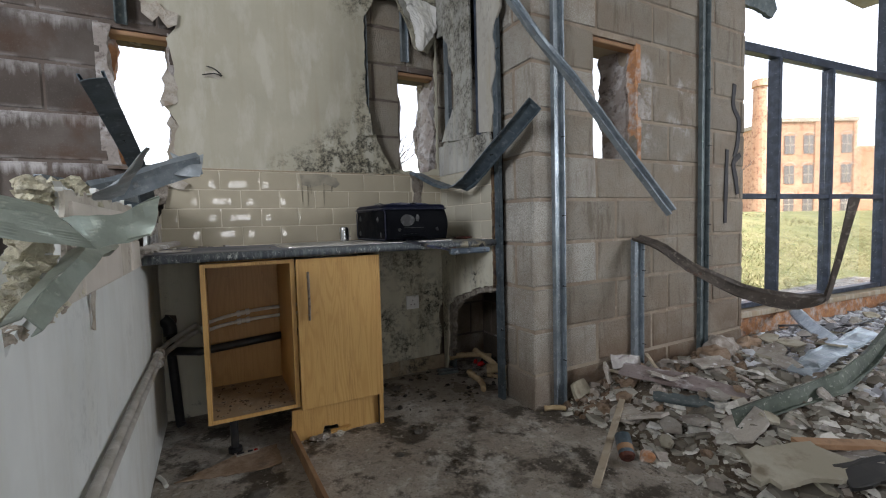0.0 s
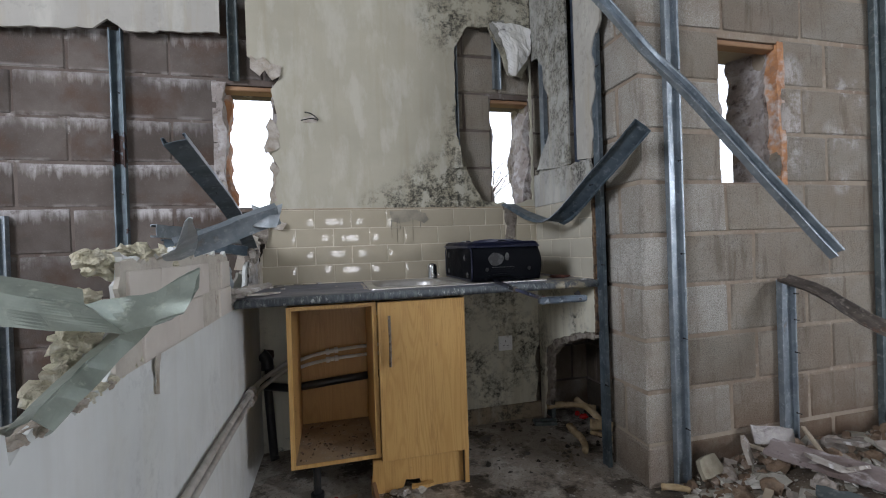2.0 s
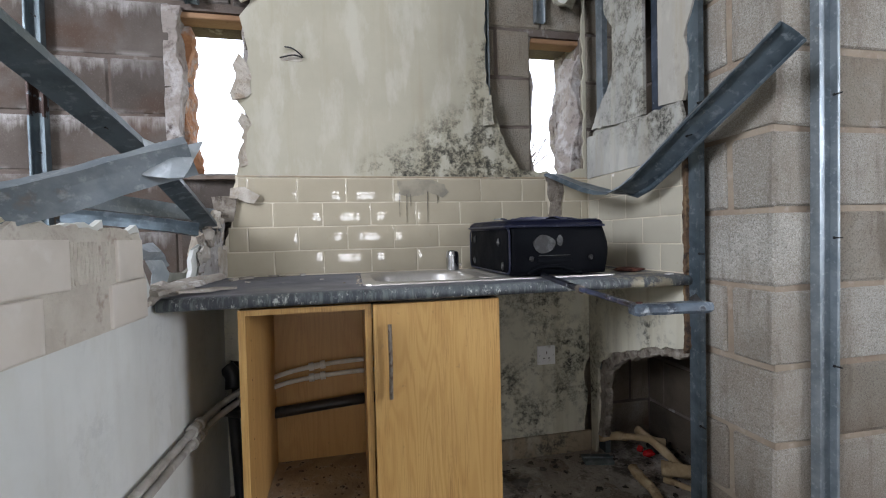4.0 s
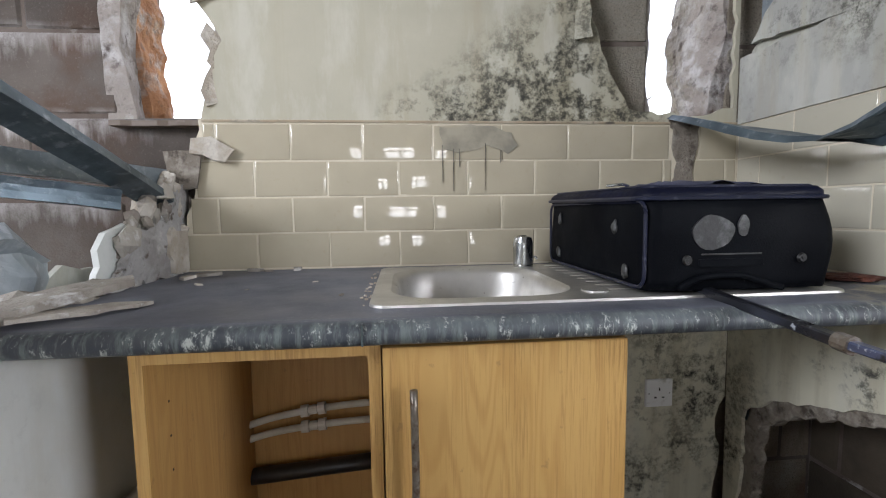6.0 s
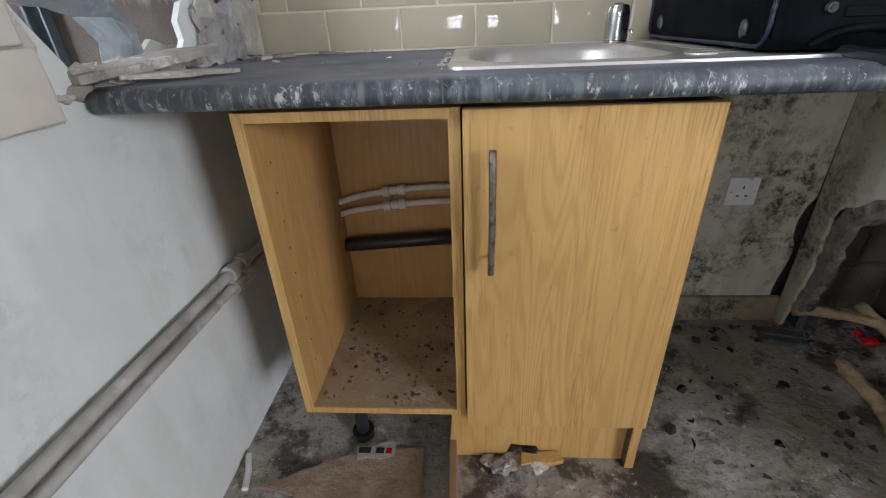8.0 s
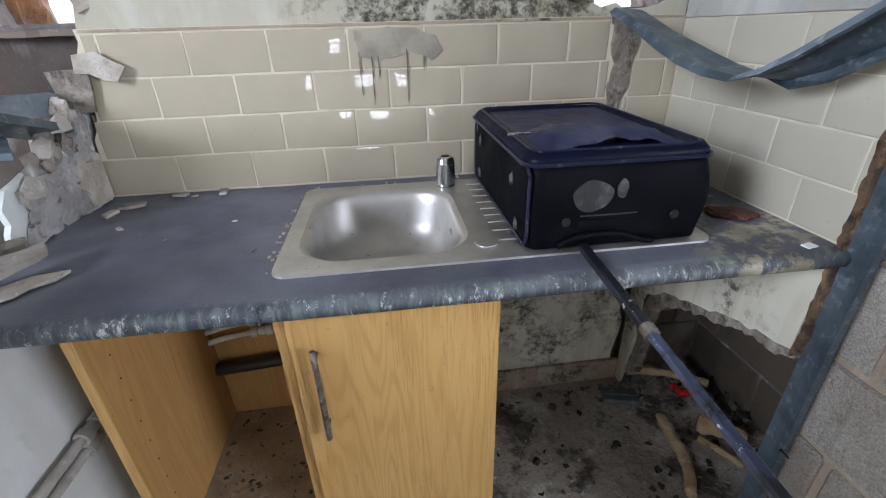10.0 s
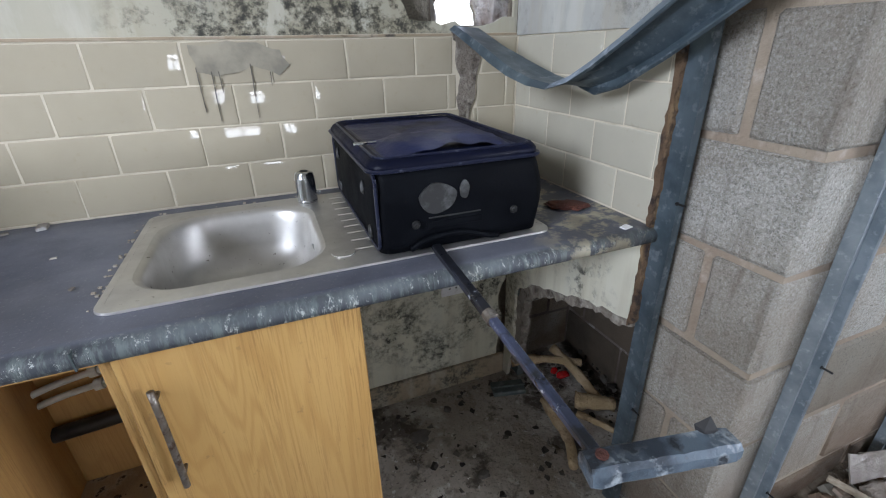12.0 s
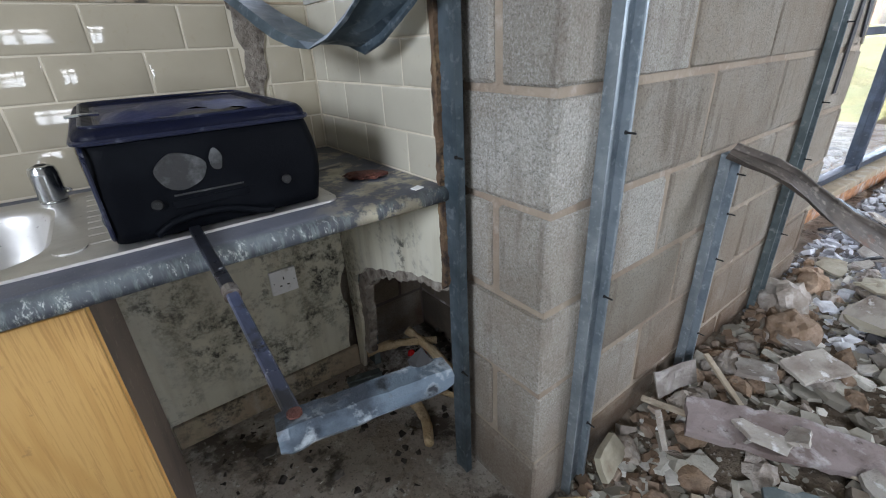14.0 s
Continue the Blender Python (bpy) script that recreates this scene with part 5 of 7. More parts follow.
    for cx, cz, rx, rz in ((-0.475, 1.022, 0.036, 0.030), (-0.420, 1.032, 0.010, 0.018)):
        bm = sheet([(cx + rx * math.cos(a) * (1 + 0.07 * math.sin(2 * a + cx * 90) + 0.04 * math.sin(5 * a)), cz + rz * math.sin(a) * (1 + 0.06 * math.cos(3 * a + cx * 40))) for a in [6.2832 * i / 26 for i in range(26)]], [], on_y(fy), 0.004)
        part("worn_patch", bm, SCUFF, s, "worn grey patch where a badge was")
    part("handle_slot", boxes((-0.495, -0.385, fy, fy + 0.005, 0.983, 0.9855)), SCUFF, s)
    part("handle_plate", boxes((-0.50, -0.38, fy - 0.0005, fy + 0.006, 0.962, 0.976), bevel=0.001), CASE, s)
    for cx in (-0.522, -0.31):
        bm = bmesh.new()
        cyl(bm, (cx, fy, 0.975), (cx, fy - 0.004, 0.975), 0.009, 0.007, n=16)
        cyl(bm, (cx, fy - 0.004, 0.975), (cx, fy - 0.005, 0.975), 0.003, n=8)
        part("rivet", bm, DARK_METAL, s)
    for cy, cz in ((-0.47, 0.948), (-0.43, 1.03), (-0.13, 0.955), (-0.14, 1.04)):
        bm = blob(int(abs(cy * 100)), 0.013, 0.5, (0.4, 0.8, 1.1), 2)
        bmesh.ops.translate(bm, verts=bm.verts, vec=(x0 - 0.004, cy, cz))
        part("foot", bm, SCUFF, s, "scuffed pale plastic foot", smooth=True)
    bm = bmesh.new()
    tube(bm, smooth_path([(-0.535, fy, 0.926), (-0.50, fy - 0.006, 0.945), (-0.43, fy - 0.006, 0.948), (-0.37, fy - 0.004, 0.93), (-0.345, fy, 0.924)], 5), 0.006, n=8)
    part("pole_guard", bm, CASE, s, smooth=True)
    # pulled-out trolley pole and grip
    def bar(a, c, w, h):
        a, c = Vector(a), Vector(c)
        b2 = boxes((-w / 2, w / 2, -h / 2, h / 2, 0, (c - a).length), bevel=0.002)
        bmesh.ops.transform(b2, matrix=Matrix.Translation(a) @ (c - a).to_track_quat("Z", "Y").to_matrix().to_4x4(), verts=b2.verts)
        return b2
    part("pole_outer", bar((-0.480, -0.50, 0.922), (-0.4835, -0.775, 0.901), 0.018, 0.014), POLE_BLACK, s)
    part("pole_inner", bar((-0.483, -0.76, 0.902), (-0.495, -1.04, 0.893), 0.015, 0.011), POLE, s)
    bm = bmesh.new()
    cyl(bm, (-0.4833, -0.766, 0.9017), (-0.4838, -0.786, 0.9003), 0.0115, n=12)
    part("pole_collar", bm, HANDLE, s, "rusty collar on the pole")
    # grip: a flat-topped moulded bar, scuffed, torn open at its far end
    ga, gb = Vector((-0.512, -1.040, 0.889)), Vector((-0.350, -1.076, 0.892))
    q3 = (gb - ga).to_track_quat("Z", "Y").to_matrix()
    bm = bmesh.new()
    prof = [(0.019, -0.006), (0.0165, 0.004), (0.011, 0.0105), (-0.011, 0.0105), (-0.0165, 0.004), (-0.019, -0.006), (-0.015, -0.012), (0.015, -0.012)]
    n = 18
    rings = []
    for i in range(n + 1):
        f = i / n
        swell = (0.86 if i in (0, n) else 1.0) * (1.08 if f < 0.16 else 1.0)
        ring = []
        for u, v in prof:
            c = ga.lerp(gb, f) + q3 @ Vector((u * swell, 0, 0)) + Vector((0, 0, v * swell))
            c += Vector((1, 1, 1)) * 0.0012 * noise.noise(c * 60)
            if i == n:
                c += (gb - ga).normalized() * 0.008 * noise.noise(Vector((u * 200, v * 200, 4)))
            ring.append(bm.verts.new(c))
        rings.append(ring)
    for p0, p1 in zip(rings, rings[1:]):
        for k in range(8):
            bm.faces.new((p0[k], p0[(k + 1) % 8], p1[(k + 1) % 8], p1[k]))
    bm.faces.new(rings[0][::-1])
    bm.faces.new(rings[-1])
    grip = part("grip", bm, GRIP, s, "scuffed dark plastic grip")
    bm = blob(71, 0.013, 0.8, (1.2, 0.7, 0.8), 1)
    bmesh.ops.translate(bm, verts=bm.verts, vec=(-0.368, -1.058, 0.901))
    part("torn_foam", bm, BLACK_PIPE, grip, "torn black foam at the end of the grip")
    bm = bmesh.new()
    cyl(bm, (-0.495, -1.042, 0.898), (-0.495, -1.042, 0.903), 0.007, n=10)
    part("rivet", bm, RUST_LUMP, grip)


build_suitcase()


def build_socket():
    s = thing("wall_socket", "white double-pole wall socket under the worktop", "socket")
    part("plate", boxes((-0.268, -0.181, -0.002, 0.008, 0.452, 0.539), bevel=0.002), SOCKET, s)
    for x, z, w, h in ((-0.2245, 0.508, 0.004, 0.010), (-0.237, 0.482, 0.008, 0.0045), (-0.212, 0.482, 0.008, 0.0045), (-0.258, 0.495, 0.003, 0.003), (-0.191, 0.495, 0.003, 0.003)):
        part("pin_hole", boxes((x - w / 2, x + w / 2, -0.0026, -0.0022, z - h / 2, z + h / 2)), DARK_METAL, s)


build_socket()

# ---- steel studs ----


def stud(name, label, x, y, z0, z1, face, w, d, material, screw_spots=(), bend=0.0, group="wall studs"):
    """An upright channel; face: the way its web's width runs."""
    s = thing(name, label, "metal stud", group)
    n = 6
    pts = [(x + bend * math.sin(3 * i / n), y, z0 + (z1 - z0) * i / n) for i in range(n + 1)]
    part("channel", channel(pts, [face] * (n + 1), w, d, steps=3, wobble=0.0012), material, s)
    screws(s, screw_spots)
    return s


stud("metal_stud", "upright galvanised steel stud at the end of the tiled return", 0.004, -0.64, 0.0, 3.3, (0, -1, 0), 0.046, 0.02, GALV_BLUE, [(-0.002, -0.665, z) for z in (0.42, 0.98, 1.46, 1.9)])
stud("metal_stud", "tall galvanised steel stud on the block wall", 0.212, -0.872, 0.0, 3.3, (-1, 0, 0), 0.07, 0.026, GALV, [(0.222, -0.9, z) for z in (0.28, 0.665, 1.025, 1.42, 1.8)])
stud("metal_stud", "snapped-off galvanised steel stud on the block wall", 0.81, -0.872, 0.0, 0.885, (-1, 0, 0), 0.085, 0.026, GALV, [(0.835, -0.9, z) for z in (0.27, 0.55, 0.70, 0.82)])
stud("metal_stud", "tall dull steel stud near the end of the block wall", 1.44, -0.872, 0.0, 3.3, (-1, 0, 0), 0.085, 0.026, GALV_DULL, [(1.46, -0.9, z) for z in (0.45, 0.75, 0.95, 1.2, 1.45, 1.8)])
stud("metal_stud", "rust-eaten dark steel stud against the damp block wall", -2.222, 0.056, 0.0, 2.22, (-1, 0, 0), 0.055, 0.03, RUST_STUD, [(-2.21, 0.028, z) for z in (0.9, 1.4, 1.9)])
stud("metal_stud", "steel stud inside the wall cavity", 0.038, -0.03, 0.0, 1.3, (0, -1, 0), 0.05, 0.026, GALV_DULL)
stud("metal_stud", "short hanging steel stud behind the torn board", -0.209, 0.056, 2.04, 3.3, (-1, 0, 0), 0.05, 0.026, GALV)
stud("metal_stud", "steel stud behind the torn board edge", 0.03, -0.06, 1.5, 3.3, (0, -1, 0), 0.05, 0.026, GALV)
# black material stands in for the shade inside the slot
stud("metal_stud", "stud in the open slot of the lining, blackened for the gap's shade", 0.03, -0.44, 1.3, 3.3, (0, -1, 0), 0.06, 0.03, FRAME_BLUE)
stud("metal_stud", "thin steel stud behind the torn board", -0.478, 0.045, 1.3, 3.3, (-1, 0, 0), 0.03, 0.022, GALV)
part_rot = thing("rotten_batten", "rotten brown timber batten behind the tiles", "timber batten")
part("timber", sheet(jag([(-0.601, 0.64), (-0.620, 0.66), (-0.615, 0.9), (-0.618, 1.1), (-0.614, 1.33), (-0.601, 1.33)], 0.004, 0.014, 31), [], on_x(-0.006), 0.03), ROT, part_rot)


def bent_channel(name, label, pts, side, w, d, material, crush=None, wobble=0.004, screw_spots=(), t=0.0022, steps=6):
    s = thing(name, label, "bent channel")
    part("channel", channel(pts, side, w, d, t=t, crush=crush, steps=steps, wobble=wobble), material, s)
    screws(s, screw_spots)
    return s


bent_channel("bent_channel", "bent galvanised channel hanging across the sink corner", [(-0.17, 0.0, 1.335), (-0.165, -0.15, 1.285), (-0.155, -0.30, 1.235), (-0.13, -0.42, 1.205), (-0.10, -0.52, 1.235), (-0.06, -0.72, 1.37), (-0.01, -0.98, 1.545)],
             [(-1, 0.15, 0.2), (-1, 0.1, 0.15), (-1, 0, 0), (-1, 0, 0), (-0.75, -0.1, 0.5), (-0.55, -0.1, 0.75), (-0.5, -0.1, 0.8)], 0.078, 0.03, GALV_BLUE, [0.9, 0.7, 0.8, 1.2, 0.4, 0, 0], 0.004, [(-0.075, -0.70, 1.345)], steps=2)
bent_channel("fallen_channel", "long galvanised channel leaning across the block wall", [(-0.62, -0.68, 2.74), (-0.40, -0.84, 2.35), (-0.18, -1.0, 1.97), (-0.07, -1.075, 1.777), (0.04, -1.15, 1.60), (0.2, -1.265, 1.31), (0.365, -1.385, 1.018)],
             [(0.75, 0.1, 0.5)] * 7, 0.046, 0.026, GALV, [0, 0, 0.2, 0.9, 0.1, 0, 0], 0.0015)
bent_channel("buckled_channel", "buckled dark channel drooping from the snapped stud", [(0.79, -0.885, 0.885), (0.82, -1.03, 0.83), (0.86, -1.16, 0.735), (0.94, -1.37, 0.625), (0.97, -1.56, 0.595), (0.99, -1.67, 0.62), (1.0, -1.71, 0.68), (1.03, -1.78, 1.06)],
             [(0.9, 0.3, 0.2), (0.9, 0.3, 0.3), (0.8, 0.3, 0.4), (0.7, 0.2, 0.6), (0.6, 0.1, 0.7), (0.8, 0.4, 0.3), (0.9, 0.4, 0), (0.9, 0.4, 0)], 0.07, 0.032, BROWN_STEEL, [0.8, 1.0, 1.3, 0.8, 0.9, 1.4, 1.0, 0.1], 0.004, steps=3)


def crumple(rows, seed, amp=0.005, fine=5, thick=0.0016):
    """Creased sheet metal: a few rows of folds, dented between them."""
    nr, nc = len(rows), len(rows[0])
    off = Vector((seed * 3.7, seed * 1.9, seed))
    bm = bmesh.new()
    g = []
    for i in range((nr - 1) * fine + 1):
        a = min(i // fine, nr - 2)
        u = i / fine - a
        line = []
        for j in range((nc - 1) * fine + 1):
            c = min(j // fine, nc - 2)
            v = j / fine - c
            q = Vector(rows[a][c]).lerp(Vector(rows[a][c + 1]), v).lerp(Vector(rows[a + 1][c]).lerp(Vector(rows[a + 1][c + 1]), v), u)
            n = q * 26 + off
            dent = Vector((noise.noise(n), noise.noise(n + Vector((7, 0, 0))), noise.noise(n + Vector((0, 7, 0)))))
            crease = abs(noise.noise(q * 14 + off)) * 1.6
            line.append(bm.verts.new(q + dent * amp + Vector((0.3, -0.6, 0.2)) * crease * amp))
        g.append(line)
    for r0, r1 in zip(g, g[1:]):
        for j in range(len(r0) - 1):
            bm.faces.new((r0[j], r0[j + 1], r1[j + 1], r1[j]))
    bmesh.ops.recalc_face_normals(bm, faces=bm.faces)
    bmesh.ops.solidify(bm, geom=list(bm.faces), thickness=thick)
    return bm


green = thing("crushed_channel", "crushed greenish channel lying across the broken partition", "bent channel")
part("web", crumple([[(-2.2, -1.876, 1.187), (-1.9, -1.796, 1.11), (-1.70, -1.743, 1.06), (-1.553, -1.722, 1.026)],
                     [(-2.2, -1.935, 1.160), (-1.9, -1.835, 1.09), (-1.70, -1.765, 1.043), (-1.535, -1.712, 1.0)],
                     [(-2.2, -1.985, 1.131), (-1.9, -1.86, 1.063), (-1.70, -1.773, 1.017), (-1.516, -1.695, 0.974)]], 2, 0.003, 5), GALV_GREEN, green)
part("upper_flange", crumple([[(-2.2, -1.86, 1.215), (-1.9, -1.775, 1.135), (-1.70, -1.715, 1.082), (-1.57, -1.69, 1.045)],
                              [(-2.2, -1.876, 1.187), (-1.9, -1.796, 1.11), (-1.70, -1.743, 1.06), (-1.553, -1.722, 1.026)]], 3, 0.001, 4), GALV_GREEN, green)
part("folded_end", crumple([[(-1.553, -1.722, 1.026), (-1.489, -1.654, 1.032), (-1.437, -1.60, 1.068)],
                            [(-1.535, -1.708, 1.0), (-1.483, -1.672, 1.008), (-1.438, -1.628, 1.035)],
                            [(-1.516, -1.695, 0.974), (-1.478, -1.685, 0.985), (-1.448, -1.655, 0.995)]], 6, 0.006, 5), GALV_GREEN, green)
part("torn_lip", crumple([[(-1.489, -1.654, 1.032), (-1.437, -1.60, 1.068)],
                          [(-1.47, -1.62, 1.018), (-1.445, -1.585, 1.03)],
                          [(-1.478, -1.685, 0.985), (-1.448, -1.655, 0.995)]], 9, 0.002, 4), GALV_GREEN, green)
twist = thing("crushed_channel", "twisted greenish channel propped on the partition", "bent channel")
part("web", crumple([[(-1.555, -1.36, 0.99), (-1.56, -1.53, 0.98), (-1.56, -1.622, 0.955), (-1.575, -1.69, 0.93), (-1.585, -1.79, 0.89)],
                     [(-1.54, -1.37, 0.968), (-1.54, -1.52, 0.962), (-1.54, -1.60, 0.94), (-1.555, -1.66, 0.915), (-1.57, -1.77, 0.87)],
                     [(-1.555, -1.379, 0.95), (-1.56, -1.496, 0.955), (-1.56, -1.57, 0.934), (-1.575, -1.63, 0.905), (-1.585, -1.76, 0.86)]], 14, 0.004), GALV_GREEN, twist)
part("flange", crumple([[(-1.555, -1.36, 0.99), (-1.56, -1.53, 0.98), (-1.56, -1.622, 0.955), (-1.575, -1.69, 0.93), (-1.585, -1.79, 0.89)],
                        [(-1.59, -1.35, 0.985), (-1.59, -1.53, 0.97), (-1.59, -1.62, 0.945), (-1.60, -1.69, 0.92), (-1.61, -1.79, 0.88)]], 15, 0.003), GALV_GREEN, twist)
bent_channel("dark_channel", "dark steel channel propped on the partition before the window", [(-1.592, -1.20, 1.378), (-1.588, -0.90, 1.315), (-1.585, -0.60, 1.243), (-1.592, -0.30, 1.155), (-1.612, -0.03, 1.078)],
             [(-0.92, 0.22, -0.33)] * 3 + [(-0.9, 0.1, -0.4)] * 2, 0.056, 0.022, GALV_BLUE, [0.15, 0, 0, 0.1, 0.6], 0.0012, [(-1.59, -0.80, 1.298), (-1.60, -0.36, 1.18)])
bent_channel("level_channel", "bluish steel channel lying level behind the partition", [(-1.612, -0.03, 1.158), (-1.70, -0.19, 1.168), (-1.80, -0.39, 1.180), (-1.87, -0.54, 1.188)],
             [(0, 0, 1)] * 4, 0.05, 0.03, GALV, [0.3, 0.1, 0, 0], 0.002)
bent_channel("level_channel", "dull steel channel lying under the bluish one", [(-1.60, -0.24, 1.098), (-1.69, -0.34, 1.115), (-1.78, -0.42, 1.128), (-1.86, -0.50, 1.135)],
             [(0.1, 0, 1)] * 4, 0.040, 0.03, GALV_BLUE, [0.6, 0.2, 0, 0], 0.002)
bent_channel("blue_channel", "torn bluish channel jutting out over the partition", [(-1.625, -1.105, 1.098), (-1.54, -1.065, 1.13), (-1.455, -1.02, 1.172), (-1.372, -0.985, 1.205)],
             [(-0.2, 0.35, -1), (-0.1, 0.4, -1), (0, 0.45, -1), (-0.1, 0.5, -1)], 0.06, 0.03, GALV, [0.8, 0.2, 0.1, 0.7], 0.002)
tip = thing("torn_channel_end", "torn bluish end of a channel, bent up", "bent channel")
part("sheet", crumple([[(-1.455, -0.985, 1.24), (-1.42, -0.97, 1.225), (-1.365, -0.95, 1.245)],
                       [(-1.44, -1.0, 1.21), (-1.40, -1.0, 1.205), (-1.368, -0.985, 1.205)],
                       [(-1.445, -1.01, 1.17), (-1.40, -1.02, 1.165), (-1.378, -1.02, 1.165)]], 41, 0.004, 3), GALV_LIGHT, tip)
flap = thing("crumpled_channel", "crumpled steel flap curling up from the partition", "bent channel")
part("sheet", crumple([[(-1.458, -1.598, 1.150), (-1.452, -1.598, 1.157), (-1.447, -1.594, 1.155)],
                       [(-1.525, -1.44, 1.102), (-1.505, -1.44, 1.128), (-1.480, -1.46, 1.135)],
                       [(-1.585, -1.335, 1.088), (-1.55, -1.335, 1.102), (-1.511, -1.336, 1.123)],
                       [(-1.60, -1.29, 1.078), (-1.565, -1.28, 1.08), (-1.53, -1.30, 1.09)]], 21, 0.003, 4), GALV_LIGHT, flap)
scrap = thing("crumpled_channel", "crumpled shiny steel scrap standing behind the worktop end", "bent channel")
part("band", crumple([[(-1.67, -0.74, 1.07), (-1.66, -0.611, 1.078), (-1.66, -0.547, 1.047), (-1.66, -0.451, 1.056), (-1.655, -0.381, 0.988)],
                      [(-1.65, -0.74, 1.05), (-1.635, -0.615, 1.055), (-1.63, -0.55, 1.03), (-1.628, -0.475, 1.03), (-1.645, -0.385, 0.985)],
                      [(-1.67, -0.74, 1.02), (-1.66, -0.623, 1.026), (-1.66, -0.554, 1.02), (-1.655, -0.50, 1.007), (-1.65, -0.395, 0.982)]], 5, 0.005), GALV_LIGHT, scrap)
part("fold", crumple([[(-1.655, -0.515, 1.006), (-1.64, -0.45, 1.002), (-1.65, -0.383, 0.984)],
                      [(-1.65, -0.485, 0.968), (-1.625, -0.445, 0.962), (-1.645, -0.392, 0.95)],
                      [(-1.66, -0.497, 0.90), (-1.64, -0.45, 0.90), (-1.655, -0.409, 0.89)]], 8, 0.005), GALV_LIGHT, scrap)

# ---- right-hand window bay ----
bay = thing("window_bay", "dark steel-framed window wall with empty panes", "window", kind="structure", at=(2.45, -0.60, 0))
bay.rotation_euler = (0, 0, radians(-4.2))


def bay_bar(name, x0, x1, z0, z1, y0=-0.03, y1=0.03):
    return part(name, boxes((x0, x1, y0, y1, z0, z1), bevel=0.004), FRAME_BLUE, bay)


for x in (-0.55, 0.37, 1.16, 2.13, 3.1, 4.0):
    wide = 0.045 if x != 2.13 else 0.12
    bay_bar("mullion", x, x + wide, 0.25, CEIL if x > 2 else 2.29, -0.045, 0.045)
for z in (0.25, 1.135, 2.29):
    bay_bar("rail", -0.55, 4.0, z, z + (0.042 if z != 2.29 else 0.07), -0.036, 0.036)
part("sill", boxes((-0.55, 4.6, -0.12, 0.06, 0.2, 0.245), bevel=0.004), SKIRT, bay)
part("upstand", boxes((-0.55, 4.6, -0.05, 0.12, 0.0, 0.198)), BRICK, bay, "low brick upstand under the window")
for x, w in ((0.43, 0.73), (1.22, 0.91)):
    for z0, z1 in ((0.31, 1.12), (1.19, 2.28)):
        p = part("pane", boxes((x, x + w, -0.003, 0.003, z0, z1)), GLASS, bay)
        p.visible_shadow = False
tagged(part("wall_bay_pier", boxes((5.0, 5.6, -1.15, -0.85, 0, CEIL)), PLASTER), "plastered pier beside the window bay", "wall", kind="structure")
part_post = thing("door_post", "orange-stained timber post beside the window bay", "timber post")
part("post", boxes((4.72, 4.84, -0.98, -0.86, 0.0, CEIL), bevel=0.006), TIMBER, part_post)

# ---- outdoors ----
def build_ground():
    """One sheet of rough ground: a bank outside the bay, then level to the horizon."""
    prof = ((0.4, -0.5), (2.2, -0.45), (4.0, 0.0), (6.0, 0.55), (8.0, 0.95), (11.0, 1.15), (16.0, 1.1), (26.0, 0.5), (44.0, -0.5), (140.0, -0.5), (600.0, -0.5))
    xs = [-400, -120, -40, -12, -4] + [i * 1.0 for i in range(0, 31)] + [40, 120, 400]
    bm = bmesh.new()
    g = [[bm.verts.new((x, y, z + (0.16 * noise.noise(Vector((x * 0.4, y * 0.4, 2))) if 2 < y < 30 else 0))) for y, z in prof] for x in xs]
    for p, q in zip(g, g[1:]):
        for j in range(len(prof) - 1):
            bm.faces.new((p[j], q[j], q[j + 1], p[j + 1]))
    tagged(part("ground", bm, GRASS), "rough dry grass bank outside", "ground", kind="structure")


build_ground()


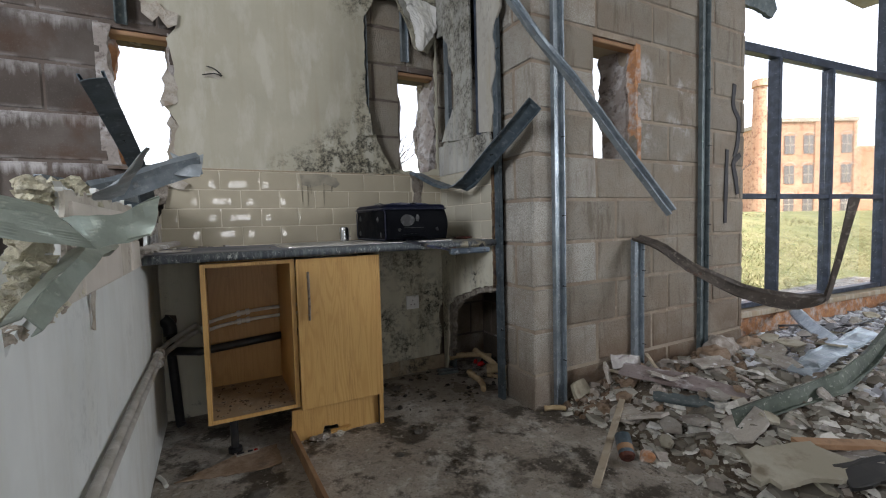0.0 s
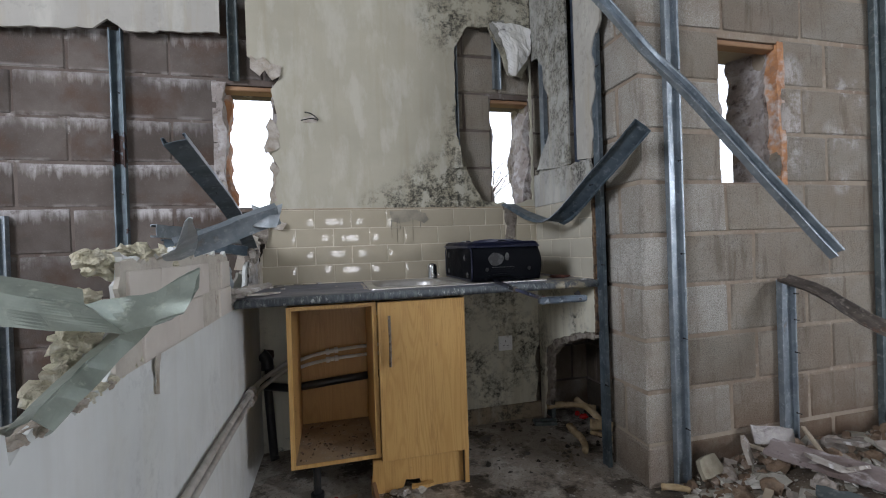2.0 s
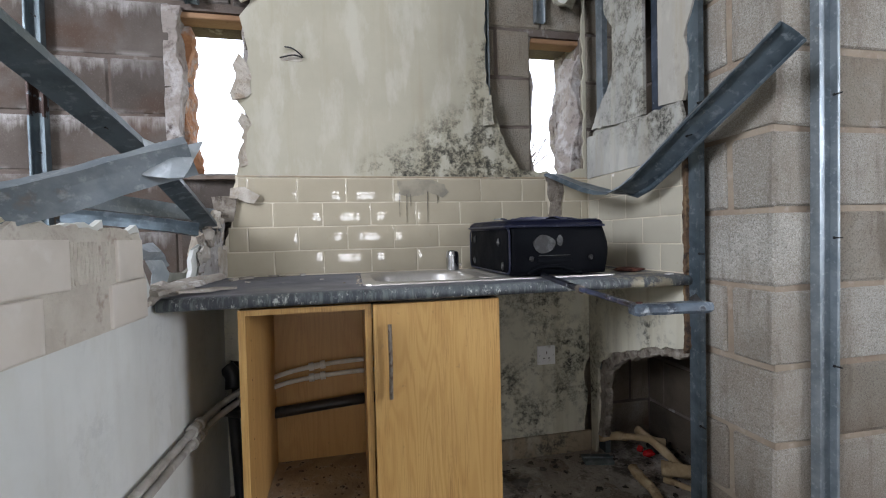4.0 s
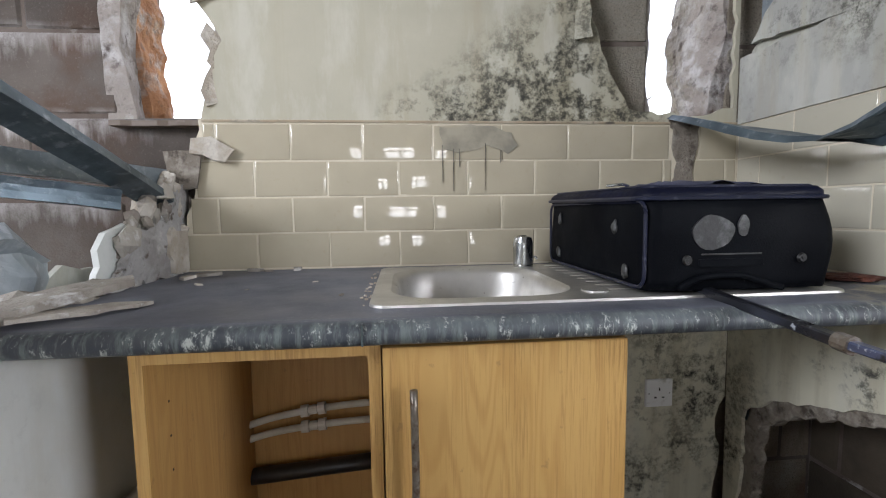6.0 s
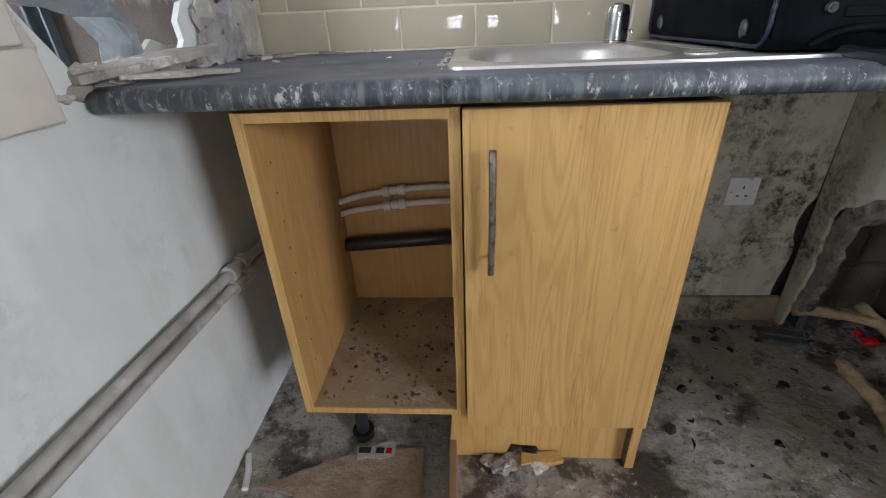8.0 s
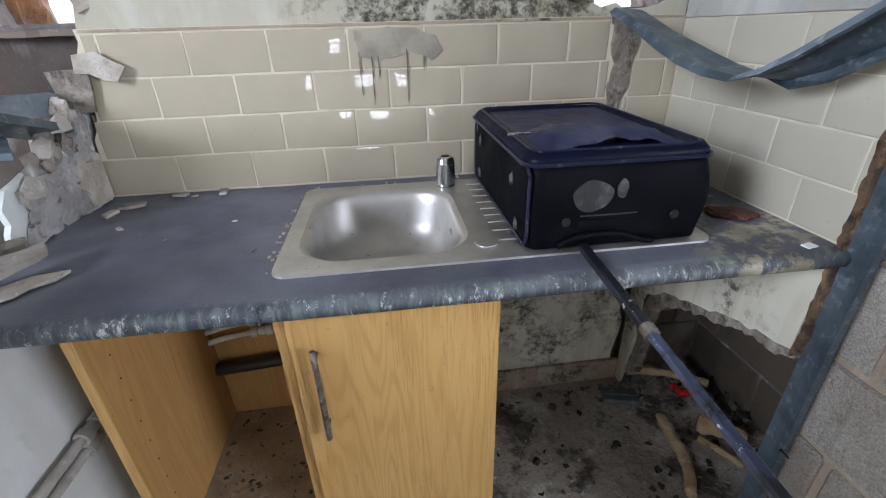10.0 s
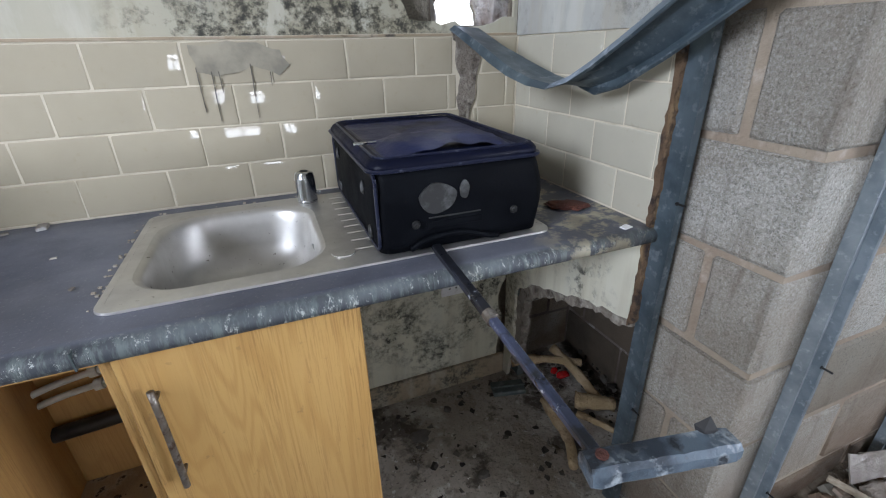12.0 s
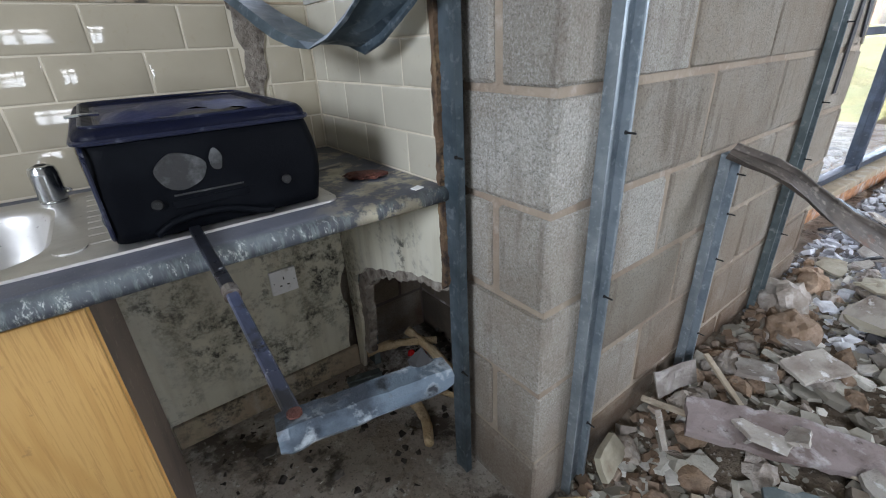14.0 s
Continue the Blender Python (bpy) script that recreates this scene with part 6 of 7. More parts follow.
def build_mill():
    b = thing("mill_building", "old red brick mill with arched windows and a chimney", "building")
    d = 46.0
    eye = Vector((-1.354, -2.564, 0))
    fx, fy = Vector((0.469, 0.883, 0)), Vector((0.883, -0.469, 0))

    def at(u, dd, z):
        return eye + fx * dd + fy * (u * dd) + Vector((0, 0, z))
    m = Matrix.Translation(at(0.765, d, -0.5)) @ Matrix(((fy.x, fx.x, 0, 0), (fy.y, fx.y, 0, 0), (0, 0, 1, 0), (0, 0, 0, 1)))
    bm = bmesh.new()
    box(bm, 0, 8.4, 0, 10, 0, 11.4, m)
    part("wall", bm, MILL_BRICK, b)
    bm = bmesh.new()
    box(bm, 8.4, 22, 1, 12, 0, 8.6, m)
    part("side_wall", bm, MILL_BRICK, b)
    bm = bmesh.new()
    box(bm, -0.2, 8.6, -0.2, 10, 11.1, 11.5, m)
    part("parapet", bm, MILL_STONE, b)
    for i in range(4):
        for j in range(3):
            x, z = 0.9 + i * 2.0, 1.6 + j * 3.1
            bm = bmesh.new()
            box(bm, x, x + 1.05, -0.06, 0.02, z, z + 1.9, m)
            w = part("window", bm, DARK_PANE, b)
            bm = bmesh.new()
            cx, r = x + 0.525, 0.75
            prev = None
            for k in range(9):
                a = math.pi * k / 8
                p = [m @ Vector((cx + rr * math.cos(a), -0.09, z + 1.85 + rr * 0.55 * math.sin(a))) for rr in (r, r - 0.2)]
                cur = [bm.verts.new(v) for v in p]
                if prev:
                    bm.faces.new((prev[0], cur[0], cur[1], prev[1]))
                prev = cur
            part("arch", bm, MILL_STONE, w)
            bm = bmesh.new()
            box(bm, x + 0.49, x + 0.56, -0.1, -0.05, z, z + 1.9, m)
            box(bm, x, x + 1.05, -0.1, -0.05, z + 0.9, z + 0.97, m)
            part("frame", bm, MILL_STONE, w)
    for x in (0, 4.0, 8.1):
        bm = bmesh.new()
        box(bm, x, x + 0.4, -0.12, 0.0, 0, 11.1, m)
        part("pilaster", bm, MILL_BRICK, b)
    c = thing("chimney", "tall tapering red brick mill chimney", "chimney")
    bm = bmesh.new()
    p = at(0.727, 44, -0.5)
    cyl(bm, p, p + Vector((0, 0, 14.6)), 0.85, 0.55, n=16)
    part("shaft", bm, MILL_BRICK, c)
    bm = bmesh.new()
    cyl(bm, p + Vector((0, 0, 14.2)), p + Vector((0, 0, 14.9)), 0.72, 0.66, n=16)
    part("crown", bm, MILL_BRICK, c)


build_mill()


def build_scrub():
    """A bank of dry scrub outside the bay."""
    r = random.Random(3)
    verts, faces = [], []
    for i in range(42000):
        x, y = r.uniform(1.5, 22), r.uniform(1.8, 11)
        bed = -0.5 + 1.65 * min(1.0, max(0.0, (y - 2.2) / 8.0))
        top = 0.28 + 0.30 * noise.noise(Vector((x * 0.6, y * 0.6, 0)))
        z = bed + max(0.05, top) * r.random()
        d = Vector((r.uniform(-1, 1), r.uniform(-1, 1), r.uniform(-0.3, 1))).normalized() * r.uniform(0.06, 0.2)
        s = Vector((r.uniform(-1, 1), r.uniform(-1, 1), 0)).normalized() * r.uniform(0.006, 0.022)
        k = len(verts)
        c = Vector((x, y, z))
        verts += [c - s, c + s, c + d]
        faces.append((k, k + 1, k + 2))
    me = bpy.data.meshes.new("scrub")
    me.from_pydata(verts, [], faces)
    me.materials.append(LEAF)
    tagged(new("scrub", me), "dry yellow-green scrub and grass on the bank outside", "scrub", kind="stuff")


build_scrub()


def build_tree(x, y, h, seed):
    t = thing("bare_tree", "bare winter sapling outside the window bay", "tree", "saplings outside")
    r = random.Random(seed)
    bm = bmesh.new()
    twigs = bmesh.new()

    def grow(p, d, ln, rad, depth):
        q = p + d * ln
        tube(bm if depth > 2 else twigs, [p, p.lerp(q, 0.5) + Vector((r.uniform(-0.03, 0.03), r.uniform(-0.03, 0.03), 0)) * ln, q], rad, n=5, taper=0.65)
        if depth:
            for i in range(3):
                nd = (d + Vector((r.uniform(-0.7, 0.7), r.uniform(-0.7, 0.7), r.uniform(-0.1, 0.6)))).normalized()
                grow(p.lerp(q, r.uniform(0.5, 1)), nd, ln * r.uniform(0.5, 0.75), rad * 0.55, depth - 1)

    grow(Vector((x, y, -0.5)), Vector((0.05, 0, 1)), h * 0.45, 0.035, 4)
    part("trunk", bm, BARK, t)
    part("crown", twigs, BARK, t)


for x, y, h, sd in ((6.5, 3.2, 3.6, 1), (8.2, 4.5, 4.2, 2), (4.4, 3.4, 2.6, 4), (10.5, 4.4, 4.0, 6), (0.1, 1.6, 2.6, 9)):
    build_tree(x, y, h, sd)

# ---- broken edges of the window slits ----


def slit_edge(label, spec, y0, y1, side, seed, material, reach=0.035):
    """The broken masonry face of one jamb of a slit: a rough skin with a ragged outline."""
    t = thing("broken_jamb", label, "broken masonry", "broken window edges")
    x = spec[0] if side < 0 else spec[1]
    bm = bmesh.new()
    ny, nz = 14, 56
    rows = []
    off = Vector((seed * 5.3, seed * 2.1, 0))
    for i in range(ny + 1):
        y = y0 + (y1 - y0) * i / ny
        col = []
        for k in range(nz + 1):
            z = spec[2] - 0.01 + (spec[3] - spec[2] + 0.02) * k / nz
            q = Vector((0, y * 9, z * 9)) + off
            step = 1.0 + 0.9 * noise.noise(Vector((seed * 3.3, z * 5.0, y * 6)))
            d = reach * step * (0.55 + 1.0 * noise.noise(q * 0.42) + 0.45 * noise.noise(q * 1.3) + 0.14 * noise.noise(q * 4.1))
            col.append(bm.verts.new((x - side * max(-0.01, d), y + 0.01 * noise.noise(q * 2 + Vector((3, 0, 0))), z)))
        rows.append(col)
    back = [[bm.verts.new((x + side * 0.03, v.co.y, v.co.z)) for v in (rows[i][0], rows[i][-1])] for i in (0, ny)]
    for i in range(ny):
        for k in range(nz):
            bm.faces.new((rows[i][k], rows[i + 1][k], rows[i + 1][k + 1], rows[i][k + 1]))
    for i, e in ((0, 0), (ny, 1)):
        for k in range(nz):
            bk0 = bm.verts.new((x + side * 0.03, rows[i][k].co.y, rows[i][k].co.z))
            bk1 = bm.verts.new((x + side * 0.03, rows[i][k + 1].co.y, rows[i][k + 1].co.z))
            bm.faces.new((rows[i][k], rows[i][k + 1], bk1, bk0))
    part("masonry", bm, material, t)
    return t


slit_edge("jagged broken masonry down the window slit", SLIT1, 0.058, 0.15, -1, 2, RUBBLE_CORE, 0.035)
slit_edge("broken orange brickwork down the window slit", SLIT1, 0.15, 0.30, -1, 12, BRICK, 0.045)
slit_edge("jagged broken masonry down the window slit", SLIT1, 0.065, 0.30, 1, 3, RUBBLE_CORE, 0.03)
slit_edge("jagged broken masonry down the window slit", SLIT2, 0.065, 0.30, 1, 4, RUBBLE_CORE, 0.05)
slit_edge("jagged broken masonry down the window slit", SLIT2, 0.075, 0.30, -1, 5, RUBBLE_CORE, 0.02)
slit_edge("broken orange brick edge beside the slit", SLIT3, -0.868, -0.81, 1, 6, BRICK, 0.02)
slit_edge("rough grey masonry inside the slit", SLIT3, -0.81, -0.62, 1, 7, RUBBLE_CORE, 0.045)
slit_edge("jagged broken masonry down the window slit", SLIT3, -0.84, -0.62, -1, 8, RUBBLE_CORE, 0.025)
for spec, y0, y1 in ((SLIT1, 0.075, 0.16), (SLIT2, 0.075, 0.15), (SLIT3, -0.85, -0.79)):
    t = thing("slit_lintel", "orange-brown timber lintel over the broken slit", "lintel", "slit lintels")
    part("timber", boxes((spec[0] - 0.01, spec[1] + 0.01, y0, y1, 1.960, 1.983), bevel=0.004), TIMBER, t)


# ---- tiles and plaster on the partition ----


def build_partition_tiles():
    r = random.Random(4)
    for za, zb, y0, spans in ((0.875, 0.968, -1.438, ((-1.438, -1.24), (-1.237, -1.038), (-0.83, -0.675))), (0.972, 1.062, -1.5, ((-1.50, -1.34), (-1.337, -1.138), (-1.135, -0.965), (-0.80, -0.69)))):
        for a, b in spans:
            ob = new("tile", tile_mesh(b - a, zb - za, TILE_DULL))
            ob.parent = partition
            ob.location = (PX + 0.0125 - 0.004, (a + b) / 2, (za + zb) / 2)
            ob.rotation_euler = (0, r.uniform(-0.01, 0.01), radians(90) + r.uniform(-0.01, 0.01))
    bed = tagged(part("wall_adhesive", sheet(jag([(-1.55, 0.87), (-1.52, 1.08), (-1.0, 1.085), (-0.69, 1.08), (-0.665, 0.97), (-0.672, 0.872)], 0.008, 0.02, 41, keep=(5,)), [], on_x(PX + 0.0085), -0.0085), ADHESIVE), "ridged tile adhesive left on the broken partition", "tile adhesive", kind="structure")
    for i in range(12):
        y = -0.955 + i * 0.0115
        bm = bmesh.new()
        tube(bm, [Vector((PX + 0.010, y + 0.003 * math.sin(k * 2 + i), 0.978 + 0.02 * k)) for k in range(5)], 0.0036, n=6)
        part("ridge", bm, ADHESIVE, bed)
    lump = thing("plaster_slab", "broken slab of ridged plaster at the end of the partition", "plaster slab")
    part("slab", sheet(jag([(-2.35, 0.62), (-2.35, 1.0), (-2.10, 0.985), (-1.97, 0.965), (-1.915, 0.93), (-1.90, 0.87), (-1.94, 0.80), (-2.02, 0.72)], 0.008, 0.025, 44), [], on_x(PX + 0.003), 0.02, 0.006), ADHESIVE, lump)
    for i in range(9):
        bm = bmesh.new()
        z = 0.74 + i * 0.022
        tube(bm, [Vector((PX + 0.024 + 0.003 * math.sin(k), -1.935 - 0.06 * k - max(0, (0.85 - z)) * 0.6, z + 0.012 * k)) for k in range(6)], 0.005, n=6, rough=0.5)
        part("ridge", bm, ADHESIVE, lump)


build_partition_tiles()
end_slab = thing("plaster_slab", "broken grey plaster left standing at the tile edge", "plaster slab")
part("slab", sheet(jag([(-0.012, 0.915), (-0.012, 1.15), (-0.05, 1.13), (-0.085, 1.055), (-0.14, 1.05), (-0.20, 1.035), (-0.255, 1.01), (-0.285, 0.955), (-0.33, 0.915)], 0.012, 0.02, 46), [], on_x(PX + 0.002), 0.016, 0.014), GREY_PLASTER, end_slab)
part("cracked_face", sheet(jag([(-0.02, 0.92), (-0.02, 1.02), (-0.09, 1.035), (-0.12, 0.97), (-0.10, 0.92)], 0.008, 0.02, 47), [], on_x(PX + 0.017), 0.010, 0.006), PAPER, end_slab)


def lumps(name, label, category, material, spots, size, seed, flat=(1, 1, 0.7), rough=0.5, sub=3):
    """A ragged mass of overlapping clumps."""
    t = thing(name, label, category)
    for i, c in enumerate(spots):
        b2 = blob(seed + i, size * (0.75 + 0.5 * ((i * 37) % 10) / 10), rough, flat, sub)
        bmesh.ops.translate(b2, verts=b2.verts, vec=c)
        part("clump", b2, material, t)
    return t


lumps("insulation_wad", "tufts of cream mineral wool spilling over the partition", "insulation", FOAM, [(-1.64 + 0.012 * math.sin(i * 2.1), -1.02 - i * 0.052, 1.085 + 0.012 * math.sin(i * 1.3)) for i in range(11)], 0.030, 3, rough=0.9)
lumps("insulation_wad", "yellow mineral wool bulging from the broken wall edge", "insulation", FOAM, [(-1.625, -1.57 - 0.02 * i, 1.02 - 0.032 * i) for i in range(5)], 0.030, 23, rough=0.9)
lumps("insulation_wad", "shreds of mineral wool under the bent channel", "insulation", FOAM, [(-1.61, -1.40 - 0.035 * i, 0.885 - 0.004 * i) for i in range(7)], 0.017, 43)
lumps("plaster_crumbs", "crumbled plaster heaped on the broken partition edge", "plaster crumbs", PAPER, [(-1.635 + 0.02 * math.sin(i * 1.7), -0.40 - i * 0.03, 0.905) for i in range(9)], 0.022, 63)
lumps("plaster_crumbs", "crumbled plaster hanging at the tile edge", "plaster crumbs", PAPER, [(-1.60 + 0.012 * math.sin(i * 2.3), -0.02 - 0.004 * i, 1.0 + i * 0.022) for i in range(8)], 0.02, 83, (0.8, 0.5, 1.0))
lumps("plaster_crumbs", "angular lumps of broken plaster at the partition end", "plaster crumbs", GYPSUM, [(-1.595 + 0.016 * math.sin(i * 2.7), -0.06 - 0.0125 * i + 0.02 * math.sin(i * 4.1), 1.11 - 0.0065 * i + 0.02 * math.sin(i * 1.9)) for i in range(18)], 0.024, 183, (0.55, 1.0, 1.0), 0.7, 1)
lumps("plaster_crumbs", "angular plaster lumps heaped behind the worktop end", "plaster crumbs", GYPSUM, [(-1.605 + 0.022 * math.sin(i * 2.7), -0.34 - 0.0125 * i, 0.912 + 0.016 * math.sin(i * 1.3)) for i in range(24)], 0.024, 223, (0.9, 1.0, 0.7), 0.7, 1)
lumps("plaster_crumbs", "crumbled plaster along the smashed partition top", "plaster crumbs", PAPER, [(-1.615 + 0.01 * math.sin(i * 1.9), -1.52 - i * 0.032, 0.868 - 0.001 * i) for i in range(9)], 0.013, 103)


def shard(name, label, category, material, outline, m, thick=0.0125, seed=1, group="", amp=0.006):
    ob = part(name, sheet(jag(outline, amp, 0.03, seed), [], lambda u, v, w: m @ Vector((u, v, w)), thick, 0.004), material)
    return tagged(ob, label, category, group)


G1 = "plaster pieces on the worktop"
shard("plaster_piece", "long broken plasterboard strip lying on the worktop end", "plaster fragment", GYPSUM, [(-0.12, -0.03), (0.11, -0.025), (0.13, 0.01), (0.02, 0.035), (-0.12, 0.03)], pose(-1.545, -0.52, 0.932, 4, -6, 62), 0.012, 2, G1)
shard("plaster_piece", "torn strip of plasterboard paper on the worktop end", "plaster fragment", GYPSUM, [(-0.09, -0.025), (0.07, -0.02), (0.10, 0.0), (0.05, 0.02), (-0.08, 0.022)], pose(-1.50, -0.525, 0.916, 2, 3, 50), 0.006, 3, G1)
shard("plaster_piece", "small plaster crumb on the worktop", "plaster fragment", GYPSUM, [(-0.03, -0.012), (0.03, -0.01), (0.028, 0.012), (-0.02, 0.014)], pose(-1.49, -0.10, 0.9115, 0, 0, 10), 0.008, 4, G1)
for x, y, s in ((-1.40, -0.035, 0.02), (-1.36, -0.045, 0.012), (-1.29, -0.03, 0.022), (-1.52, -0.15, 0.02), (-1.20, -0.25, 0.006), (-1.32, -0.33, 0.005), (-1.12, -0.42, 0.006), (-1.45, -0.25, 0.01)):
    ob = shard("plaster_piece", "small plaster crumb on the worktop", "plaster fragment", GYPSUM, [(-s, -s * 0.5), (s, -s * 0.4), (s * 0.9, s * 0.5), (-s * 0.7, s * 0.5)], pose(x, y, 0.911, 0, 0, x * 900), s * 0.35, int(s * 1000), G1, amp=s * 0.1)
shard("torn_board", "dark torn board scrap hanging by the tiles", "board scrap", CRACK_PLASTER, [(-0.04, -0.065), (0.03, -0.05), (0.045, 0.05), (-0.045, 0.045)], pose(-1.578, -0.008, 1.185, 90, 0, 8), 0.01, 5)
shard("torn_board", "torn plasterboard flap at the window corner", "board scrap", PAPER, [(-0.05, -0.02), (0.04, -0.035), (0.06, 0.0), (0.0, 0.03), (-0.05, 0.02)], pose(-1.505, -0.012, 1.24, 80, 5, 4), 0.006, 6)
shard("torn_board", "ragged board scrap hanging from the channel", "board scrap", PAPER, [(-0.025, -0.05), (0.02, -0.045), (0.03, 0.04), (-0.02, 0.05)], pose(-1.66, -0.08, 1.05, 84, 10, -20), 0.01, 7)
shard("torn_paper", "curl of torn lining paper hanging from the partition", "paper strip", PAPER, [(-0.006, -0.045), (0.006, -0.05), (0.012, 0.04), (-0.004, 0.045)], pose(PX + 0.006, -1.365, 0.835, 90, 0, 84), 0.004, 8)
shard("sill_board", "stained board sill under the broken window slit", "sill", DARK_PANEL, [(-0.14, -0.08), (0.13, -0.08), (0.13, 0.08), (-0.14, 0.08)], pose(-1.635, 0.10, 1.305, 0, 0, 0), 0.014, 9)

# torn paper flaps round the hole in the lining
tagged(part("torn_lining", crumple([[(-0.25, 0.0, 2.42), (-0.12, 0.0, 2.42), (-0.005, -0.008, 2.40)], [(-0.20, -0.02, 2.31), (-0.11, -0.045, 2.28), (-0.012, -0.03, 2.24)], [(-0.175, -0.03, 2.21), (-0.12, -0.05, 2.18), (-0.05, -0.035, 2.19)], [(-0.165, -0.035, 2.11), (-0.125, -0.045, 2.095), (-0.085, -0.04, 2.14)]], 31, 0.012, 6, 0.003), BOARD_FLAP), "white torn mouldy lining paper curling over the hole", "torn paper")
shard("torn_lining", "grey torn lining paper curling over the hole", "torn paper", BOARD_RETURN, [(-0.05, 0.08), (0.05, 0.09), (0.045, -0.04), (0.0, -0.08), (-0.04, -0.03)], pose(-0.20, -0.012, 2.34, 82, -12, 5), 0.004, 13)
shard("torn_lining", "torn lining paper beside the hole", "torn paper", BOARD_CREAM, [(-0.02, -0.06), (0.03, -0.05), (0.012, 0.08), (-0.02, 0.07)], pose(-0.485, -0.004, 1.60, 86, 4, -8), 0.004, 14)
shard("torn_lining", "torn lining curling back at the window edge", "torn paper", PAPER, [(-0.03, -0.09), (0.025, -0.07), (0.03, 0.06), (0.0, 0.1), (-0.025, 0.05)], pose(-1.51, 0.006, 1.70, 88, 0, 14), 0.008, 15, amp=0.016)
shard("torn_lining", "torn lining flap at the top of the window", "torn paper", PAPER, [(-0.07, -0.01), (-0.03, -0.05), (0.0, -0.02), (0.03, -0.075), (0.07, -0.055), (0.085, 0.0), (0.03, 0.015), (0.0, 0.05), (-0.03, 0.03), (-0.06, 0.06)], pose(-1.53, -0.004, 2.065, 86, -6, 6), 0.006, 16, amp=0.008)
shard("torn_lining", "ragged plaster edge along the slit", "torn paper", PAPER, [(-0.02, -0.11), (0.025, -0.09), (0.03, 0.07), (-0.01, 0.11)], pose(-1.50, 0.02, 1.46, 88, 0, 20), 0.012, 17, amp=0.016)
brk = thing("wire_bracket", "bent wire clip in a scar on the painted board", "wire clip")
bm = bmesh.new()
tube(bm, smooth_path([(-1.355, -0.004, 1.79), (-1.30, -0.012, 1.80), (-1.265, -0.006, 1.795), (-1.30, -0.01, 1.825), (-1.335, -0.004, 1.835)], 5), 0.003, n=6)
part("wire", bm, DARK_METAL, brk)
part("scar", sheet(jag([(-1.35, 1.782), (-1.27, 1.785), (-1.275, 1.82), (-1.34, 1.812)], 0.004, 0.02, 3), [], on_y(0.0055), 0.002), PAPER, brk)

# lining above the damp wall
tagged(part("wall_lining_left", sheet(jag([(-3.6, CEIL), (-3.6, 2.15), (-2.66, 2.175), (-2.3, 2.20), (-2.24, 2.25), (-2.17, 2.20), (-1.74, 2.225), (-1.73, CEIL)], 0.008, 0.03, 51, keep=(0, 6, 7)), [], on_y(0.0), 0.0125), BOARD_DIRTY), "dirty white plasterboard left above the bare blockwork", "wall lining", kind="structure")
stud("metal_stud", "dark steel stud beside the torn lining", -1.685, 0.05, 2.0, 3.3, (-1, 0, 0), 0.05, 0.03, GALV_DULL)
stud("metal_stud", "dark steel stud low against the damp wall", -2.72, 0.056, 0.0, 1.3, (-1, 0, 0), 0.05, 0.03, GALV)

# tile damage: crack, smudge and runs
crack = tagged(part("tile_crack", sheet(jag([(-0.215, 1.325), (-0.12, 1.325), (-0.125, 1.27), (-0.14, 1.2), (-0.145, 1.13), (-0.165, 1.075), (-0.195, 1.085), (-0.205, 1.14), (-0.19, 1.2), (-0.205, 1.27)], 0.007, 0.018, 61), [], on_y(-0.0025), 0.010, 0.002), CRACK_PLASTER), "jagged strip of broken tile showing bare plaster", "tile damage", kind="structure")
sm = tagged(part("tile_smudge", sheet(jag([(-0.895, 1.30), (-0.83, 1.303), (-0.76, 1.303), (-0.69, 1.285), (-0.67, 1.25), (-0.70, 1.225), (-0.76, 1.25), (-0.80, 1.235), (-0.845, 1.228), (-0.89, 1.24)], 0.006, 0.02, 62), [], on_y(-0.0022), 0.0022), SMUDGE), "grey smear with dark runs on the tiles", "tile stain", kind="structure")
for x, z0, z1 in ((-0.888, 1.25, 1.145), (-0.856, 1.24, 1.123), (-0.765, 1.255, 1.125), (-0.84, 1.24, 1.19), (-0.72, 1.235, 1.20)):
    part("run", sheet(jag([(x - 0.0006 + 0.002 * math.sin(x * 700), z1), (x + 0.0006 + 0.002 * math.sin(x * 700), z1), (x + 0.0013, z0), (x - 0.0013, z0)], 0.0006, 0.012, int(-x * 900)), [], on_y(-0.0026), 0.002), RUN, sm)

# sprayed marks on the block wall
for pts in (((1.80, 1.885), (1.79, 1.74), (1.855, 1.65), (1.845, 1.5), (1.81, 1.40)), ((1.88, 1.42), (1.80, 1.36), (1.83, 1.25), (1.852, 1.15)), ((1.724, 1.446), (1.715, 1.2), (1.708, 0.955))):
    out, back = [], []
    path = smooth_path([(a, 0, c) for a, c in pts], 6)
    for i, q in enumerate(path):
        d = (path[min(i + 1, len(path) - 1)] - path[max(i - 1, 0)]).normalized()
        n2 = Vector((d.z, 0, -d.x)) * (0.018 + 0.006 * noise.noise(q * 9))
        out.append(((q + n2).x, (q + n2).z))
        back.append(((q - n2).x, (q - n2).z))
    tagged(part("graffiti_stroke", sheet(out + back[::-1], [], on_y(-0.8725), 0.005), GRAFFITI), "black sprayed graffiti stroke on the blockwork", "graffiti", "graffiti strokes")

# rear window bars and broken ceiling edge
rear = thing("window_rear", "plain rear window with cross bars", "window", kind="structure")
for x in (-1.31, -1.03, -0.73):
    part("mullion", boxes((x, x + 0.05, -5.46, -5.42, 0.73, 1.65)), FRAME_BLUE, rear)
for z in (0.73, 1.29, 1.36, 1.6):
    part("rail", boxes((-1.31, -0.68, -5.458, -5.422, z, z + 0.05)), FRAME_BLUE, rear)
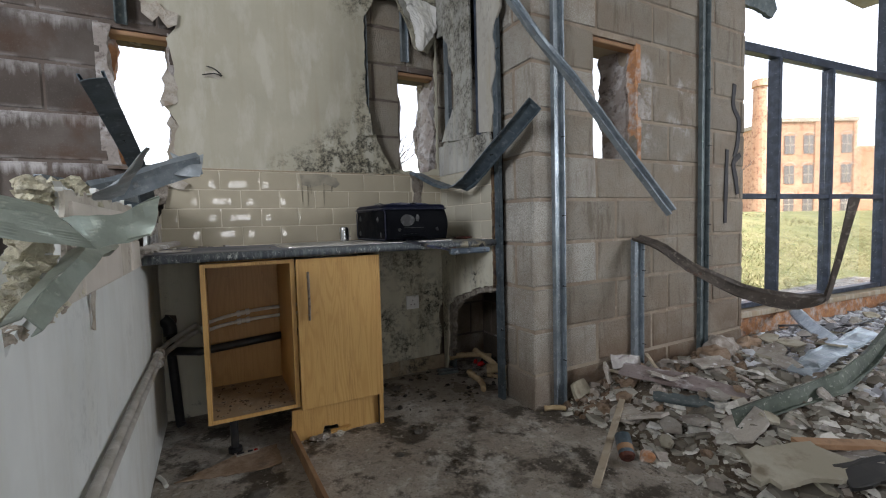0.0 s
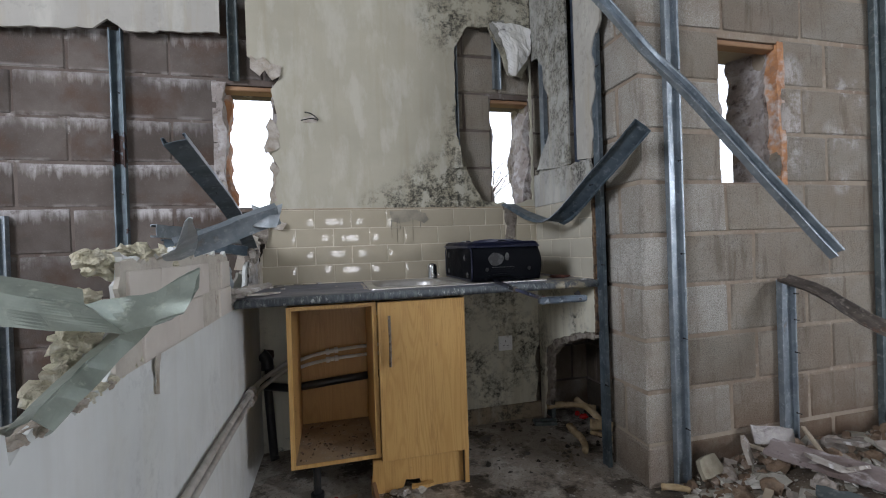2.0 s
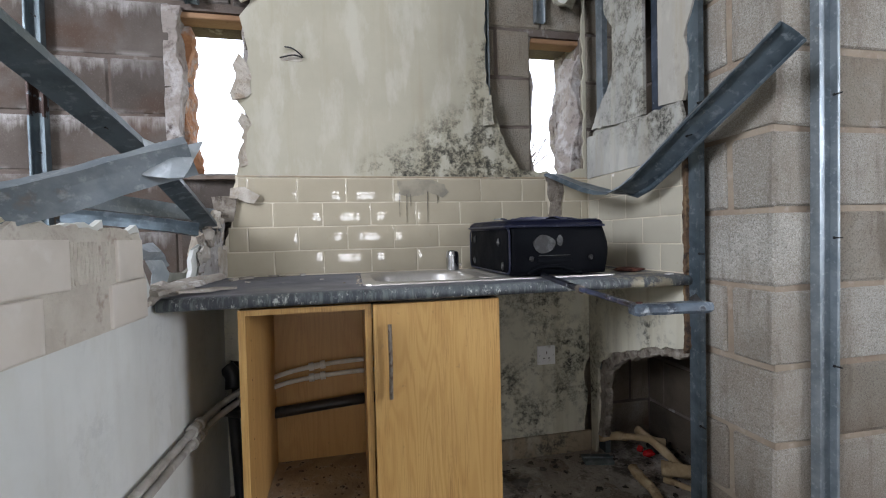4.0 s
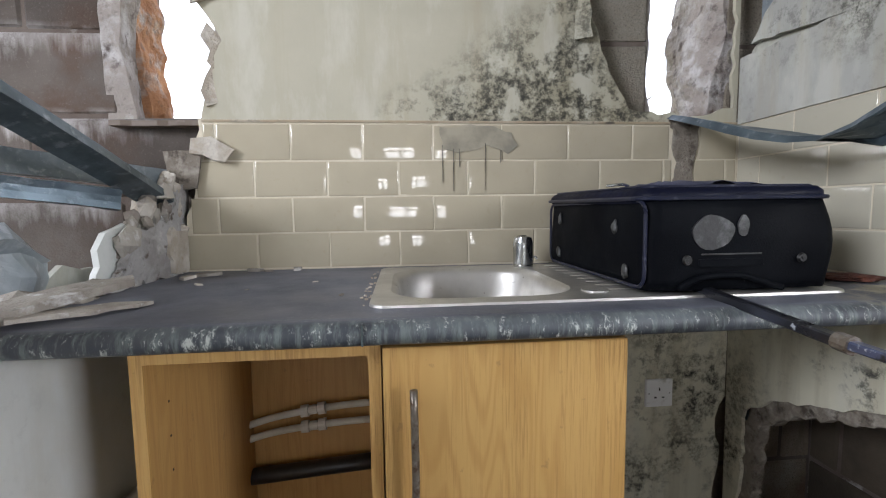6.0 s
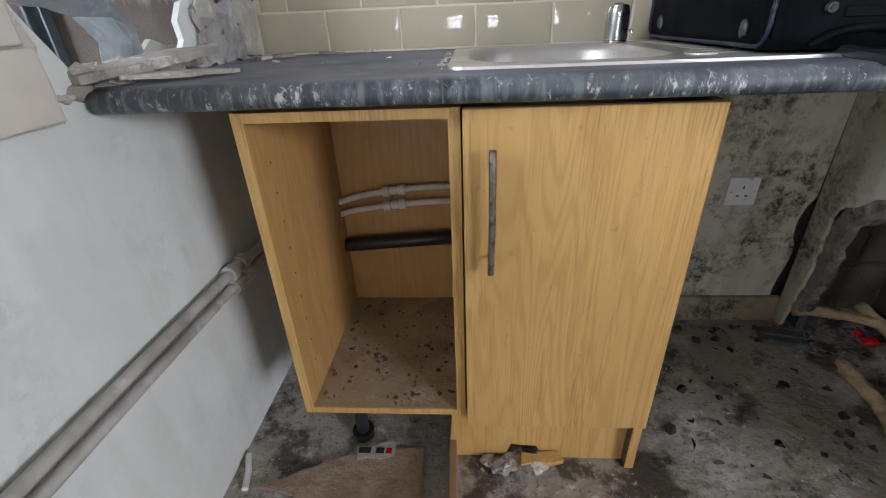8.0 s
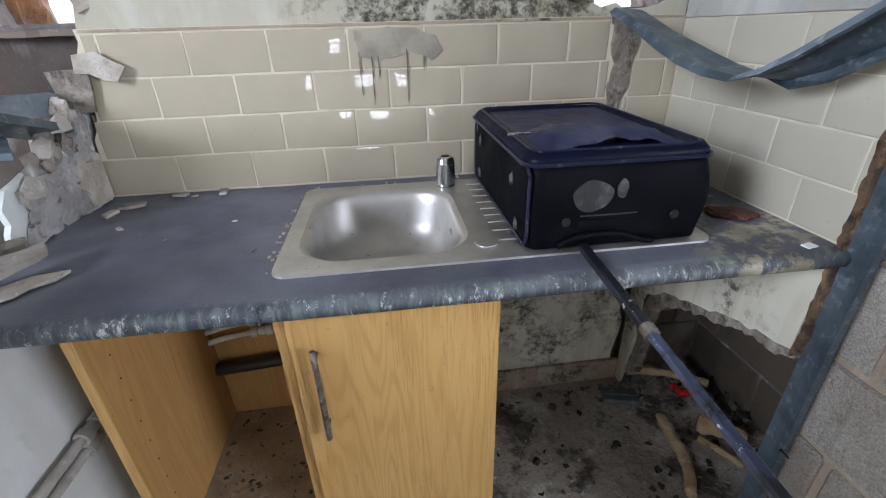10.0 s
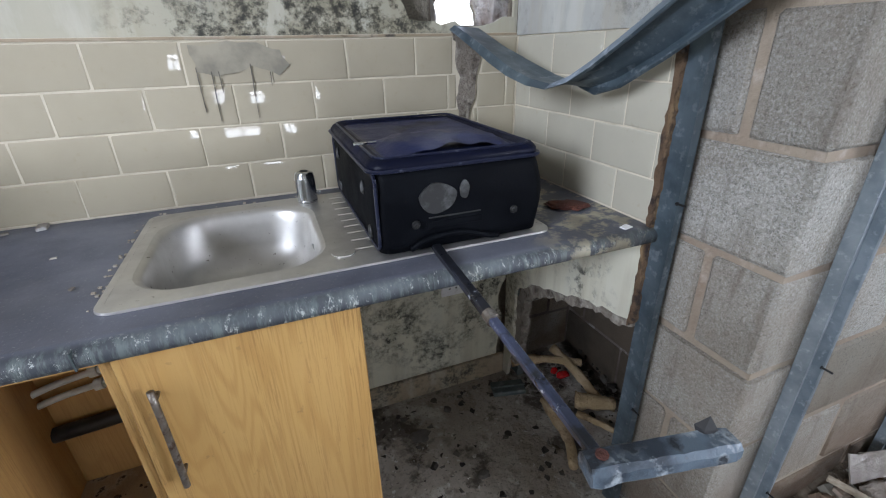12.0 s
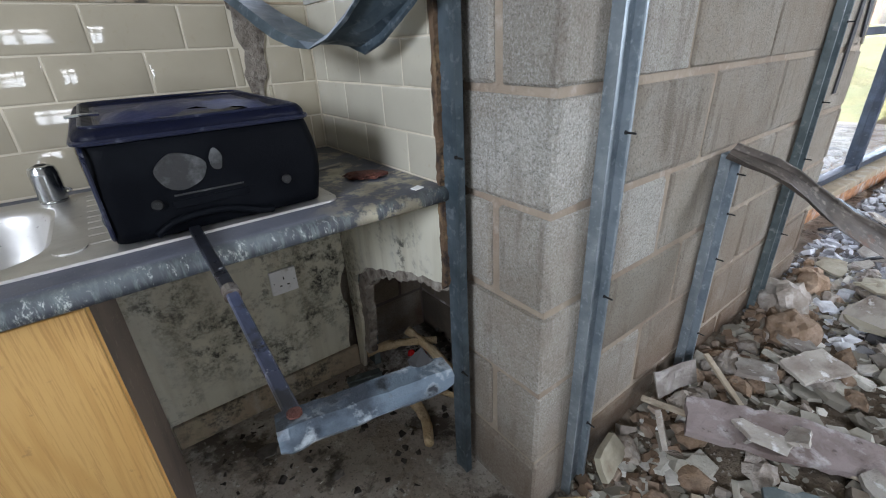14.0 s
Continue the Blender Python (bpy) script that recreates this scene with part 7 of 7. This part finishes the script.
shard("broken_soffit", "dark broken soffit board hanging at the wall end", "soffit board", GALV_DULL, [(-0.5, 0.25), (0.12, 0.25), (0.26, -0.03), (0.20, -0.10), (0.02, -0.06), (-0.5, -0.05)], pose(2.25, -0.74, 2.58, 90, 0, -4), 0.03, 71)

# ---- rubble ----


def mound(x, y):
    """Height of the rubble bed over the floor."""
    a = min(1, max(0, (x - 0.12 - 0.12 * noise.noise(Vector((y * 2.1, 0, 7)))) / 0.5))
    b = min(1, max(0, (y + 5.0) / 1.0))
    near_wall = 0.72 + 0.28 * min(1, max(0, (-0.9 - y) / 0.3))
    bump = 0.045 * noise.noise(Vector((x * 2.3, y * 2.3, 1))) + 0.03 * noise.noise(Vector((x * 6, y * 6, 4)))
    far = 1 - 0.35 * min(1, max(0, (x - 1.6) / 1.6))
    return FL - 0.012 + a * a * (3 - 2 * a) * b * near_wall * far * (0.125 + bump)


def build_rubble():
    r = random.Random(17)
    bm = bmesh.new()
    nx, ny = 110, 90
    grid = [[None] * (ny + 1) for _ in range(nx + 1)]
    for i in range(nx + 1):
        for j in range(ny + 1):
            x, y = -0.1 + 5.0 * (i / nx) ** 1.3, -4.9 + 4.05 * (j / ny)
            grid[i][j] = bm.verts.new((x, y, mound(x, y) + 0.012 * noise.noise(Vector((x * 18, y * 18, 0)))))
    for i in range(nx):
        for j in range(ny):
            bm.faces.new((grid[i][j], grid[i + 1][j], grid[i + 1][j + 1], grid[i][j + 1]))
    tagged(part("rubble_bed", bm, BED), "bed of brown dust and crushed plaster over the floor, darkened for the rubble's gaps", "rubble", kind="stuff")

    def crumbs(name, label, count, material, size, area, flat, seed, upright=0.5):
        q = random.Random(seed)
        verts, faces = [], []
        for _ in range(count):
            x, y = area(q)
            s = size[0] + (size[1] - size[0]) * q.random() ** 2
            n = q.choice((4, 5, 5, 6))
            a0 = q.uniform(0, 6.28)
            rot = Euler((q.gauss(0, upright), q.gauss(0, upright), q.uniform(0, 6.28))).to_matrix()
            t = s * flat * q.uniform(0.5, 1.3)
            c = Vector((x, y, mound(x, y) + s * 0.22 * abs(q.gauss(0.5, 0.6)) + t * 0.4))
            k = len(verts)
            rad = [q.uniform(0.55, 1.0) for _ in range(n)]
            for w in (-t, t):
                sc = 1 if w < 0 else q.uniform(0.75, 0.98)
                for i in range(n):
                    rr = s * sc * rad[i] * q.uniform(0.72, 1.1)
                    verts.append(c + rot @ Vector((rr * math.cos(a0 + 6.283 * i / n), rr * math.sin(a0 + 6.283 * i / n), w * q.uniform(0.55, 1.25))))
            faces.append(tuple(range(k + n - 1, k - 1, -1)))
            faces.append(tuple(range(k + n, k + 2 * n)))
            for i in range(n):
                faces.append((k + i, k + (i + 1) % n, k + n + (i + 1) % n, k + n + i))
        me = bpy.data.meshes.new(name)
        me.from_pydata(verts, [], faces)
        me.materials.append(material)
        tagged(new(name, me), label, "rubble", kind="stuff")

    def near_area(q):
        return 0.15 + 1.9 * q.random(), -0.9 - 2.3 * q.random()

    def far_area(q):
        return 1.3 + 3.6 * q.random() ** 0.9, -0.85 - 3.2 * q.random() ** 1.2

    def foot_area(q):
        return 0.2 + 1.7 * q.random(), -0.89 - 0.18 * q.random()

    def edge_area(q):
        x = -0.35 + 0.75 * q.random()
        return x, -0.85 - 1.6 * q.random()

    crumbs("plaster_rubble", "loose pale plaster and board rubble", 3000, RUBBLE_PALE, (0.012, 0.07), near_area, 0.16, 1, 0.3)
    crumbs("stone_rubble", "loose broken block rubble", 700, RUBBLE_STONE, (0.012, 0.042), near_area, 0.6, 2, 0.9)
    crumbs("pale_shards", "thick scatter of pale plaster shards, tinted by the window's blue light", 6500, RUBBLE_SKYLIT, (0.015, 0.055), far_area, 0.25, 3, 0.45)
    crumbs("wall_foot_rubble", "brown crumbs and stones along the foot of the wall", 420, RUBBLE_BROWN, (0.01, 0.035), foot_area, 0.6, 4, 0.9)
    crumbs("edge_crumbs", "small plaster crumbs at the edge of the rubble", 1300, RUBBLE_TAN, (0.003, 0.017), edge_area, 0.4, 5, 0.4)

    def floor_area(q):
        return -1.55 + 1.55 * q.random(), -0.02 - 1.5 * q.random()

    crumbs("floor_crumbs", "tiny plaster crumbs on the floor", 3000, RUBBLE_PALE, (0.0025, 0.013), floor_area, 0.4, 6, 0.3)

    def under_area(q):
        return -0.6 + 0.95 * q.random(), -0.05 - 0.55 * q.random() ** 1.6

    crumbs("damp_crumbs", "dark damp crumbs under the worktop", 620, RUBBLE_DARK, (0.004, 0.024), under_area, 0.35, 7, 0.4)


def island(name, base, dark, light):
    """Rubble whose pieces differ one from another."""
    m, nt, p = nodes_of(name)
    g = add(nt, "NewGeometry")
    co = coords(nt, False)
    ramp = add(nt, "ValToRGB")
    ramp.color_ramp.elements[0].color = (*dark, 1)
    ramp.color_ramp.elements[1].color = (*light, 1)
    e = ramp.color_ramp.elements.new(0.5)
    e.color = (*base, 1)
    nt.links.new(g.outputs["Random Per Island"], ramp.inputs[0])
    col = blend(nt, times(nt, noise_mask(nt, co, 30, 0.45, 0.7), 0.55), ramp.outputs[0], tuple(c * 0.45 for c in base))
    nt.links.new(col, p.inputs["Base Color"])
    p.inputs["Roughness"].default_value = 0.93
    relief(nt, p, noise_mask(nt, co, 90, 0.2, 0.8, detail=7), 0.7, 0.003)
    return m


RUBBLE_PALE = island("pale_rubble", (0.40, 0.38, 0.32), (0.10, 0.082, 0.06), (0.78, 0.76, 0.71))
RUBBLE_TAN = island("tan_crumbs", (0.34, 0.315, 0.245), (0.13, 0.11, 0.08), (0.60, 0.58, 0.50))
RUBBLE_STONE = island("stone_rubble", (0.28, 0.24, 0.20), (0.14, 0.11, 0.08), (0.42, 0.38, 0.34))
# pale plaster with the window's bluish light put into the colour
RUBBLE_SKYLIT = island("sky_tinted_shards", (0.50, 0.51, 0.54), (0.15, 0.145, 0.15), (0.78, 0.80, 0.84))
RUBBLE_BROWN = island("brown_rubble", (0.22, 0.15, 0.10), (0.12, 0.08, 0.05), (0.36, 0.29, 0.23))
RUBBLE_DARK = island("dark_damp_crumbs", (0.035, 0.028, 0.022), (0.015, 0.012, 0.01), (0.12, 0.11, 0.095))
build_rubble()


BIG = "large board fragments on the rubble"
shard("board_fragment", "long stained plaster slab lying on the rubble", "board fragment", SLAB, [(-0.28, -0.06), (0.26, -0.09), (0.32, 0.02), (0.05, 0.08), (-0.25, 0.075)], pose(0.66, -1.24, 0.185, 4, 6, -52), 0.018, 81, BIG)
shard("board_fragment", "bent flat board piece beside the slab", "board fragment", GYPSUM, [(-0.07, -0.05), (0.06, -0.06), (0.08, 0.05), (-0.06, 0.06)], pose(0.87, -1.08, 0.20, -8, 14, 20), 0.012, 82, BIG)
shard("board_fragment", "flat board piece with dark stains", "board fragment", GYPSUM, [(-0.08, -0.05), (0.09, -0.05), (0.08, 0.06), (-0.08, 0.05)], pose(1.02, -1.19, 0.20, 6, -6, -30), 0.012, 83, BIG)
shard("board_fragment", "large tan board slab on the rubble", "board fragment", GYPSUM_TAN, [(-0.15, -0.08), (0.10, -0.11), (0.19, -0.04), (0.15, 0.07), (-0.10, 0.09)], pose(0.26, -1.87, 0.19, 6, -4, -25), 0.016, 84, BIG, amp=0.018)
shard("board_fragment", "white plaster chip standing on the rubble", "board fragment", GYPSUM, [(-0.025, -0.05), (0.03, -0.045), (0.035, 0.03), (0.0, 0.06), (-0.03, 0.03)], pose(0.42, -1.0, 0.20, 70, 10, 30), 0.014, 85, BIG)
shard("board_fragment", "grey broken block chip at the stud foot", "board fragment", GYPSUM_TAN, [(-0.06, -0.03), (0.07, -0.02), (0.05, 0.05), (-0.05, 0.04)], pose(0.30, -0.93, 0.11, 60, 0, 10), 0.02, 86, BIG)
q = random.Random(29)
SHARDS = []
for i in range(10):
    ob = part("board_fragment", sheet(jag([(a * 0.1, b * 0.1) for a, b in shard_outline(q, q.choice((5, 6, 7)), q.uniform(0.9, 1.6))], 0.005, 0.03, i), [], lambda u, v, w: Vector((u, v, w)), 0.012, 0.004), (GYPSUM, GYPSUM, GYPSUM_TAN)[i % 3])
    tagged(ob, "broken plasterboard fragment lying in the rubble", "board fragment", "board fragments in the rubble")
    ob.location = (0.9 + 0.1 * i, -2.6 - 0.05 * i, 0.2)
    SHARDS.append(ob)
for i in range(150):
    x, y = 0.25 + 3.2 * q.random() ** 1.3, -0.98 - 2.4 * q.random()
    if x < 0.5 and y > -1.1:
        continue
    s = q.uniform(0.35, 1.15)
    copy_thing(SHARDS[i % 10], pose(x, y, mound(x, y) + 0.028 + 0.03 * q.random(), q.gauss(0, 16), q.gauss(0, 16), q.uniform(0, 360)) @ Matrix.Diagonal((s, s, 1, 1)))
ROCKS = []
for i in range(6):
    ob = part("block_lump", blob(i + 5, 0.05, 0.6, (1.2, 0.95, 0.75), 2), (STONE, STONE_BROWN)[i % 2])
    tagged(ob, "lump of broken concrete block in the rubble", "rubble lump", "block lumps in the rubble")
    ob.location = (1.1 + 0.15 * i, -2.3, 0.18)
    ROCKS.append(ob)
for i in range(110):
    x = 0.3 + 2.0 * q.random() ** 1.2
    y = -0.92 - 0.36 * q.random() ** 1.6 if i % 3 else -0.95 - 1.6 * q.random()
    s = q.uniform(0.28, 0.8)
    copy_thing(ROCKS[i % 6], pose(x, y, mound(x, y) + 0.02, q.uniform(0, 60), q.uniform(0, 60), q.uniform(0, 360)) @ Matrix.Scale(s, 4))
for x, y, s, mtl, lb in ((1.50, -0.97, 0.095, STONE, "large grey lump of block against the wall foot"), (1.26, -1.06, 0.085, STONE_BROWN, "large brown lump of block at the wall foot"), (0.92, -0.99, 0.05, STONE, "grey lump of block by the snapped stud"), (1.75, -1.0, 0.07, STONE_BROWN, "brown lump of block near the wall end"), (0.62, -0.98, 0.045, STONE, "pale lump of block by the wall")):
    bm = blob(int(s * 1000), s, 0.4, (1.25, 0.9, 0.8), 3)
    ob = tagged(part("block_lump", bm, mtl), lb, "rubble lump")
    ob.location = (x, y, mound(x, y) + s * 0.45)


def batten(name, label, a, b, w, t, material, roll=0.0):
    a, b = Vector(a), Vector(b)
    d = b - a
    bm = boxes((-w / 2, w / 2, -t / 2, t / 2, 0, d.length), bevel=0.0015)
    for v in bm.verts:
        v.co.x += 0.004 * math.sin(v.co.z * 9)
    ob = tagged(part(name, bm, material), label, "timber batten")
    ob.matrix_world = Matrix.Translation(a) @ d.to_track_quat("Z", "Y").to_matrix().to_4x4() @ Matrix.Rotation(roll, 4, "Z")
    return ob


batten("batten", "thin pale batten lying across the rubble", (0.52, -0.895, 0.175), (0.72, -1.52, 0.175), 0.018, 0.012, STICK)
batten("batten", "short pale stick leaning in the rubble", (0.37, -1.14, 0.12), (-0.20, -1.50, 0.06), 0.028, 0.012, STICK)
batten("batten", "thin stick beside the snapped stud", (0.80, -0.95, 0.23), (0.72, -1.10, 0.16), 0.018, 0.01, STICK)
batten("batten", "reddish plank end in the rubble", (0.44, -1.82, 0.19), (0.72, -2.02, 0.19), 0.05, 0.02, TIMBER)
batten("plinth_board", "loose oak plinth board lying on the floor", (-1.075, -0.50, FL + 0.012), (-1.05, -1.35, FL + 0.012), 0.085, 0.016, TIMBER, radians(90))
bent_channel("floor_channel", "dull green channel lying across the rubble", [(0.50, -1.58, 0.17), (0.8, -1.64, 0.21), (1.14, -1.70, 0.235), (1.5, -1.68, 0.29), (1.9, -1.64, 0.36)], [(0, 0.3, 1)] * 5, 0.07, 0.03, GREEN_STEEL, [0.4, 0.2, 1.2, 0.2, 0.2], 0.002, steps=1)
bent_channel("floor_channel", "pale crumpled metal strip lying on the rubble", [(1.3, -1.48, 0.17), (1.6, -1.45, 0.20), (2.0, -1.42, 0.2), (2.45, -1.39, 0.22)], [(0, 1, 0.2)] * 4, 0.09, 0.02, GALV, [1.0, 1.2, 0.9, 1.1], 0.01)
bent_channel("floor_channel", "pale metal strip near the window", [(2.1, -1.32, 0.19), (2.5, -1.02, 0.2), (2.85, -0.78, 0.22)], [(1, 0.5, 0.2)] * 3, 0.07, 0.02, GALV, [0.5, 1.0, 0.6], 0.008)
shard("plastic_sheet", "crumpled blackish plastic in the rubble", "plastic sheet", BLACK_PIPE, [(-0.14, -0.04), (0.15, -0.05), (0.16, 0.03), (-0.10, 0.05)], pose(0.42, -2.04, 0.20, 10, -6, -20), 0.012, 91)
shard("plastic_sheet", "clear dirty plastic film by the snapped stud", "plastic sheet", PLASTIC_FILM, [(-0.09, -0.03), (0.10, -0.04), (0.12, 0.03), (-0.08, 0.05)], pose(0.64, -0.93, 0.20, 62, 4, -8), 0.004, 92)
shard("plastic_sheet", "dark wet slab fragment in the rubble", "board fragment", GALV_DULL, [(-0.12, -0.03), (0.12, -0.04), (0.12, 0.03), (-0.12, 0.03)], pose(0.52, -1.35, 0.16, 14, 0, -50), 0.012, 93)
can = thing("drink_can", "crushed rusty drinks can in the rubble", "drinks can")
bm = bmesh.new()
cyl(bm, (0.052, -1.425, 0.066), (0.098, -1.365, 0.108), 0.031, n=20)
part("body", bm, GALV_BLUE, can, smooth=False)
bm = bmesh.new()
cyl(bm, (0.0455, -1.4335, 0.060), (0.052, -1.425, 0.066), 0.025, 0.031, n=20)
part("base", bm, RUST_LUMP, can)
bm = bmesh.new()
cyl(bm, (0.060, -1.415, 0.073), (0.072, -1.399, 0.084), 0.0316, n=20)
part("band", bm, TIMBER, can, "rust-coloured band on the can")
ob = tagged(part("block_lump", blob(44, 0.03, 0.4, (1, 1, 0.8), 2), BRICK), "small orange brick lump beside the can", "rubble lump")
ob.location = (0.10, -1.48, 0.075)

for lb, pts in (("black cable lying over the rubble by the window", [(2.05, -1.0), (2.3, -1.12), (2.45, -1.22), (2.75, -1.2), (3.05, -1.05)]), ("thin black cable across the rubble", [(2.55, -0.82), (2.8, -0.95), (3.05, -1.1), (3.4, -1.12)])):
    bm = bmesh.new()
    tube(bm, smooth_path([(x, y, mound(x, y) + 0.035) for x, y in pts], 6), 0.009, n=8)
    tagged(part("cable", bm, BLACK_PIPE, smooth=True), lb, "cable", "cables in the rubble")

# ---- under the worktop and round the cabinet ----


def lag(label, pts, r, taper=0.8):
    bm = bmesh.new()
    tube(bm, smooth_path(pts, 6), r, n=12, taper=taper, rough=0.35)
    return tagged(part("pipe_lagging", bm, LAGGING, smooth=True), label, "pipe lagging", "fallen pipe lagging")


lag("tan foam pipe lagging lying on the floor", [(0.05, -0.24, 0.05), (0.035, -0.33, 0.052), (0.02, -0.43, 0.05), (-0.03, -0.52, 0.05)], 0.021, 0.75)
lag("tan foam pipe lagging across the broken cavity", [(0.01, -0.05, 0.105), (0.10, -0.08, 0.115), (0.20, -0.13, 0.11), (0.27, -0.16, 0.10)], 0.018)
lag("short tan lagging leaning in the cavity", [(0.20, -0.06, 0.125), (0.22, -0.18, 0.10), (0.23, -0.32, 0.06)], 0.02)
lag("torn tan lagging at the foot of the stud", [(0.14, -0.30, 0.075), (0.20, -0.34, 0.075), (0.26, -0.37, 0.07)], 0.03)
lag("thin tan lagging scrap in the cavity", [(0.12, -0.34, 0.05), (0.16, -0.40, 0.05), (0.19, -0.46, 0.05)], 0.012)
lag("tan lagging scrap at the foot of the pier", [(0.10, -0.885, 0.045), (0.15, -0.92, 0.05), (0.19, -0.945, 0.045)], 0.014)
ob = tagged(part("red_wrapper", blob(9, 0.024, 0.4, (1.2, 0.8, 0.7), 2), RED_PLASTIC), "shiny red plastic scrap in the cavity", "plastic scrap")
ob.location = (0.195, -0.15, 0.055)
ob = tagged(part("red_wrapper", blob(19, 0.014, 0.4, (1, 0.8, 1), 2), RED_PLASTIC), "small shiny red plastic scrap in the cavity", "plastic scrap")
ob.location = (0.165, -0.13, 0.07)
box_t = thing("metal_tray", "flattened grey metal box on the damp floor", "metal box")
bm = boxes((-0.065, 0.065, -0.035, 0.035, 0, 0.02), bevel=0.004)
part("shell", bm, GALV_DULL, box_t)
bm = boxes((-0.068, 0.068, -0.006, 0.0, 0.02, 0.027))
part("rib", bm, GALV_DULL, box_t)
box_t.location, box_t.rotation_euler = (-0.04, -0.115, FL), (0, 0, radians(-14))
ob = tagged(part("rust_flake", blob(31, 0.042, 0.4, (1.1, 0.75, 0.2), 3), RUST_LUMP), "dark red rusty flake on the worktop", "rust flake")
ob.location, ob.rotation_euler = (-0.09, -0.43, Z + 0.008), (0, 0, radians(-45))
shard("paper_bit", "small white chip on the worktop corner", "paper chip", SOCKET, [(-0.012, -0.008), (0.012, -0.009), (0.011, 0.009), (-0.012, 0.008)], pose(-0.055, -0.595, Z + 0.001, 0, 0, 12), 0.002, 95, amp=0.0015)
shard("paper_bit", "pale plaster streak on the worktop", "paper chip", GYPSUM, [(-0.04, -0.006), (0.04, -0.005), (0.04, 0.006), (-0.035, 0.007)], pose(-0.115, -0.27, Z + 0.001, 0, 0, 8), 0.003, 96, amp=0.002)
shard("litter_sheet", "muddy printed card lying under the cabinet", "card litter", STONE_BROWN, [(-0.20, -0.02), (0.10, -0.10), (0.18, -0.09), (0.19, 0.08), (0.02, 0.07)], pose(-1.33, -0.63, FL + 0.006, 0, 0, 2), 0.004, 97)
label_ob = shard("litter_label", "torn printed label with red marks", "label litter", PAPER, [(-0.045, -0.02), (0.045, -0.018), (0.05, 0.02), (-0.05, 0.018)], pose(-1.265, -0.56, FL + 0.013, 0, 0, 6), 0.002, 98)
for i, (x, w, mt) in enumerate(((-1.293, 0.03, GRAFFITI), (-1.255, 0.02, GRAFFITI), (-1.233, 0.014, RED_PLASTIC))):
    part("print_bar", boxes((x - w / 2, x + w / 2, -0.568, -0.552, FL + 0.0155, FL + 0.0165)), mt, label_ob)
bm = bmesh.new()
tube(bm, [Vector((-1.585, -0.575, FL + 0.009)), Vector((-1.565, -0.62, FL + 0.009)), Vector((-1.553, -0.665, FL + 0.009))], 0.0075, n=12)
tagged(part("pipe_offcut", bm, WHITE_PIPE), "short white plastic pipe offcut on the floor", "pipe offcut")
lumps("plaster_clump", "wet white plaster clump in front of the plinth", "plaster clump", GYPSUM, [(-0.99 + 0.03 * i, -0.575 - 0.012 * (i % 2), FL + 0.008) for i in range(5)], 0.022, 120, (1, 1, 0.5))
shard("wood_chip", "orange splintered plinth chip on the floor", "wood chip", OAK, [(-0.05, -0.014), (0.05, -0.01), (0.045, 0.012), (-0.045, 0.016)], pose(-0.865, -0.575, FL + 0.012, 4, 0, 4), 0.014, 104)
for i, (x, y, s) in enumerate(((-0.44, -0.20, 0.03), (-0.30, -0.42, 0.018), (-0.55, -0.75, 0.02), (-1.45, -0.85, 0.03), (-1.25, -0.9, 0.035), (-0.7, -0.9, 0.018))):
    ob = tagged(part("dirt_clod", blob(60 + i, s, 0.5, (1.2, 1, 0.35), 2), RUBBLE_DARK), "dark clod of damp dirt on the floor", "dirt clod", "dirt clods")
    ob.location = (x, y, FL + s * 0.2)

make_blocks()
set_tiles()
